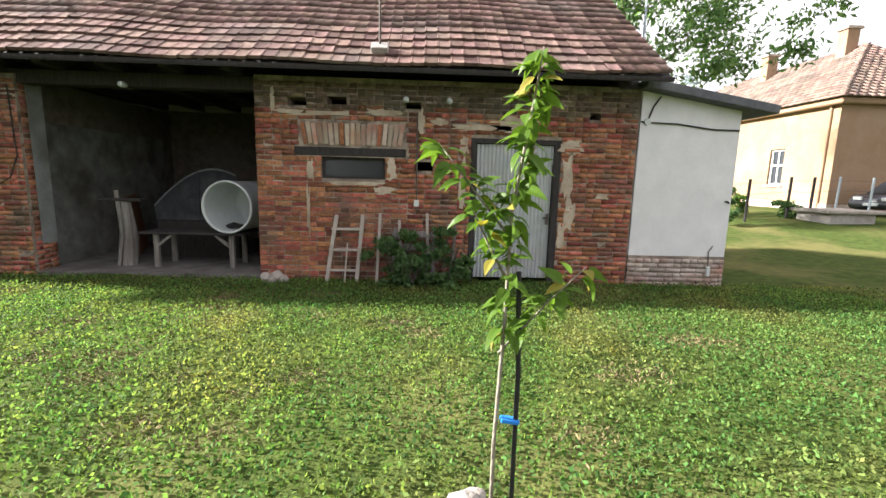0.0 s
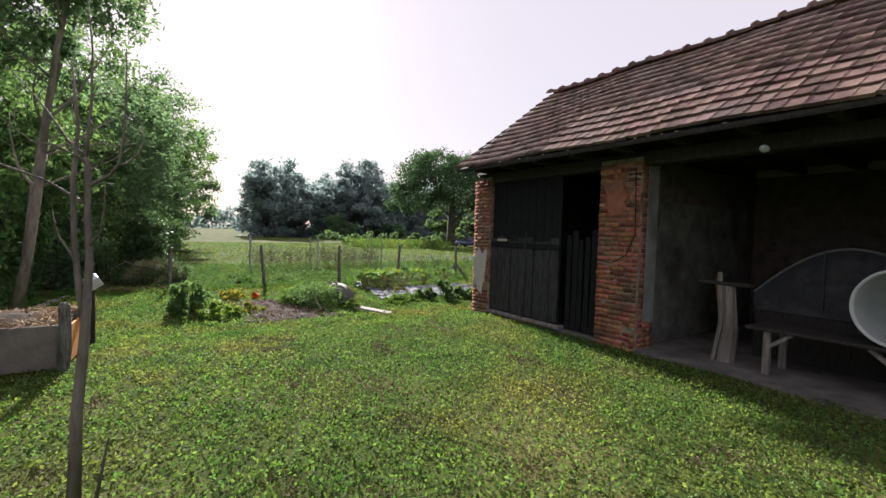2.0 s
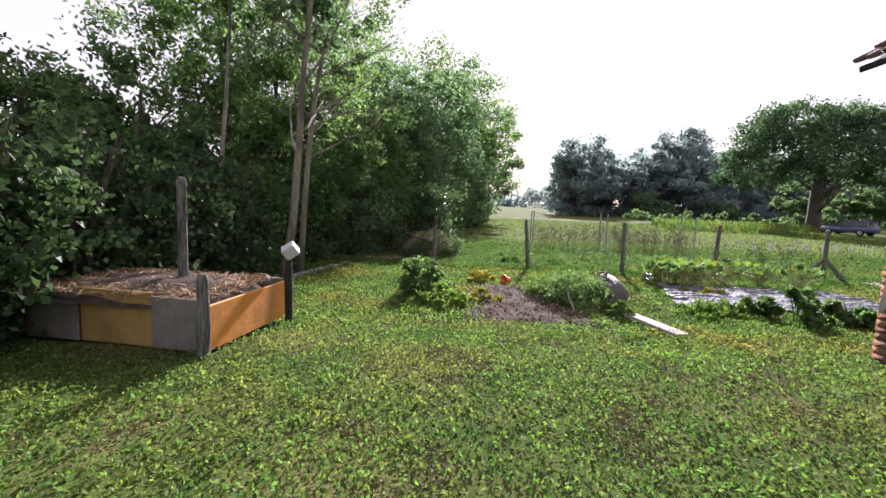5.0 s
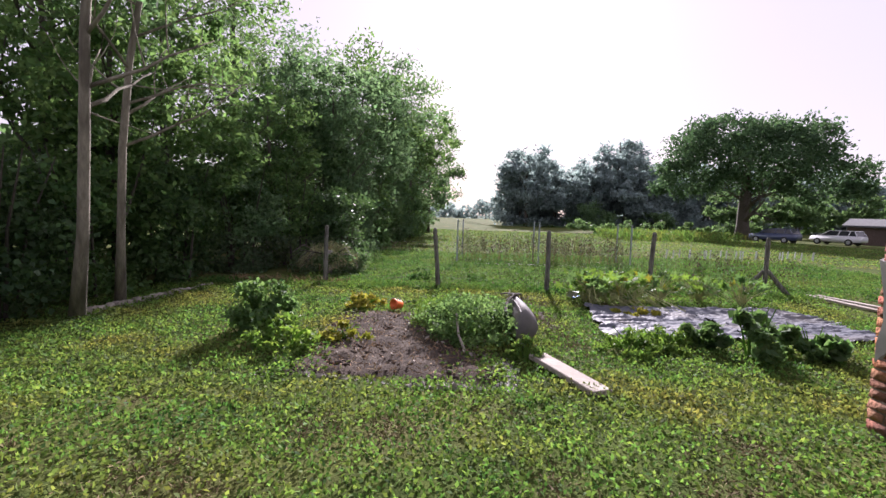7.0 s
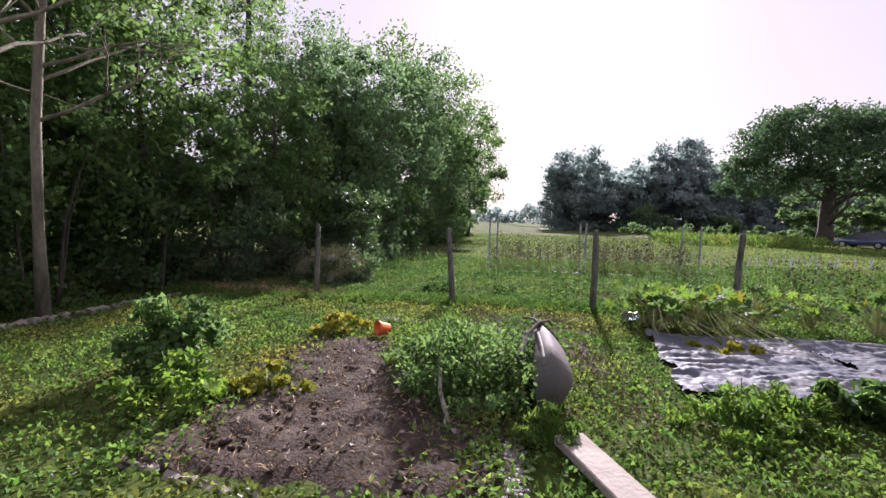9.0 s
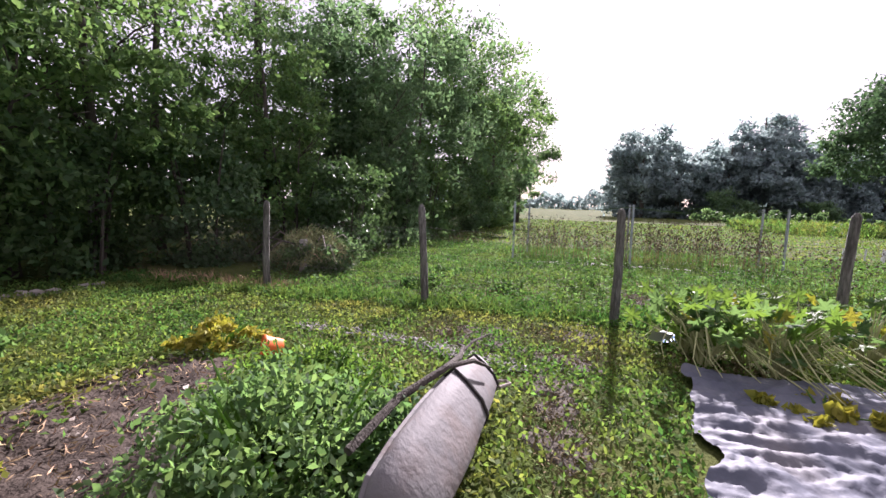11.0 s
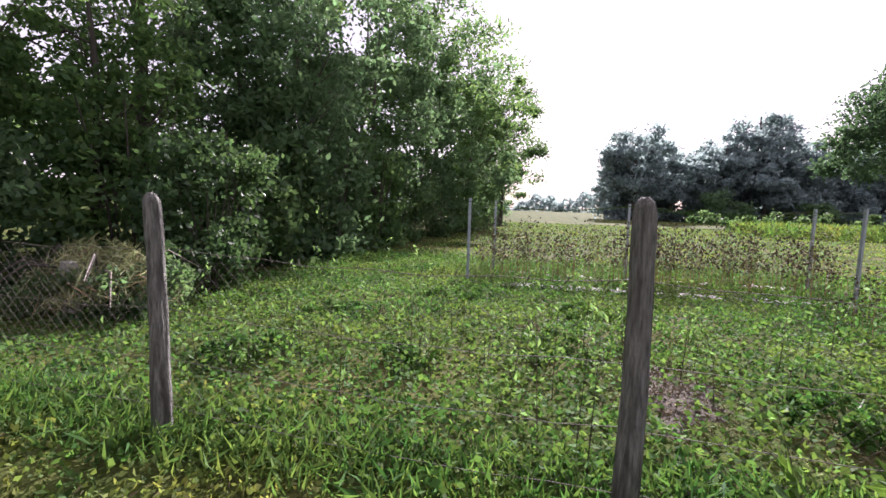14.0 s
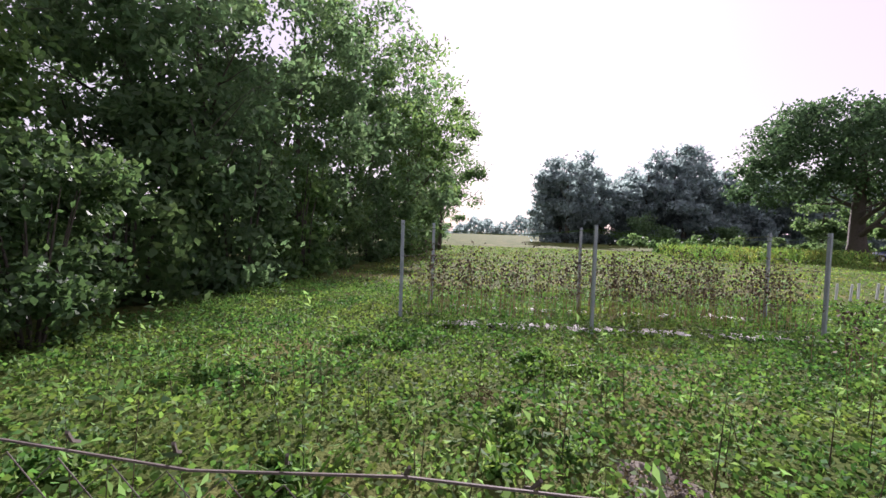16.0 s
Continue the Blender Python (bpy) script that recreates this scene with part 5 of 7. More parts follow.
# bare young tree on the lawn
BARK_YOUNG = mat("young_bark", (0.10, 0.09, 0.075), (0.20, 0.18, 0.155), 8, 0.8, 0.6, 30, stretch=(3, 3, 0.7), c3=(0.06, 0.055, 0.045), big=3)
bare = thing("bare_tree", "young leafless tree with grey forked branches", "tree", (-5.0, 0.2, G0))
bm = bmesh.new()
gq = np.random.default_rng(61)
tube(bm, [(0.05, 0.05, 0.21), (0.02, 0.06, 0.71), (0.01, 0.09, 1.08), (-0.01, 0.11, 1.5), (-0.02, 0.1, 1.75), (-0.04, 0.1, 2.01), (-0.04, 0.09, 2.08)], [0.033, 0.028, 0.025, 0.019, 0.016, 0.014, 0.012], 10, True, 0.3)
tube(bm, [(0.0, 0.09, 1.15), (0.0, 0.065, 1.38), (0.0, 0.045, 1.65), (-0.01, 0.04, 1.95), (-0.03, 0.06, 2.22), (-0.06, 0.03, 2.6)], [0.017, 0.015, 0.013, 0.011, 0.008, 0.004], 8, True, 0.3)
tube(bm, [(-0.04, 0.09, 2.08), (-0.07, 0.1, 2.24), (-0.1, 0.11, 2.39), (-0.15, 0.11, 2.69), (-0.19, 0.08, 3.05)], [0.01, 0.007, 0.006, 0.005, 0.003], 8, True, 0.25)
tube(bm, [(-0.03, 0.1, 1.92), (-0.03, 0.15, 1.96), (0.01, 0.2, 1.99), (0.03, 0.24, 2.06), (0.04, 0.26, 2.19), (0.03, 0.27, 2.42), (0.0, 0.27, 2.69)], [0.01, 0.009, 0.0085, 0.007, 0.006, 0.005, 0.003], 8, True, 0.25)
tube(bm, [(0.03, 0.24, 2.05), (0.0, 0.27, 2.06), (-0.01, 0.33, 2.13), (-0.04, 0.35, 2.2), (-0.07, 0.34, 2.29)], [0.006, 0.006, 0.005, 0.004, 0.003], 8, True, 0.25)
tube(bm, [(-0.03, 0.1, 1.82), (-0.09, 0.03, 1.87), (-0.16, -0.09, 1.95), (-0.3, -0.4, 2.07), (-0.45, -0.76, 2.15)], [0.009, 0.008, 0.006, 0.005, 0.003], 8, True, 0.25)
tube(bm, [(-0.04, 0.09, 2.05), (0.01, 0.05, 2.08), (0.04, -0.03, 2.12), (0.08, -0.12, 2.12)], [0.007, 0.006, 0.005, 0.003], 8, True, 0.25)
tube(bm, [(-0.04, 0.1, 2.07), (-0.08, 0.01, 2.17), (-0.13, -0.08, 2.32), (-0.19, -0.16, 2.43), (-0.23, -0.26, 2.55)], [0.008, 0.006, 0.005, 0.004, 0.003], 8, True, 0.25)
tube(bm, [(-0.0, 0.09, 1.36), (0.01, 0.05, 1.53), (0.02, -0.01, 1.64), (0.01, -0.03, 1.71), (0.01, -0.04, 1.79)], [0.008, 0.006, 0.005, 0.004, 0.003], 8, True, 0.25)
tube(bm, [(-0.01, 0.1, 1.59), (0.04, 0.16, 1.68), (0.07, 0.18, 1.81), (0.06, 0.18, 1.94)], [0.006, 0.005, 0.004, 0.002], 8, True, 0.25)
tube(bm, [(-0.03, 0.12, 1.93), (-0.08, 0.16, 1.95), (-0.12, 0.21, 1.95)], [0.004, 0.003, 0.002], 8, True, 0.25)
part("trunk", bm, BARK_YOUNG, bare, soft=True)
part("sucker_shoot", rod([(0.06, 0.1, 0), (0.09, 0.16, 0.3), (0.05, 0.2, 0.55)], [0.012, 0.01, 0.005], 5), BARK_DARK, bare)

# young cherry sapling tied to a stake
sap = thing("sapling", "young cherry sapling with glossy green leaves", "tree", (0.43, 1.55, G0))
bm = bmesh.new()
st = [(0, 0, -0.05), (0.0, 0.0, 0.5), (0.02, 0, 1.0), (0.03, 0, 1.5), (0.085, 0.0, 1.86), (0.12, 0.0, 2.12)]
tube(bm, st, [0.010, 0.009, 0.008, 0.007, 0.006, 0.003], 6)
br = [[(0.0, 0, 0.90), (0.10, 0.02, 1.00), (0.22, 0.03, 1.13), (0.36, 0.03, 1.27)], [(0.02, 0, 1.4), (-0.06, 0.03, 1.5), (-0.16, 0.04, 1.62), (-0.27, 0.05, 1.76)], [(0.02, 0, 1.22), (-0.06, -0.02, 1.36), (-0.13, -0.03, 1.5)], [(0.03, 0, 1.5), (0.08, 0.03, 1.62), (0.12, 0.04, 1.76)]]
for b in br:
    tube(bm, b, [0.006, 0.005, 0.004, 0.002][: len(b)], 5)
part("stem", bm, BARK, sap, soft=True)
LEAF_CHERRY = leaf_mat("cherry_leaf", (0.075, 0.16, 0.022), (0.11, 0.22, 0.035), gloss=0.35, through_=0.5)
LEAF_CHERRY_Y = leaf_mat("cherry_leaf_yellow", (0.36, 0.32, 0.05), (0.30, 0.30, 0.06), gloss=0.4)


def leaf_mesh(L_, bend):
    bm = bmesh.new()
    rows = []
    for i in range(6):
        k = i / 5
        w = L_ * 0.23 * math.sin(math.pi * (0.06 + 0.94 * k) ** 0.8) * (1 if k < 1 else 0.05)
        x, z = L_ * k, -bend * L_ * k * k
        rows.append([bm.verts.new((x, -w, z + 0.25 * w)), bm.verts.new((x, 0, z)), bm.verts.new((x, w, z + 0.25 * w))])
    for a, b in zip(rows, rows[1:]):
        bm.faces.new((a[0], b[0], b[1], a[1]))
        bm.faces.new((a[1], b[1], b[2], a[2]))
    me_ = bpy.data.meshes.new("leaf")
    bm.to_mesh(me_)
    bm.free()
    return me_


lms = []
for L_, bend in ((0.098, 0.4), (0.085, 0.7), (0.112, 0.55), (0.07, 0.3)):
    me_ = leaf_mesh(L_, bend)
    me_.materials.append(LEAF_CHERRY)
    lms.append(me_)
yl = leaf_mesh(0.09, 0.4)
yl.materials.append(LEAF_CHERRY_Y)
gq = np.random.default_rng(62)


def along(path, n, k0, k1):
    P = [Vector(p) for p in path]
    for i in range(n):
        k = (k0 + (k1 - k0) * (i + gq.random()) / n) * (len(P) - 1)
        j = min(len(P) - 2, int(k))
        yield P[j].lerp(P[j + 1], k - j)


for path, n, k0, k1 in ((st, 135, 0.38, 1.0), (br[0], 34, 0.35, 1), (br[1], 42, 0.2, 1), (br[2], 20, 0.2, 1), (br[3], 20, 0.2, 1)):
    for p in along(path, n, k0, k1):
        ob = link("leaf", yl if gq.random() < 0.06 else lms[int(gq.integers(4))], None, sap)
        ob.matrix_basis = Matrix.Translation(p) @ Euler((gq.normal() * 0.5, 0.1 + gq.normal() * 0.5, gq.random() * 6.28)).to_matrix().to_4x4() @ Matrix.Translation((0.025, 0, 0))
part("clip", cube(-0.06, 0.02, -0.02, 0.02, 0.59, 0.61, 0.003, pose(0, 0, 0, 0, 8, 0)), mat("blue_plastic", (0.02, 0.18, 0.6), (0.03, 0.22, 0.65), 5, 0.5, 0), sap, "bright blue plastic tie")
stk = thing("sapling_stake", "thin black stake beside the sapling", "stake", (0.52, 1.55, G0))
part("rod", rod([(0, 0, -0.1), (0.0, 0, 0.8), (-0.02, 0, 1.25)], 0.011), BLACK, stk)
for nm, x, y, r in (("stone", 0.33, 1.72, 0.1), ("stone", 0.24, 1.66, 0.055), ("stone", 0.40, 1.80, 0.06)):
    s = thing("stone", "rough grey stone at the sapling's foot", "stone", (x, y, G0), "stones at the sapling")
    bm = bmesh.new()
    bmesh.ops.create_icosphere(bm, subdivisions=2, radius=r)
    for v in bm.verts:
        v.co *= 1 + 0.4 * noise.noise(v.co * 9 + Vector((x * 30, 0, 0)))
        v.co.z = v.co.z * 0.8 + r * 0.4
    part("rock", bm, STONE, s)

# ---- fence ----
def fence_post(x, y, h, r, lean_=(0, 0), label="weathered grey wooden fence post with split top", material=None):
    ob = thing("fence_post", label, "fence post", (x, y, gzf(x, y)), "garden fence posts")
    bm, rings, n = bmesh.new(), [], 28
    hs = [-0.15] + [h * k / 22 for k in range(22)] + [h - 0.045, h - 0.018, h - 0.004]
    for i, z in enumerate(hs):
        k = max(0.0, z / h)
        cx = lean_[0] * k + 0.010 * math.sin(k * 5.0 + x * 3)
        cy = lean_[1] * k + 0.008 * math.sin(k * 4.0 + y * 2)
        taper = (1.10 - 0.12 * k) * (1.0, 0.94, 0.74, 0.42)[max(0, i - len(hs) + 4)]
        ring = []
        for j in range(n):
            a = 2 * math.pi * j / n
            groove = noise.noise(Vector((math.cos(a) * 4.5 + x, math.sin(a) * 4.5 + y, z * 1.6)))
            knot = noise.noise(Vector((math.cos(a) * 1.2 + y, math.sin(a) * 1.2, z * 3.5 + x)))
            fine = noise.noise(Vector((math.cos(a) * 9 + y, math.sin(a) * 9 + x, z * 5)))
            crack = -0.22 if j == 5 and k > 0.55 else 0.0
            rr = r * taper * (1 + 0.13 * groove + 0.10 * knot + 0.07 * fine + crack)
            ring.append(bm.verts.new((cx + rr * math.cos(a), cy + rr * math.sin(a), z + (0.012 * knot if i > len(hs) - 4 else 0))))
        rings.append(ring)
    for a, b in zip(rings, rings[1:]):
        for j in range(n):
            bm.faces.new((a[j], a[(j + 1) % n], b[(j + 1) % n], b[j]))
    bm.faces.new(rings[-1])
    part("post", bm, material or POST_WOOD, ob, soft=True)
    return ob


FENCE = [(-16.9, -2.6), (-16.62, 1.02), (-16.43, 3.53), (-16.28, 5.89), (-16.30, 8.14), (-16.9, 11.12), (-14.6, 12.5)]
tops = [1.30, 1.30, 1.32, 1.353, 1.385, 1.33, 1.40]
for (x, y), h, ln in zip(FENCE, tops, ((0, 0), (0.04, 0.03), (-0.06, -0.09), (-0.03, 0.0), (0, 0.03), (0, 0), (0, 0))):
    fence_post(x, y, h, 0.047 if h == 1.353 else 0.045, ln)
for sx, sy in ((-0.12, -0.55), (0.3, 0.42)):
    br_ = thing("brace", "short slanting timber brace against the corner fence post", "brace", (-16.9, 11.12, gzf(-16.9, 11.1)), "braces of the corner post")
    part("strut", rod([(sx, sy, -0.05), (sx * 0.5, sy * 0.5, 0.26), (0.05 * sx, 0.08 * sy, 0.56)], [0.055, 0.05, 0.045], 7, 0.25), POST_WOOD, br_)
for y, q in ((12.0, 0), (12.32, 6)):
    ob = thing("plank", "pale old board lying in the grass by the fence", "plank", (-15.9, y, gzf(-15.9, y) + 0.015), "boards by the fence", turn=q)
    part("board", cube(-0.85, 0.85, -0.07, 0.07, 0, 0.05, 0.008), WOOD_PALE, ob)
fence = thing("wire_fence", "rusty wire mesh fence between wooden posts", "fence")
for h in (0.12, 0.4, 0.68, 1.02):
    for (x0, y0), (x1, y1) in zip(FENCE[:-1], FENCE[1:]):
        pts = []
        for k in range(9):
            t_ = k / 8
            pts.append((x0 + (x1 - x0) * t_ - 0.07, y0 + (y1 - y0) * t_, gzf(x0, y0) + h - 0.04 * math.sin(math.pi * t_) + 0.008 * math.sin(t_ * 23 + h * 9)))
        part("wire", rod(pts, 0.0018 if h < 0.9 else 0.0022, 4), WIRE, fence)
# diamond netting
bm_v, bm_f, c0 = [], [], 0
for (x0, y0), (x1, y1) in zip(FENCE[:4], FENCE[1:5]):
    L_ = math.hypot(x1 - x0, y1 - y0)
    d = np.array([(x1 - x0) / L_, (y1 - y0) / L_])
    zg = gzf(x0, y0)
    n = int(L_ / 0.085)
    for s in (-1, 1):
        for i in range(-11, n):
            a0, a1 = (i, i + 11) if s > 0 else (i + 11, i)
            za, zb = 0.08, 0.97
            u0, u1 = a0 * 0.085, a1 * 0.085
            t0, t1 = 0.0, 1.0
            for lo, hi in ((0, L_),):
                if u0 == u1:
                    continue
                ta, tb = sorted(((lo - u0) / (u1 - u0), (hi - u0) / (u1 - u0)))
                t0, t1 = max(t0, ta), min(t1, tb)
            if t1 - t0 < 0.02:
                continue
            A = np.array([x0 + d[0] * (u0 + (u1 - u0) * t0) - 0.07, y0 + d[1] * (u0 + (u1 - u0) * t0), zg + za + (zb - za) * t0])
            B = np.array([x0 + d[0] * (u0 + (u1 - u0) * t1) - 0.07, y0 + d[1] * (u0 + (u1 - u0) * t1), zg + za + (zb - za) * t1])
            w = 0.0012
            for o in ((w, 0, 0), (-w, 0, 0), (0, 0, w * 1.3)):
                bm_v += [A + np.array(o), B + np.array(o)]
            bm_f += [(c0, c0 + 1, c0 + 3, c0 + 2), (c0 + 2, c0 + 3, c0 + 5, c0 + 4), (c0 + 4, c0 + 5, c0 + 1, c0)]
            c0 += 6
tagged(raw("netting", np.array(bm_v), np.array(bm_f), WIRE, fence), kind="stuff")
# barbs on the top strand near the walk
for i in range(14):
    y = 3.7 + i * 0.16
    x = -16.42 + (y - 3.46) / 2.42 * 0.12 - 0.07
    part("barb", rod([(x - 0.018, y - 0.006, 0.985), (x, y, 0.995), (x + 0.016, y + 0.008, 1.015)], 0.003, 4), WIRE, fence)
stub = thing("concrete_post", "short grey concrete stub post before a brush heap", "post", (-18.1, 0.75, gzf(-18.1, 0.75)))
part("post", cube(-0.06, 0.06, -0.06, 0.06, -0.1, 0.62, 0.015), CONCRETE, stub)

# brush heap behind the fence
gq = np.random.default_rng(300)
heap = thing("brush_heap", "heap of cut leafy brush with dry straw behind the fence", "brush heap", (-18.5, 0.7, gzf(-18.5, 0.7)))
HAY = mat("wilted_hay", (0.17, 0.21, 0.085), (0.34, 0.36, 0.17), 6, 0.95, 0, vary=0.4, island=True)
for mt, n_, up_ in ((HAY, 1900, 0.12), (DRY, 250, 0.0)):
    a_, r_ = gq.random(n_) * 6.28, gq.random(n_) ** 0.6
    p = np.stack([0.62 * r_ * np.cos(a_) + 0.1 * np.sin(3 * a_), 0.85 * r_ * np.sin(a_), 0.68 - 0.46 * r_ ** 2 + 0.07 * np.sin(a_ * 4 + 5 * r_) + up_ * gq.normal(size=n_) * 0.35], 1)
    v, f = leaf_arrays(p, 0.30, gen=gq, narrow=0.035, droop=0.35)
    tagged(raw("straw", v, f, mt, heap, "drooping half-dry hay stalks"), kind="stuff")
v, f = leaf_arrays(bush_points(4200, (0, 0, 0), (0.8, 1.0, 0.36), gq), 0.075, gen=gq)
raw("foliage", v, f, LEAF_DARK, heap)
for k in range(12):
    a, q = gq.random() * 6.28, gq.random()
    part("branch", rod([(0.2 * math.cos(a), 0.2 * math.sin(a), 0.5), (0.6 * math.cos(a), 0.8 * math.sin(a), 0.55 + 0.2 * q), (0.95 * math.cos(a), 1.15 * math.sin(a), 0.25 + 0.3 * q)], [0.012, 0.010, 0.004], 5), WOOD_PALE if k % 3 == 0 else BARK_DARK, heap)

# ---- netted plot with dry seed plants ----
CAGE = [(-22.7, 4.2, 0), (-22.3, 7.05, 0), (-22.7, 10.5, 0), (-24.6, 4.5, 1), (-24.3, 7.3, 1), (-24.2, 10.6, 1)]
for x, y, b in CAGE:
    ob = thing("metal_post", "blue-grey galvanised steel angle post", "post", (x, y, gzf(x, y)), "posts of the plot")
    bm = bmesh.new()
    box(bm, -0.035, 0.035, -0.004, 0.004, -0.2, 1.56)
    box(bm, -0.004, 0.004, 0.0045, 0.045, -0.2, 1.56)
    part("angle_bar", bm, STEEL_GREY, ob)
net = thing("plot_netting", "thin sagging wires strung round the plot", "netting")
for (a, b) in ((0, 1), (1, 2), (3, 4), (4, 5), (0, 3), (2, 5)):
    A, B = CAGE[a], CAGE[b]
    for h in (1.5, 1.0, 0.5, 0.12):
        pts = [(A[0] + (B[0] - A[0]) * k / 8, A[1] + (B[1] - A[1]) * k / 8, -0.1 + h - (0.12 if h > 1.4 else 0.03) * math.sin(math.pi * k / 8)) for k in range(9)]
        part("wire", rod(pts, 0.006 if h > 1.4 else 0.003, 4), GRASS_LEAF if h > 1.4 else WIRE, net)
gp = np.random.default_rng(310)
V, F, S = [], [], []
n0 = 0
for i in range(400):
    x, y = -22.95 - gp.random() * 1.2, gp.uniform(4.3, 10.6)
    if i > 330:
        x, y = gp.uniform(-21.5, -17), gp.uniform(8.6, 13)
    h = (0.75 + 0.5 * gp.random()) * (1 if i <= 330 else 0.75)
    zg = gzf(x, y)
    lx, ly = gp.normal() * 0.06, gp.normal() * 0.06
    w = 0.0035
    V += [(x - w, y, zg), (x + w, y + w, zg), (x + lx, y + ly, zg + h), (x, y - w, zg), (x, y + w * 1.4, zg), (x + lx, y + ly, zg + h)]
    m = gp.integers(14, 26)
    t_ = gp.uniform(0.35, 1.02, m)
    S.append(np.stack([x + lx * t_ + gp.normal(size=m) * 0.055, y + ly * t_ + gp.normal(size=m) * 0.075, zg + h * t_], 1))
V = np.array(V)
plants = thing("seed_plants", "dense dry brown seed-head plants in the netted plot", "plants", kind="stuff")
raw("stalks", V, np.arange(len(V)).reshape(-1, 3), DRY, plants)
v, f = leaf_arrays(np.concatenate(S), 0.046, gen=gp, narrow=0.7)
raw("seed_heads", v, f, SEED, plants)
v, f = leaf_arrays(np.concatenate(S)[::8] - np.array([0, 0, 0.12]), 0.06, gen=gp, narrow=0.5)
raw("foliage", v, f, LEAF_GREY, plants)
LIME = mat("pale_lime_stone", (0.42, 0.41, 0.40), (0.60, 0.58, 0.56), 9, 0.95, 0.5, 40, c3=(0.25, 0.22, 0.18), big=4)
strip = thing("plot_border", "pale stones and film edging along the plot", "edging", (0, 0, 0))
gp = np.random.default_rng(311)
for i in range(84):
    y = 4.9 + 5.7 * (i % 60) / 59 + 0.05 * gp.normal()
    xs = -22.5 if i < 60 else -24.0
    y = y if i < 60 else 5.0 + 5.4 * (i - 60) / 23
    if gp.random() < 0.22:
        continue
    bm = bmesh.new()
    bmesh.ops.create_icosphere(bm, subdivisions=1, radius=0.035 + 0.06 * gp.random())
    for v_ in bm.verts:
        v_.co = Vector((v_.co.x, v_.co.y * 1.4, v_.co.z * 0.35)) * (1 + 0.3 * gp.random()) + Vector((xs + 0.1 * gp.normal(), y, -0.08))
    part("stone", bm, LIME, strip)

# ---- compost bin ----
bin_ = thing("compost_bin", "open compost bin of painted orange boards and grey sheets", "compost bin", (-8.62, -0.24, G0))
TURN_B = 4
def bpart(name, x0, x1, y0, y1, z0, z1, m_, label="", bev=0.008):
    return part(name, cube(x0, x1, y0, y1, z0, z1, bev, pose(0, 0, 0, 0, 0, -TURN_B)), m_, bin_, label)
bpart("side_board", -1.42, 0.0, -0.03, 0.0, 0.02, 0.47, ORANGE, "worn orange-painted board")
PANEL = mat("weathered_grey_panel", (0.15, 0.14, 0.12), (0.23, 0.215, 0.185), 4, 0.85, 0.3, 30, c3=(0.12, 0.105, 0.085), big=3)
bpart("side_panel", -0.03, 0.0, -0.62, -0.04, 0.0, 0.52, PANEL, "grey sheet panel")
bpart("side_panel", -0.05, -0.02, -1.45, -0.63, 0.0, 0.55, mat("ochre_board", (0.30, 0.20, 0.06), (0.40, 0.27, 0.09), 4, 0.85, 0.2, 30, c3=(0.16, 0.11, 0.05), big=3), "yellow-ochre board with a bent corner")
bpart("side_panel", -0.03, 0.0, -2.1, -1.46, 0.0, 0.5, PANEL)
bpart("side_board", -1.42, 0.0, -2.1, -2.07, 0.0, 0.5, WOOD_OLD)
bpart("side_board", -1.45, -1.42, -2.1, -0.03, 0.0, 0.5, WOOD_OLD)
gq = np.random.default_rng(320)
bm = bmesh.new()
bmesh.ops.create_grid(bm, x_segments=16, y_segments=20, size=0.5)
for v_ in bm.verts:
    e = max(0.0, 1 - (2 * abs(v_.co.x)) ** 4) * max(0.0, 1 - (2 * abs(v_.co.y)) ** 4)
    v_.co = Vector((-0.72 + v_.co.x * 1.36, -1.05 + v_.co.y * 2.0, 0.40 + 0.16 * e + 0.05 * noise.noise(v_.co * 6)))
part("compost", bm, SOIL, bin_, "dark compost under the cut stalks", soft=True)
n = 2600
pp = np.stack([-0.72 + gq.uniform(-0.66, 0.66, n), -1.05 + gq.uniform(-1, 1, n), 0.47 + 0.09 * gq.random(n)], 1)
v, f = leaf_arrays(pp * np.array([1, 1, 1.0]), 0.26, gen=gq, narrow=0.05)
v[:, 2] = 0.52 + (v[:, 2] - 0.52) * 0.45
f_ = raw("straw", v, f, DRY, bin_, "pile of dry brown cut stalks")
tagged(f_, kind="stuff")
corner = fence_post(-8.55, -0.24, 0.80, 0.055, (0.01, 0), "short grey wooden corner post of the compost bin")
pole = fence_post(-9.55, -1.15, 1.75, 0.05, (0.03, 0.02), "tall grey wooden pole behind the compost bin")
sgp = thing("feeder", "small white box on a dark wooden stake", "box", (-10.15, -0.14, gzf(-10.15, -0.14)))
part("stake", rod([(0, 0, -0.1), (0.01, 0, 0.5), (0, 0, 0.92)], [0.045, 0.05, 0.035], 8, 0.4), WOOD_DARK, sgp)
part("box", cube(-0.075, 0.075, -0.09, 0.09, -0.08, 0.08, 0.012, pose(0, 0.02, 0.93, 35, 20, 25)), PLASTIC_W, sgp, "tilted white plastic box")

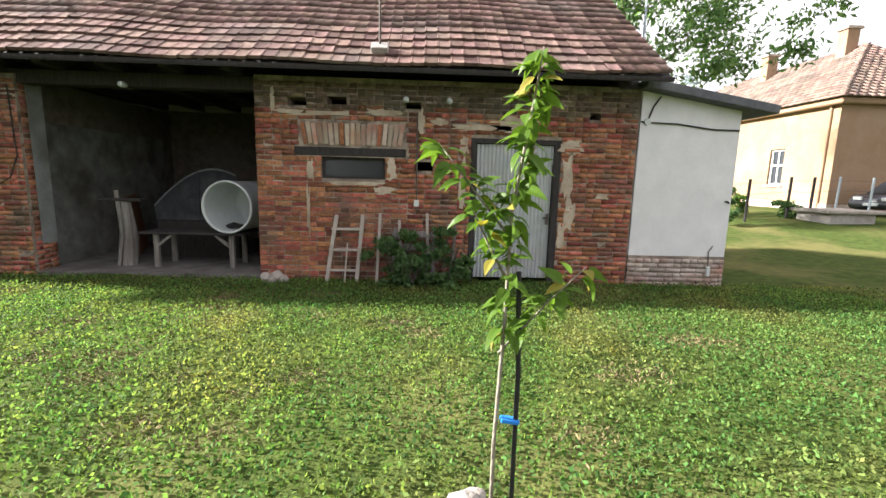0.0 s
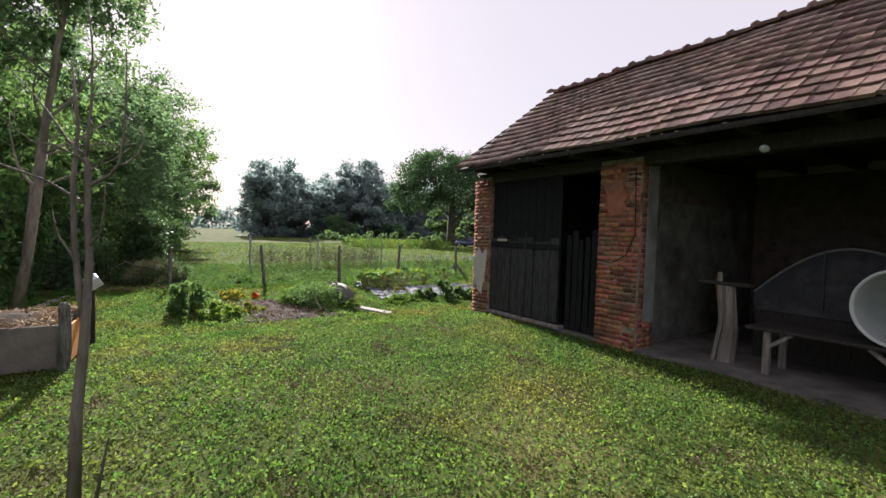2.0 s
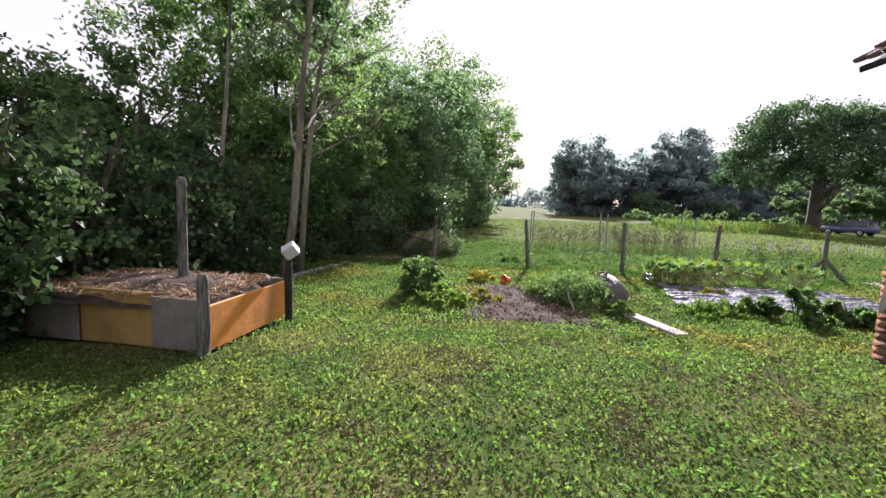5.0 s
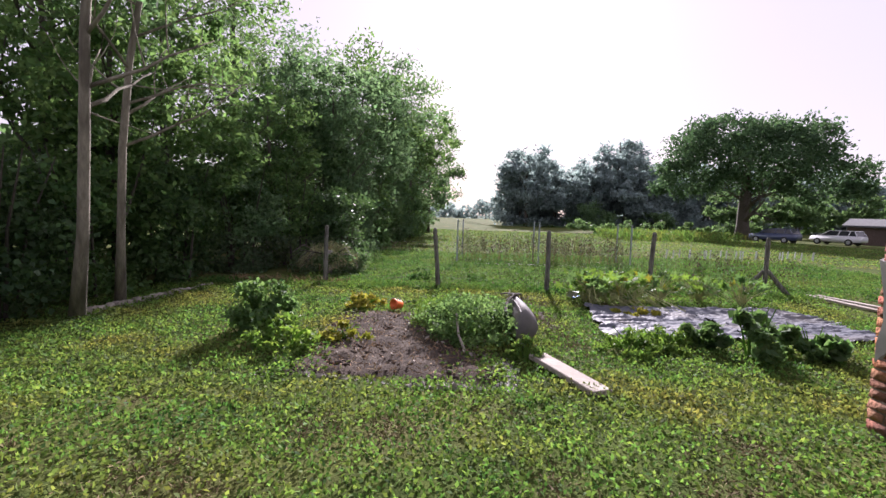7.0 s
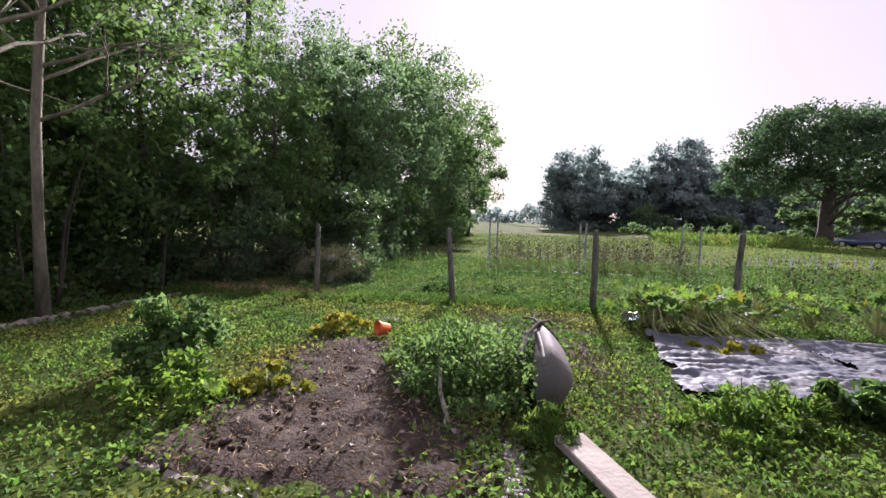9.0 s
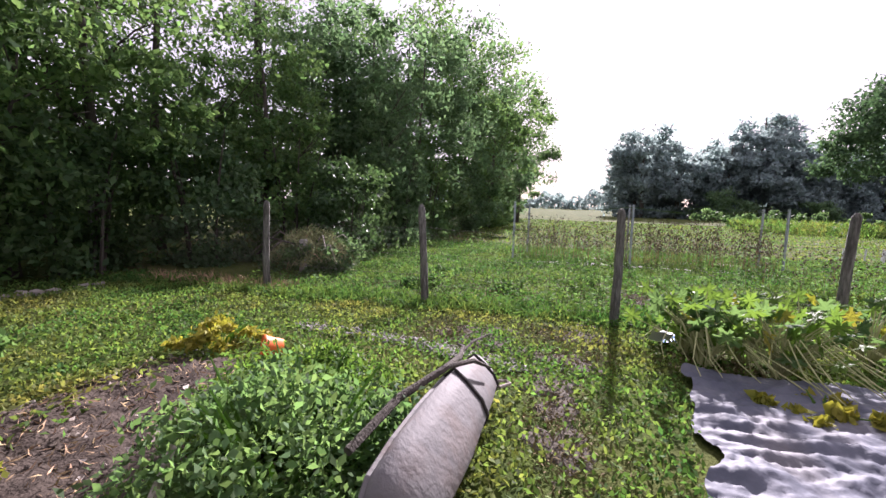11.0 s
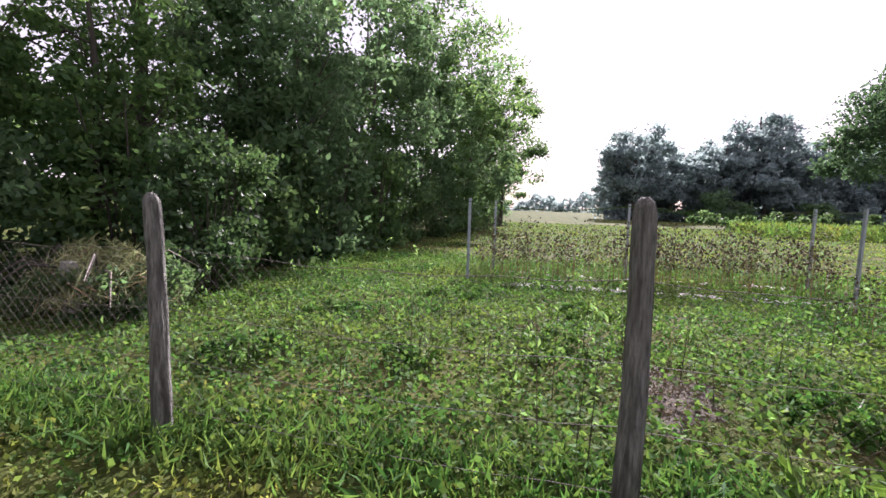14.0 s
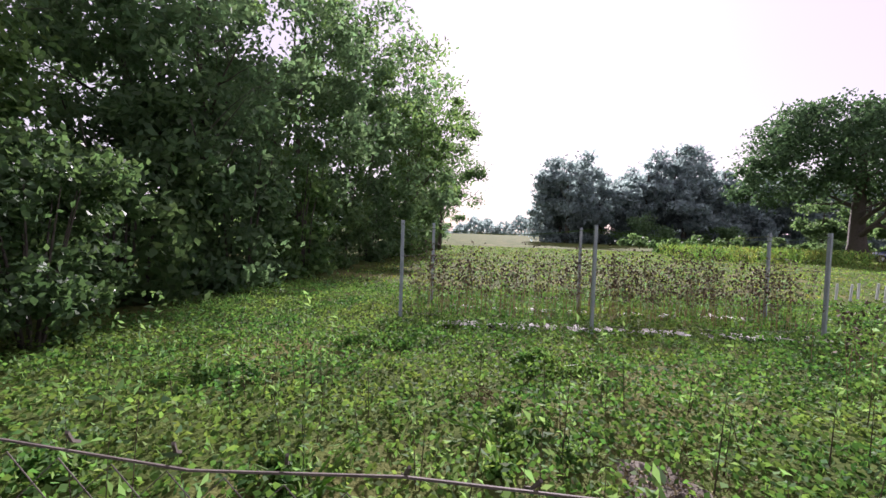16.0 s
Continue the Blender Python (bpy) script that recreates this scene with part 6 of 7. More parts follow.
# ---- vegetable beds ----
bed = thing("garden_bed", "bare dug soil bed with weeds and paper scraps", "garden bed", kind="stuff")
gq = np.random.default_rng(330)
bm = bmesh.new()
bmesh.ops.create_grid(bm, x_segments=60, y_segments=40, size=0.5)
for v_ in bm.verts:
    x, y = -12.4 + v_.co.x * 3.2, 3.05 + v_.co.y * 2.5
    e = max(abs(v_.co.x), abs(v_.co.y)) * 2 + 0.12 * noise.noise(Vector((x * 1.3, y * 1.3, 0))) + 0.12 * noise.noise(Vector((x * 4, y * 4, 3)))
    k = max(0.0, min(1.0, (1.0 - e) * 5))
    v_.co = Vector((x, y, gzf(x, y) - 0.06 + k * (0.10 + 0.05 * noise.noise(Vector((x * 4, y * 4, 2))) + 0.03 * noise.noise(Vector((x * 13, y * 13, 5))))))
part("soil", bm, SOIL, bed, "dark crumbly soil", soft=True)
pp = np.stack([gq.uniform(-13.6, -11.2, 160), gq.uniform(2.1, 4.1, 160), np.zeros(160)], 1)
pp[:, 2] = gz(pp[:, 0], pp[:, 1]) + 0.055
v, f = leaf_arrays(pp, 0.06, gen=gq, narrow=0.5)
raw("scraps", v, f, WOOD_PALE, bed, "pale scraps and stalks on the soil")
pp = np.stack([gq.uniform(-13.7, -11.0, 1500), gq.uniform(2.05, 4.15, 1500), np.zeros(1500)], 1)
pp[:, 2] = gz(pp[:, 0], pp[:, 1]) + 0.05 + 0.015 * gq.random(1500)
v, f = leaf_arrays(pp, 0.075, gen=gq, narrow=0.12)
v[:, 2] = np.maximum(v[:, 2], 0.045)
tagged(raw("litter", v, f, DRY, bed, "brown plant litter on the soil"), kind="stuff")
pp = np.stack([gq.uniform(-13.7, -11.0, 900), gq.uniform(2.0, 4.2, 900), np.zeros(900)], 1)
pp[:, 2] = gz(pp[:, 0], pp[:, 1]) + 0.025
cs_ = 0.006 + 0.015 * gq.random(900) ** 2.5
cl = pp[:, None, :] + (SIGN[None] - np.array([0.5, 0.5, 0.3])) * cs_[:, None, None] * np.array([2.2, 2.2, 1.5]) + gq.normal(size=(900, 8, 3)) * cs_[:, None, None] * 0.3
tagged(raw("clods", cl.reshape(-1, 3), (np.arange(900)[:, None, None] * 8 + CUBE_F[None]).reshape(-1, 4), SOIL, bed, "crumbled clods of earth"), kind="stuff")


def kerb(x0, y0, x1, y1, w, h, n, seed, label="broken pale concrete edging of the bed"):
    g = np.random.default_rng(seed)
    ob = thing("edging", label, "edging", group="bed edging")
    for i in range(n):
        k0, k1 = i / n, (i + 0.55 + 0.35 * g.random()) / n
        a, b = Vector((x0 + (x1 - x0) * k0, y0 + (y1 - y0) * k0)), Vector((x0 + (x1 - x0) * k1, y0 + (y1 - y0) * k1))
        c = (a + b) / 2
        bm = cube(-(b - a).length / 2, (b - a).length / 2, -w / 2, w / 2, -0.06, h, 0.015)
        for v_ in bm.verts:
            v_.co += Vector((g.normal(), g.normal(), g.normal())) * 0.012
        s = part("slab", bm, STONE, ob)
        s.matrix_basis = pose(c.x, c.y, gzf(c.x, c.y) + g.normal() * 0.01, g.normal() * 4, g.normal() * 3, math.degrees(math.atan2(y1 - y0, x1 - x0)) + g.normal() * 4)


kerb(-11.1, 1.97, -10.82, 3.1, 0.06, 0.022, 9, 1)
kerb(-10.82, 3.1, -10.76, 4.0, 0.05, 0.02, 8, 5)
kerb(-11.25, 1.92, -13.9, 2.05, 0.06, 0.025, 16, 3)
kerb(-13.2, -1.6, -15.9, -1.15, 0.14, 0.06, 16, 4, "row of rough stones along the wood's edge")
plank = thing("plank", "long pale weathered plank lying on the grass", "plank", (-11.17, 4.83, gzf(-11.17, 4.83) + 0.02), turn=-161)
part("board", cube(-0.55, 0.55, -0.105, 0.105, 0, 0.06, 0.008), WOOD_PALE, plank)


def leafy(name, label, x, y, r, h, n, size, lm, seed, stems=8, narrow=0.55, stem_mat=None, category="plant", group="", up=0.0):
    g = np.random.default_rng(seed)
    ob = thing(name, label, category, (x, y, gzf(x, y)), group)
    for k in range(stems):
        a = g.random() * 6.28
        rr = r * (0.3 + 0.6 * g.random())
        part("stem", rod([(0.1 * r * math.cos(a), 0.1 * r * math.sin(a), -0.03), (0.5 * rr * math.cos(a), 0.5 * rr * math.sin(a), h * 0.6), (rr * math.cos(a), rr * math.sin(a), h * (0.8 + 0.5 * g.random()))], [0.014, 0.010, 0.004], 5), stem_mat or LEAF_BRIGHT, ob)
    v, f = leaf_arrays(bush_points(int(n * 1.9), (0, 0, 0), (r, r, h * 0.6), g), size * 0.72, gen=g, narrow=narrow, up=up)
    raw("foliage", v, f, lm, ob)
    return ob


leafy("shrub", "leafy green shrub at the corner of the bed", -12.6, 1.25, 0.42, 0.62, 1500, 0.11, LEAF, 401, group="garden plants")
leafy("weed_clump", "low weedy clump beside the bed", -11.9, 1.75, 0.45, 0.28, 900, 0.09, LEAF_BRIGHT, 402, group="garden plants")
leafy("flower_clump", "yellow and red fading flower plants", -14.1, 2.3, 0.36, 0.24, 600, 0.08, LEAF_YELLOW, 403, group="garden plants")
leafy("flower_clump", "yellow-green low plants in the bed", -12.25, 2.35, 0.3, 0.2, 420, 0.08, LEAF_YELLOW, 404, group="garden plants")
leafy("tomato_heap", "heap of pulled green tomato plants", -12.5, 3.95, 0.62, 0.5, 5200, 0.062, LEAF, 405, stems=16, group="garden plants")
leafy("tomato_heap", "heap of pulled green tomato plants", -13.1, 3.7, 0.55, 0.40, 4000, 0.062, LEAF_BRIGHT, 406, stems=10, narrow=0.36, group="garden plants")
leafy("weed_clump", "grass tuft at the tray's foot", -11.72, 4.52, 0.2, 0.22, 420, 0.10, GRASS_LEAF, 407, stems=4, narrow=0.25, group="garden plants", up=0.6)
stick = thing("stick", "pale bare stick leaning on the plant heap", "stick", (-11.85, 3.85, 0.0))
part("wood", rod([(0, 0, 0.02), (-0.12, -0.08, 0.2), (-0.3, -0.1, 0.42)], [0.02, 0.018, 0.014], 6, 0.3), WOOD_PALE, stick)

# overturned grey barrow tray
TRAY = mat("scuffed_tray", (0.125, 0.122, 0.122), (0.185, 0.178, 0.172), 5, 0.75, 0.3, 30, spec=0.2, c3=(0.13, 0.09, 0.07), big=4, stain=0.6)
tub = thing("barrow_tray", "grey sheet-metal barrow tray lying on its side against the plant heap", "barrow tray", (-12.08, 4.50, 0.0), turn=-3)
OUTLINE = ((0.0, 0.0), (0.06, 0.03), (0.15, 0.13), (0.22, 0.24), (0.235, 0.29), (0.20, 0.37), (0.12, 0.46), (0.05, 0.52), (0.0, 0.47), (-0.06, 0.30), (-0.05, 0.12))
secs = [(0.0, 0.85, 0.85), (0.05, 0.95, 0.95), (0.25, 1.0, 1.0), (0.55, 1.05, 1.0), (0.9, 1.0, 0.95), (1.2, 0.95, 0.86), (1.48, 0.85, 0.74), (1.66, 0.7, 0.64), (1.70, 0.62, 0.58)]
bm = bmesh.new()
rings = [[bm.verts.new((-u, 0.03 + w * k, 0.03 * (1 - w) + h * q)) for k, q in OUTLINE] for u, w, h in secs]
for a, b in zip(rings, rings[1:]):
    for k in range(len(OUTLINE)):
        j = (k + 1) % len(OUTLINE)
        bm.faces.new((a[k], a[j], b[j], b[k]))
bm.faces.new(rings[0][::-1])
bm.faces.new(rings[-1])
bmesh.ops.recalc_face_normals(bm, faces=bm.faces[:])
part("shell", bm, TRAY, tub, "dull grey hull with scuffs and rust stains", soft=True)
for u, w, h in ((0.95, 1.01, 0.95), (1.5, 0.86, 0.745)):
    part("rib", rod([(-u, 0.03 + w * k, 0.004 + h * q) for k, q in OUTLINE[1:9]], 0.010, 6), WOOD_DARK, tub, "dark seam rib")
for k in (1, 8):
    part("rim", rod([(-u, 0.03 + w * OUTLINE[k][0], h * OUTLINE[k][1]) for u, w, h in secs], 0.013, 6), TRAY, tub)
part("handle_loop", rod([(-1.5, 0.24, 0.2), (-1.58, 0.30, 0.2), (-1.64, 0.27, 0.19), (-1.60, 0.22, 0.2)], 0.011, 6), WOOD_PALE, tub)
branch = thing("branch", "dark forked branch lying across the tray", "branch", (-12.67, 4.45, 0.0))
part("wood", rod([(0.35, -0.08, 0.40), (0.0, 0.0, 0.47), (-0.31, 0.15, 0.52), (-0.62, 0.16, 0.47), (-0.95, 0.12, 0.42), (-1.1, 0.06, 0.38)], [0.018, 0.018, 0.017, 0.016, 0.012, 0.008], 8, 0.35), BARK_DARK, branch)
part("fork", rod([(-0.31, 0.15, 0.52), (-0.5, 0.26, 0.50), (-0.69, 0.33, 0.40)], [0.014, 0.012, 0.008], 7, 0.3), BARK_DARK, branch)
part("fork", rod([(-0.62, 0.12, 0.44), (-0.95, 0.18, 0.46), (-1.3, 0.25, 0.42)], [0.010, 0.009, 0.006], 6, 0.3), BARK_DARK, branch)

bucket = thing("flower_pot", "orange plastic flower pot lying on its side", "pot", (-14.12, 2.92, 0.0), turn=-50)
bm = bmesh.new()
rings = [[bm.verts.new((u, r * math.cos(2 * math.pi * k / 16), r * math.sin(2 * math.pi * k / 16))) for k in range(16)] for u, r in ((0, 0.0), (0, 0.05), (0.11, 0.07), (0.115, 0.078), (0.14, 0.078), (0.14, 0.066), (0.01, 0.045))]
for a, b in zip(rings, rings[1:]):
    for k in range(16):
        bm.faces.new((a[k], a[(k + 1) % 16], b[(k + 1) % 16], b[k]))
bmesh.ops.remove_doubles(bm, verts=bm.verts[:], dist=0.0005)
bmesh.ops.recalc_face_normals(bm, faces=bm.faces[:])
bmesh.ops.transform(bm, matrix=pose(0, 0, 0.088, 0, -8, 0) @ Matrix.Scale(1.2, 4), verts=bm.verts[:])
part("pot", bm, mat("orange_plastic", (0.62, 0.13, 0.03), (0.70, 0.17, 0.04), 4, 0.5, 0.05), bucket, soft=True)

# black mulch film
film = thing("mulch_film", "crumpled black plastic mulch film, sky sheen put into its colour", "plastic sheet")
for cy, ly, seed_f in ((6.85, 2.1, 0.0), (8.98, 2.1, 5.0)):
    bm = bmesh.new()
    bmesh.ops.create_grid(bm, x_segments=100, y_segments=90, size=0.5)
    for v_ in bm.verts:
        u, w = v_.co.x, v_.co.y
        y = cy + w * ly
        x = -14.75 + (u + 0.5) * 2.07
        y += (0.5 - w) * 0.21 * (-12.7 - x) if seed_f == 0 else 0
        x += 0.15 * noise.noise(Vector((y * 1.1, 3 + seed_f, 0)))
        y += 0.2 * noise.noise(Vector((x * 2.2, 9 + seed_f, 0)))
        zz = 0.03 + 0.05 * noise.noise(Vector((x * 2, y * 1.5, 1 + seed_f))) + 0.055 * abs(noise.noise(Vector((x * 7, y * 2.5, 4)))) + 0.022 * abs(noise.noise(Vector((x * 13, y * 6, 8)))) + 0.03 * abs(noise.noise(Vector((x * 9 + y * 14, y * 9 - x * 12, 2))))
        v_.co = Vector((x, y, gzf(x, y) + max(0.012, zz)))
    part("sheet", bm, FILM, film, "crumpled black sheet", soft=True)
STEM = mat("squash_stem", (0.24, 0.28, 0.11), (0.40, 0.40, 0.20), 6, 0.7, 0.1)


def lobed_leaf(R, k5):
    """A big lobed leaf, cupped, on its stalk's end."""
    bm = bmesh.new()
    c = bm.verts.new((0.25 * R, 0, 0))
    inner, outer = [], []
    for k in range(42):
        b = 2 * math.pi * k / 42
        r = R * (0.68 + 0.22 * math.cos(7 * b) + 0.13 * math.cos(21 * b + k5)) * (0.45 if k == 21 else 1)
        inner.append(bm.verts.new((0.25 * R + r * 0.5 * math.cos(b), r * 0.5 * math.sin(b), 0.05 * R + 0.02 * R * math.cos(5 * b))))
        outer.append(bm.verts.new((0.25 * R + r * math.cos(b), r * math.sin(b), 0.10 * R * math.cos(3 * b + k5) - 0.04 * R)))
    for k in range(42):
        j = (k + 1) % 42
        bm.faces.new((c, inner[k], inner[j]))
        bm.faces.new((inner[k], outer[k], outer[j], inner[j]))
    me_ = bpy.data.meshes.new("leaf")
    bm.to_mesh(me_)
    bm.free()
    return me_


big_leaves = []
for R, k5, lm_ in ((0.115, 0.3, LEAF_BRIGHT), (0.095, 1.2, LEAF_BRIGHT), (0.125, 2.2, LEAF), (0.08, 3.0, LEAF_BRIGHT), (0.095, 4.0, LEAF_YELLOW)):
    me_ = lobed_leaf(R, k5)
    me_.materials.append(lm_)
    big_leaves.append(me_)
for i, (x, y) in enumerate(((-15.0, 6.45), (-15.35, 6.4), (-15.25, 6.85), (-15.6, 6.6), (-14.95, 7.0), (-15.5, 7.4), (-15.6, 8.0), (-15.6, 8.8), (-15.45, 9.6))):
    g = np.random.default_rng(500 + i)
    ob = thing("squash_plant", "sprawling squash plant with big lobed leaves and pale stems", "plant", (x, y, gzf(x, y)), "squash plants")
    for k in range(32):
        a = g.random() * 6.28
        rr, hh = 0.10 + 0.38 * g.random(), 0.2 + 0.36 * g.random()
        p2 = (rr * math.cos(a), rr * math.sin(a), hh)
        part("stem", rod([(0.03 * math.cos(a), 0.03 * math.sin(a), 0.0), (0.5 * p2[0], 0.5 * p2[1], hh * 0.7), p2], [0.008, 0.007, 0.004], 5), STEM, ob)
        l = link("leaf", big_leaves[int(g.integers(5)) if g.random() < 0.4 else int(g.integers(3))], None, ob)
        l.matrix_basis = Matrix.Translation(p2) @ Euler((g.normal() * 0.55, g.normal() * 0.5 - 0.75, a)).to_matrix().to_4x4()
    if i in (0, 1, 2, 4, 5, 7):
        for k in range(11):
            a, L_ = -0.3 + g.normal() * 0.9, 0.4 + 0.6 * g.random()
            part("trailing_stem", rod([(0.1, 0.05, 0.16), (L_ * 0.35 * math.cos(a), L_ * 0.4 * math.sin(a) + 0.1, 0.30 + 0.1 * g.random()), (L_ * 0.8 * math.cos(a), L_ * 0.8 * math.sin(a) + 0.25, 0.20), (L_ * math.cos(a), L_ * math.sin(a) + 0.4, 0.10)], [0.006, 0.006, 0.005, 0.003], 5), STEM, ob, "long pale trailing stem")
leafy("wilted_leaves", "wilted yellow-green leaves lying on the film", -14.25, 6.95, 0.36, 0.10, 320, 0.16, LEAF_YELLOW, 431, stems=0 + 3, group="squash plants")
for i, (x, y, r, h) in enumerate(((-12.0, 7.3, 0.30, 0.52), (-12.36, 6.95, 0.24, 0.30), (-12.3, 6.4, 0.35, 0.22), (-12.1, 5.95, 0.5, 0.2), (-12.05, 8.1, 0.36, 0.32))):
    leafy("cabbage_plant" if i in (0, 1, 4) else "weed_clump", "large-leaved dark green cabbage plant at the film's edge" if i in (0, 1, 4) else "weedy grass clump at the film's edge", x, y, r, h, 500 if i in (0, 1, 4) else 900, 0.17 if i in (0, 1, 4) else 0.09, LEAF if i in (0, 1, 4) else LEAF_BRIGHT, 420 + i, narrow=0.8 if i in (0, 1, 4) else 0.3, group="plants at the film")
blue = thing("blue_bag", "scrap of blue plastic bag among the squash plants", "plastic bag", (-15.7, 6.4, gzf(-15.7, 6.4)))
bm = bmesh.new()
bmesh.ops.create_grid(bm, x_segments=10, y_segments=10, size=0.16)
for v_ in bm.verts:
    v_.co.z = 0.03 + 0.06 * abs(noise.noise(v_.co * 9))
part("sheet", bm, bpy.data.materials["blue_plastic"], blue, soft=True)

ASH = mat("pale_ash", (0.22, 0.21, 0.205), (0.36, 0.345, 0.335), 20, 0.97, 0.3, 60, spec=0.1)
ash = thing("ash_strip", "strip of pale ash and rubble across the garden", "rubble", kind="stuff")
ga = np.random.default_rng(600)
pts = []
for (x0, y0), (x1, y1), w, n_ in (((-15.05, 2.5), (-14.85, 3.9), 0.07, 2200), ((-14.85, 3.9), (-14.5, 4.9), 0.07, 2200), ((-10.78, 4.18), (-11.7, 4.32), 0.045, 1600), ((-11.1, 1.97), (-10.82, 3.1), 0.03, 350), ((-10.82, 3.1), (-10.76, 4.1), 0.03, 260), ((-11.0, 1.8), (-12.5, 1.95), 0.07, 420), ((-12.5, 1.95), (-14.3, 2.2), 0.08, 420), ((-22.5, 4.4), (-22.5, 10.7), 0.12, 300)):
    n = int(n_ * 0.7)
    k = ga.random(n)
    pts.append(np.stack([x0 + (x1 - x0) * k + ga.normal(size=n) * w, y0 + (y1 - y0) * k + ga.normal(size=n) * w, np.zeros(n)], 1))
pts = np.concatenate(pts)
s_ = 0.004 + 0.011 * ga.random(len(pts)) ** 3
pts[:, 2] = gz(pts[:, 0], pts[:, 1]) - 0.004
bx = pts[:, None, :] + (SIGN[None] - np.array([0.5, 0.5, 0.2])) * s_[:, None, None] * np.array([2.0, 2.0, 1.0]) + ga.normal(size=(len(pts), 8, 3)) * s_[:, None, None] * 0.3
raw("rubble", bx.reshape(-1, 3), (np.arange(len(pts))[:, None, None] * 8 + CUBE_F[None]).reshape(-1, 4), ASH, ash)

gv = np.random.default_rng(610)
V, S, S2 = [], [], []
for i in range(110):
    x, y = gv.uniform(-19.5, -16.5), gv.uniform(2.6, 10.5)
    h = 0.35 + 0.65 * gv.random() ** 1.5
    zg = gzf(x, y)
    lx, ly, w = gv.normal() * 0.07, gv.normal() * 0.07, 0.004
    V += [(x - w, y, zg), (x + w, y + w, zg), (x + lx, y + ly, zg + h), (x, y - w, zg), (x, y + w, zg), (x + lx, y + ly, zg + h)]
    m = int(10 + 20 * h)
    t_ = gv.uniform(0.15, 1.0, m)
    S.append(np.stack([x + lx * t_ + gv.normal(size=m) * 0.04 * (1.3 - t_), y + ly * t_ + gv.normal(size=m) * 0.04 * (1.3 - t_), zg + h * t_], 1))
weeds = thing("tall_weeds", "thin dark weed stalks with small leaves beyond the fence", "weeds", kind="stuff")
raw("stalks", np.array(V), np.arange(len(V)).reshape(-1, 3), SEED, weeds)
v, f = leaf_arrays(np.concatenate(S), 0.045, gen=gv, narrow=0.35)
raw("foliage", v, f, LEAF, weeds)
for i, (x, y, r, h) in enumerate(((-21.2, 4.3, 0.55, 0.16), (-17.9, 4.6, 0.3, 0.22), (-17.6, 3.2, 0.35, 0.2), (-18.6, 5.6, 0.4, 0.18), (-20.3, 6.1, 0.5, 0.14), (-17.5, 7.4, 0.35, 0.25), (-18.4, 9.2, 0.5, 0.3), (-19.4, 3.1, 0.4, 0.15), (-20.0, 11.5, 0.7, 0.5), (-18.4, 12.0, 0.6, 0.5))):
    leafy("weed_clump", "leafy weed clump in the meadow beyond the fence", x, y, r * 1.1, h * 0.75, 600, 0.065, MEADOW_LEAF, 440 + i, narrow=0.5, group="meadow weeds")

# worn patches in the lawn
WORN = [(-17.9, 6.45, 0.8, 0.45), (-15.0, 6.7, 0.5, 0.5), (-15.3, 4.0, 0.55, 0.4), (-15.5, 5.1, 0.45, 0.35), (-14.9, 5.4, 0.3, 0.4), (-13.6, 5.2, 0.8, 0.26), (-12.3, 5.25, 0.6, 0.2), (-10.2, 1.2, 0.2, 0.16), (-9.3, 0.9, 0.25, 0.13), (-9.0, 4.2, 0.35, 0.2), (-8.4, 4.9, 0.4, 0.15),
        (-9.8, 3.2, 0.3, 0.2), (-7.6, 3.4, 0.3, 0.25), (-8.9, 2.3, 0.25, 0.25), (-9.6, 5.6, 0.4, 0.2), (-6.4, 2.7, 0.3, 0.25), (-5.2, 4.4, 0.3, 0.2), (-6.8, 5.2, 0.3, 0.15), (-2.6, 3.6, 0.35, 0.22), (-3.5, 4.5, 0.3, 0.2), (-1.2, 2.9, 0.2, 0.15), (1.9, 3.3, 0.4, 0.25), (3.0, 4.1, 0.5, 0.2), (1.2, 2.4, 0.2, 0.2), (-17.5, 7.6, 0.6, 0.5), (-17.9, 8.6, 0.5, 0.4), (-19.4, 5.5, 0.3, 0.2)]


gwn = np.random.default_rng(77)
WORN += [(gwn.uniform(-10.6, 0.5), gwn.uniform(-0.5, 6.2), gwn.uniform(0.12, 0.34), gwn.uniform(0.1, 0.26)) for _ in range(46)]


def bare_soil(x, y, rx, ry, seed):
    ob = thing("soil_patch", "bare grey-brown trodden soil between the weeds", "soil patch", kind="stuff", group="bare patches")
    bm = bmesh.new()
    bmesh.ops.create_grid(bm, x_segments=26, y_segments=26, size=1.0)
    for v_ in bm.verts:
        px_, py_ = x + v_.co.x * rx * 1.3, y + v_.co.y * ry * 1.3
        e = v_.co.length * 1.3 + 0.85 * noise.noise(Vector((px_ * 3.5, py_ * 3.5, seed))) + 0.45 * noise.noise(Vector((px_ * 9, py_ * 9, seed)))
        k = max(0.0, min(1.0, (1.0 - e) * 3))
        v_.co = Vector((px_, py_, gzf(px_, py_) - 0.07 + k * (0.070 + 0.014 * noise.noise(Vector((px_ * 12, py_ * 12, 5))))))
    part("soil", bm, DUST, ob, soft=True)


DUST = mat("dusty_soil", (0.060, 0.052, 0.042), (0.120, 0.106, 0.086), 9, 0.97, 0.9, 40, spec=0.1, c3=(0.15, 0.137, 0.115), big=2)
for i, (x, y, rx, ry) in enumerate(((-15.3, 4.4, 0.55, 0.5), (-15.7, 5.45, 0.4, 0.35), (-14.75, 5.3, 0.4, 0.35), (-17.9, 6.45, 0.7, 0.45), (-13.55, 5.2, 0.5, 0.22), (-14.3, 5.15, 0.3, 0.2))):
    bare_soil(x, y, rx, ry, i)
scrap = thing("white_bag", "crumpled scrap of white plastic by the squash plants", "plastic bag", (-15.42, 6.2, gzf(-15.4, 6.2)))
bm = bmesh.new()
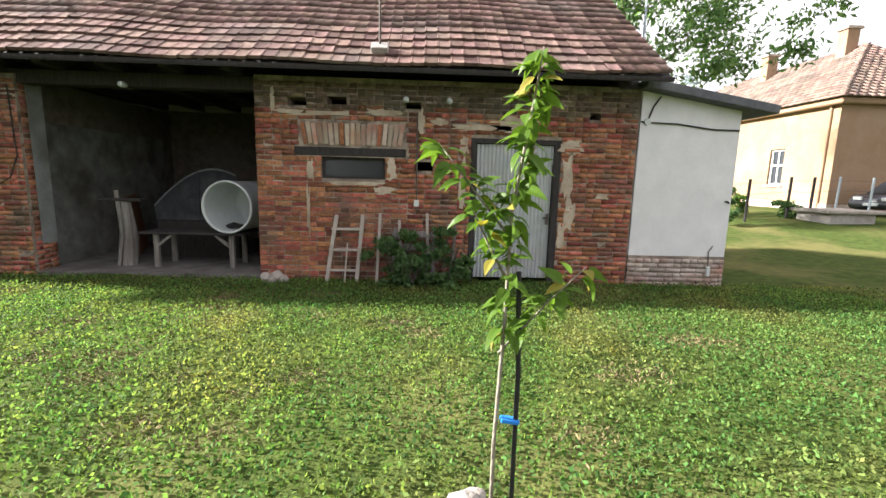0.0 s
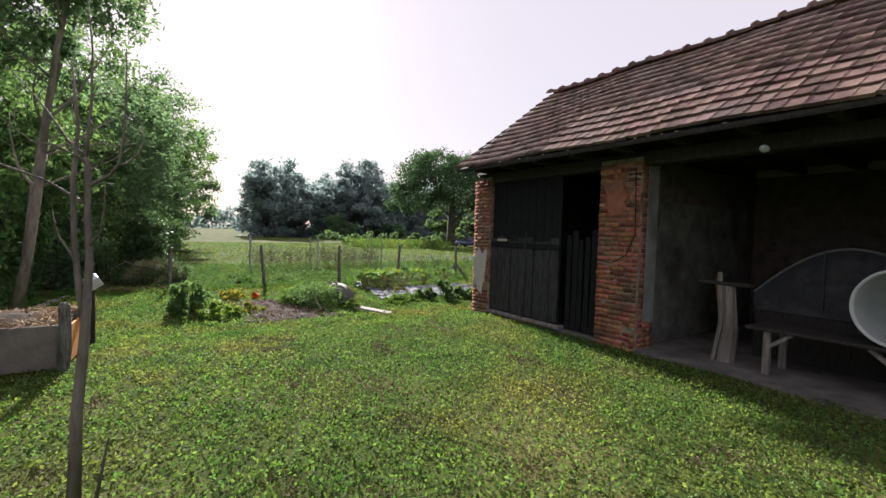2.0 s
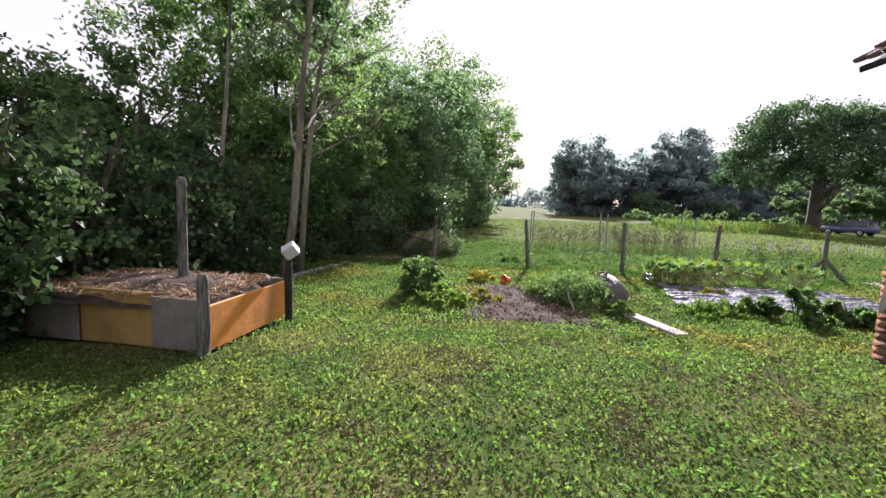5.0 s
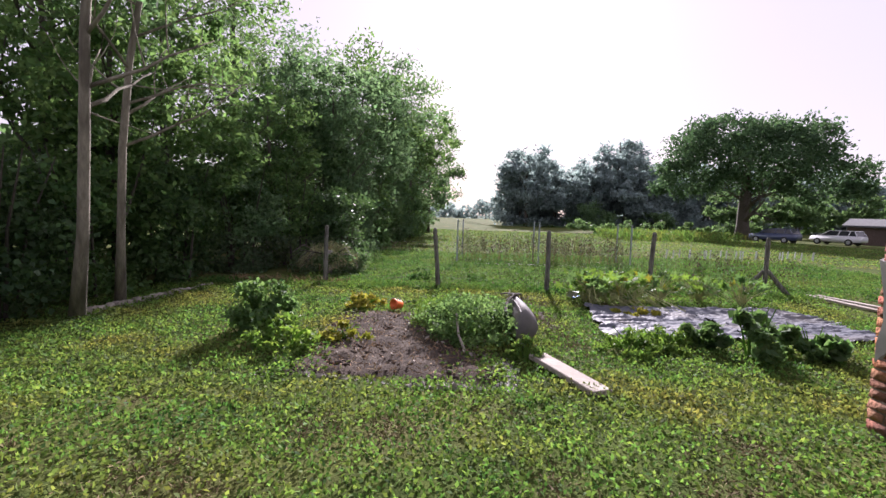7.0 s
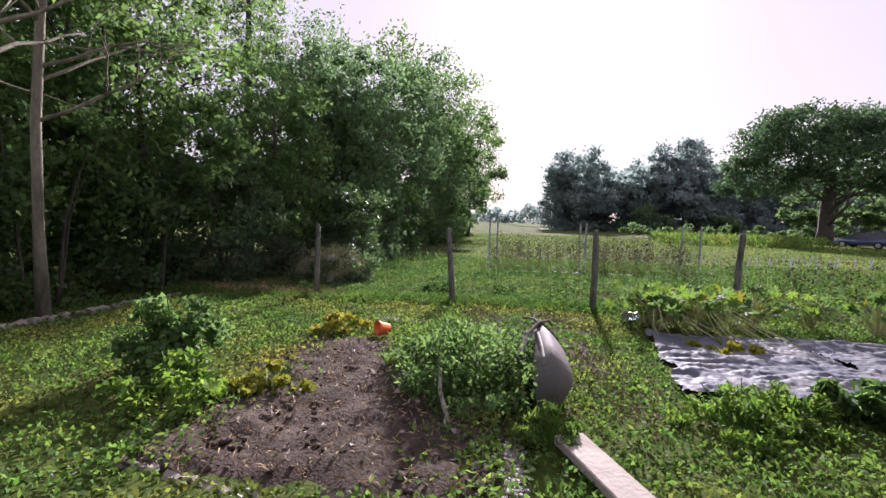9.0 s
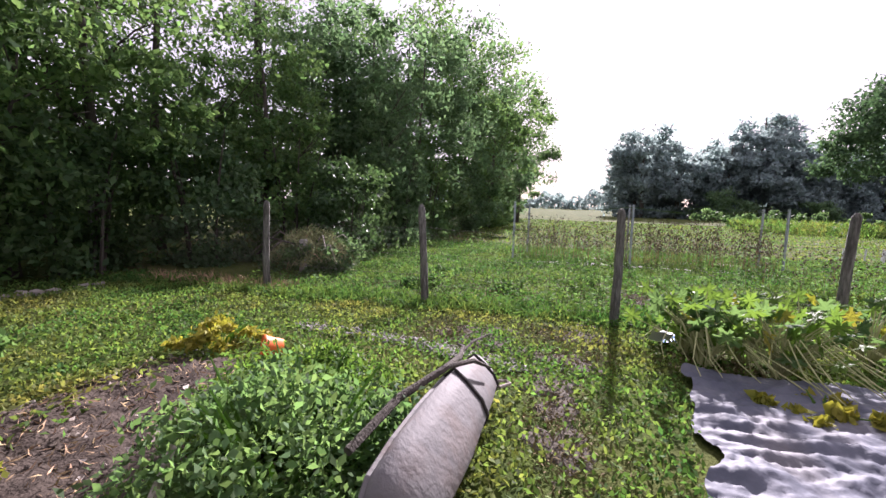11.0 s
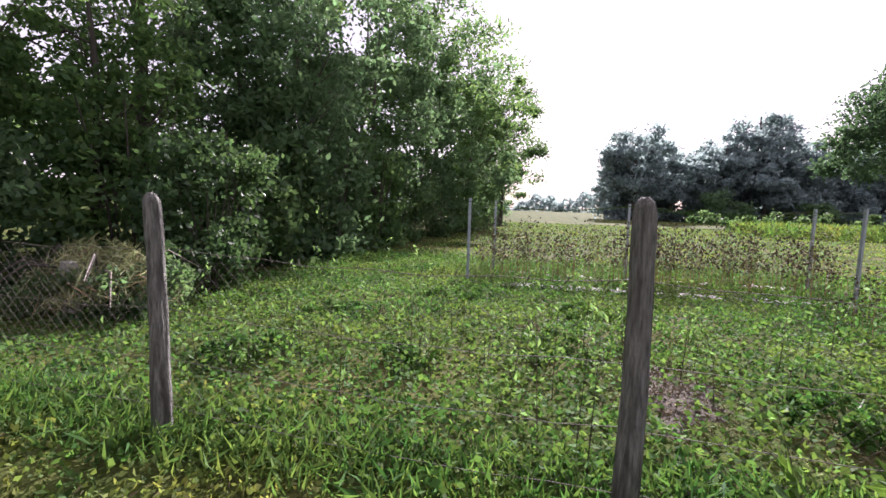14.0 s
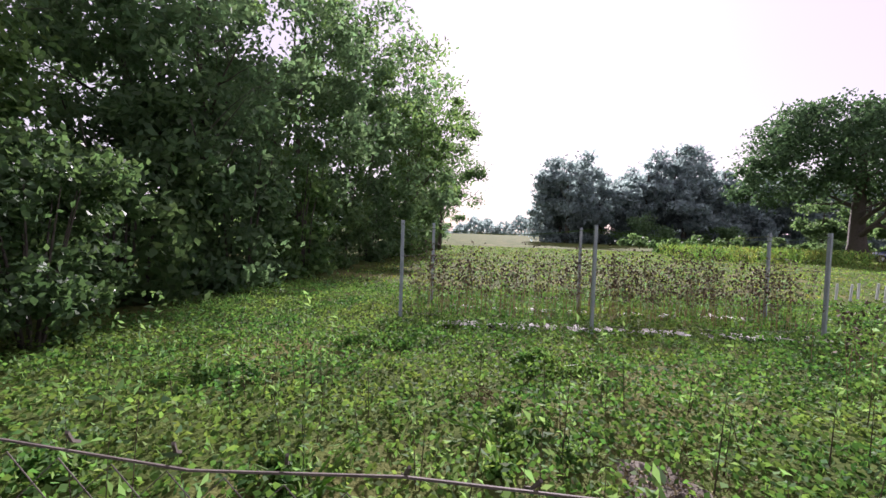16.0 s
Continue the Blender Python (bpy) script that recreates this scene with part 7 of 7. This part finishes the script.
bmesh.ops.create_grid(bm, x_segments=10, y_segments=10, size=0.10)
for v_ in bm.verts:
    v_.co.z = 0.04 + 0.9 * (v_.co.x + 0.13) * 0.8 + 0.06 * noise.noise(v_.co * 11)
part("sheet", bm, PLASTIC_W, scrap, soft=True)

# ---- lawn leaves and weeds ----
gg = np.random.default_rng(900)


def scatter(n, x0, x1, y0, y1, keep=None):
    p = np.stack([gg.uniform(x0, x1, n), gg.uniform(y0, y1, n), np.zeros(n)], 1)
    if keep is not None:
        p = p[keep(p[:, 0], p[:, 1])]
    k = 0.5 + 0.5 * np.sin(p[:, 0] * 1.7 + 2 * np.sin(p[:, 1] * 0.9)) * np.sin(p[:, 1] * 1.9 + np.sin(p[:, 0] * 1.1))
    p = p[gg.random(len(p)) < 0.72 + 0.28 * k]
    edge_ = np.minimum(np.minimum(p[:, 0] - x0, x1 - p[:, 0]), np.minimum(p[:, 1] - y0, y1 - p[:, 1]))
    p = p[gg.random(len(p)) < edge_ / min(0.9, 0.3 * (x1 - x0))]
    for x, y, rx, ry in WORN:
        d = ((p[:, 0] - x) / rx) ** 2 + ((p[:, 1] - y) / ry) ** 2
        p = p[(d > 1) | (gg.random(len(p)) < 0.25 + 0.45 * np.minimum(1, d))]
    p[:, 2] = gz(p[:, 0], p[:, 1])
    return p


def off_beds(x, y):
    bed_ = (x > -13.8) & (x < -10.98) & (y > 2.05) & (y < 4.2)
    film_ = (x > -14.7) & (x < -12.7) & (y > 5.8 + 0.21 * (-12.7 - x)) & (y < 9.9)
    barn_ = (y > 6.7) & (x > -10.2)
    bin_a = (x > -10.1) & (x < -8.6) & (y > -2.4) & (y < -0.2)
    return ~(bed_ | film_ | barn_ | bin_a)


def lawn(name, label, n, box_, size, up, narrow, h, material, clump=0.0):
    p = scatter(n, *box_, keep=off_beds)
    x, y = p[:, 0], p[:, 1]
    tuft = np.sin(x * 4.1 + 2 * np.sin(y * 2.3)) * np.sin(y * 3.7 + 2 * np.sin(x * 1.9)) + 0.5 * np.sin(x * 9.3 + y * 5.1) * np.sin(y * 8.1 - x * 3.3)
    p[:, 2] += gg.random(len(p)) * (h + clump * np.clip(tuft, 0, 1))
    v, f = leaf_arrays(p, size, up=up, gen=gg, narrow=narrow, fold=0.1)
    return tagged(raw(name, v, f, material), label, "grass", kind="stuff")


lawn("lawn_leaves", "short clover and grass leaves of the lawn", 300000, (-10.6, 7.5, -2.4, 7.3), 0.034, 0.5, 0.58, 0.045, GRASS_LEAF, 0.03)
lawn("lawn_leaves", "clover and grass leaves round the beds", 150000, (-17.2, -9.6, -2.4, 11.8), 0.042, 0.5, 0.55, 0.05, GRASS_LEAF, 0.05)
lawn("meadow_leaves", "taller weeds and clover beyond the fence", 210000, (-27, -16.0, 0.2, 20), 0.047, 0.3, 0.68, 0.06, MEADOW_LEAF, 0.15)
lawn("meadow_leaves", "coarse weeds of the far meadow", 60000, (-60, -25, 1.0, 40), 0.12, 0.5, 0.35, 0.06, GRASS_LEAF)
lawn("lawn_leaves", "grass beside the barn and the yard", 60000, (5.5, 22, 4, 20), 0.06, 0.5, 0.35, 0.02, GRASS_LEAF)
lawn("fence_grass", "long grass along the fence line", 20000, (-16.9, -16.05, -1.5, 12), 0.15, 0.8, 0.10, 0.08, MEADOW_LEAF)
lawn("fence_grass", "dry long grass below the fence", 1300, (-16.9, -16.2, -1.2, 1.6), 0.2, 0.85, 0.07, 0.1, DRY)
p = np.stack([gg.uniform(-14.0, -10.9, 2600), 3.05 + 1.15 * np.sign(gg.normal(size=2600)) * gg.random(2600) ** 0.18, np.zeros(2600)], 1)
p[:, 2] = gz(p[:, 0], p[:, 1]) + 0.04 + 0.04 * gg.random(2600)
v, f = leaf_arrays(p, 0.05, up=0.3, gen=gg, narrow=0.5)
tagged(raw("bed_weeds", v, f, GRASS_LEAF), "small weeds sprouting in the soil bed", "weeds", kind="stuff")
# dry thatch in the worn patches
pts = []
for x, y, rx, ry in WORN:
    n = int(1700 * rx * ry * 3.14)
    pts.append(np.stack([x + gg.normal(size=n) * rx * 0.62, y + gg.normal(size=n) * ry * 0.62, np.zeros(n)], 1))
p = np.concatenate(pts)
p[:, 2] = gz(p[:, 0], p[:, 1]) + 0.012 * gg.random(len(p))
v, f = leaf_arrays(p, 0.045, up=0.05, gen=gg, narrow=0.22)
THATCH = mat("dry_thatch", (0.12, 0.10, 0.05), (0.20, 0.165, 0.08), 6, 0.95, 0, vary=0.4, island=True)
tagged(raw("dry_thatch", v, f, THATCH), "dry brown grass thatch in worn lawn patches", "grass", kind="stuff")
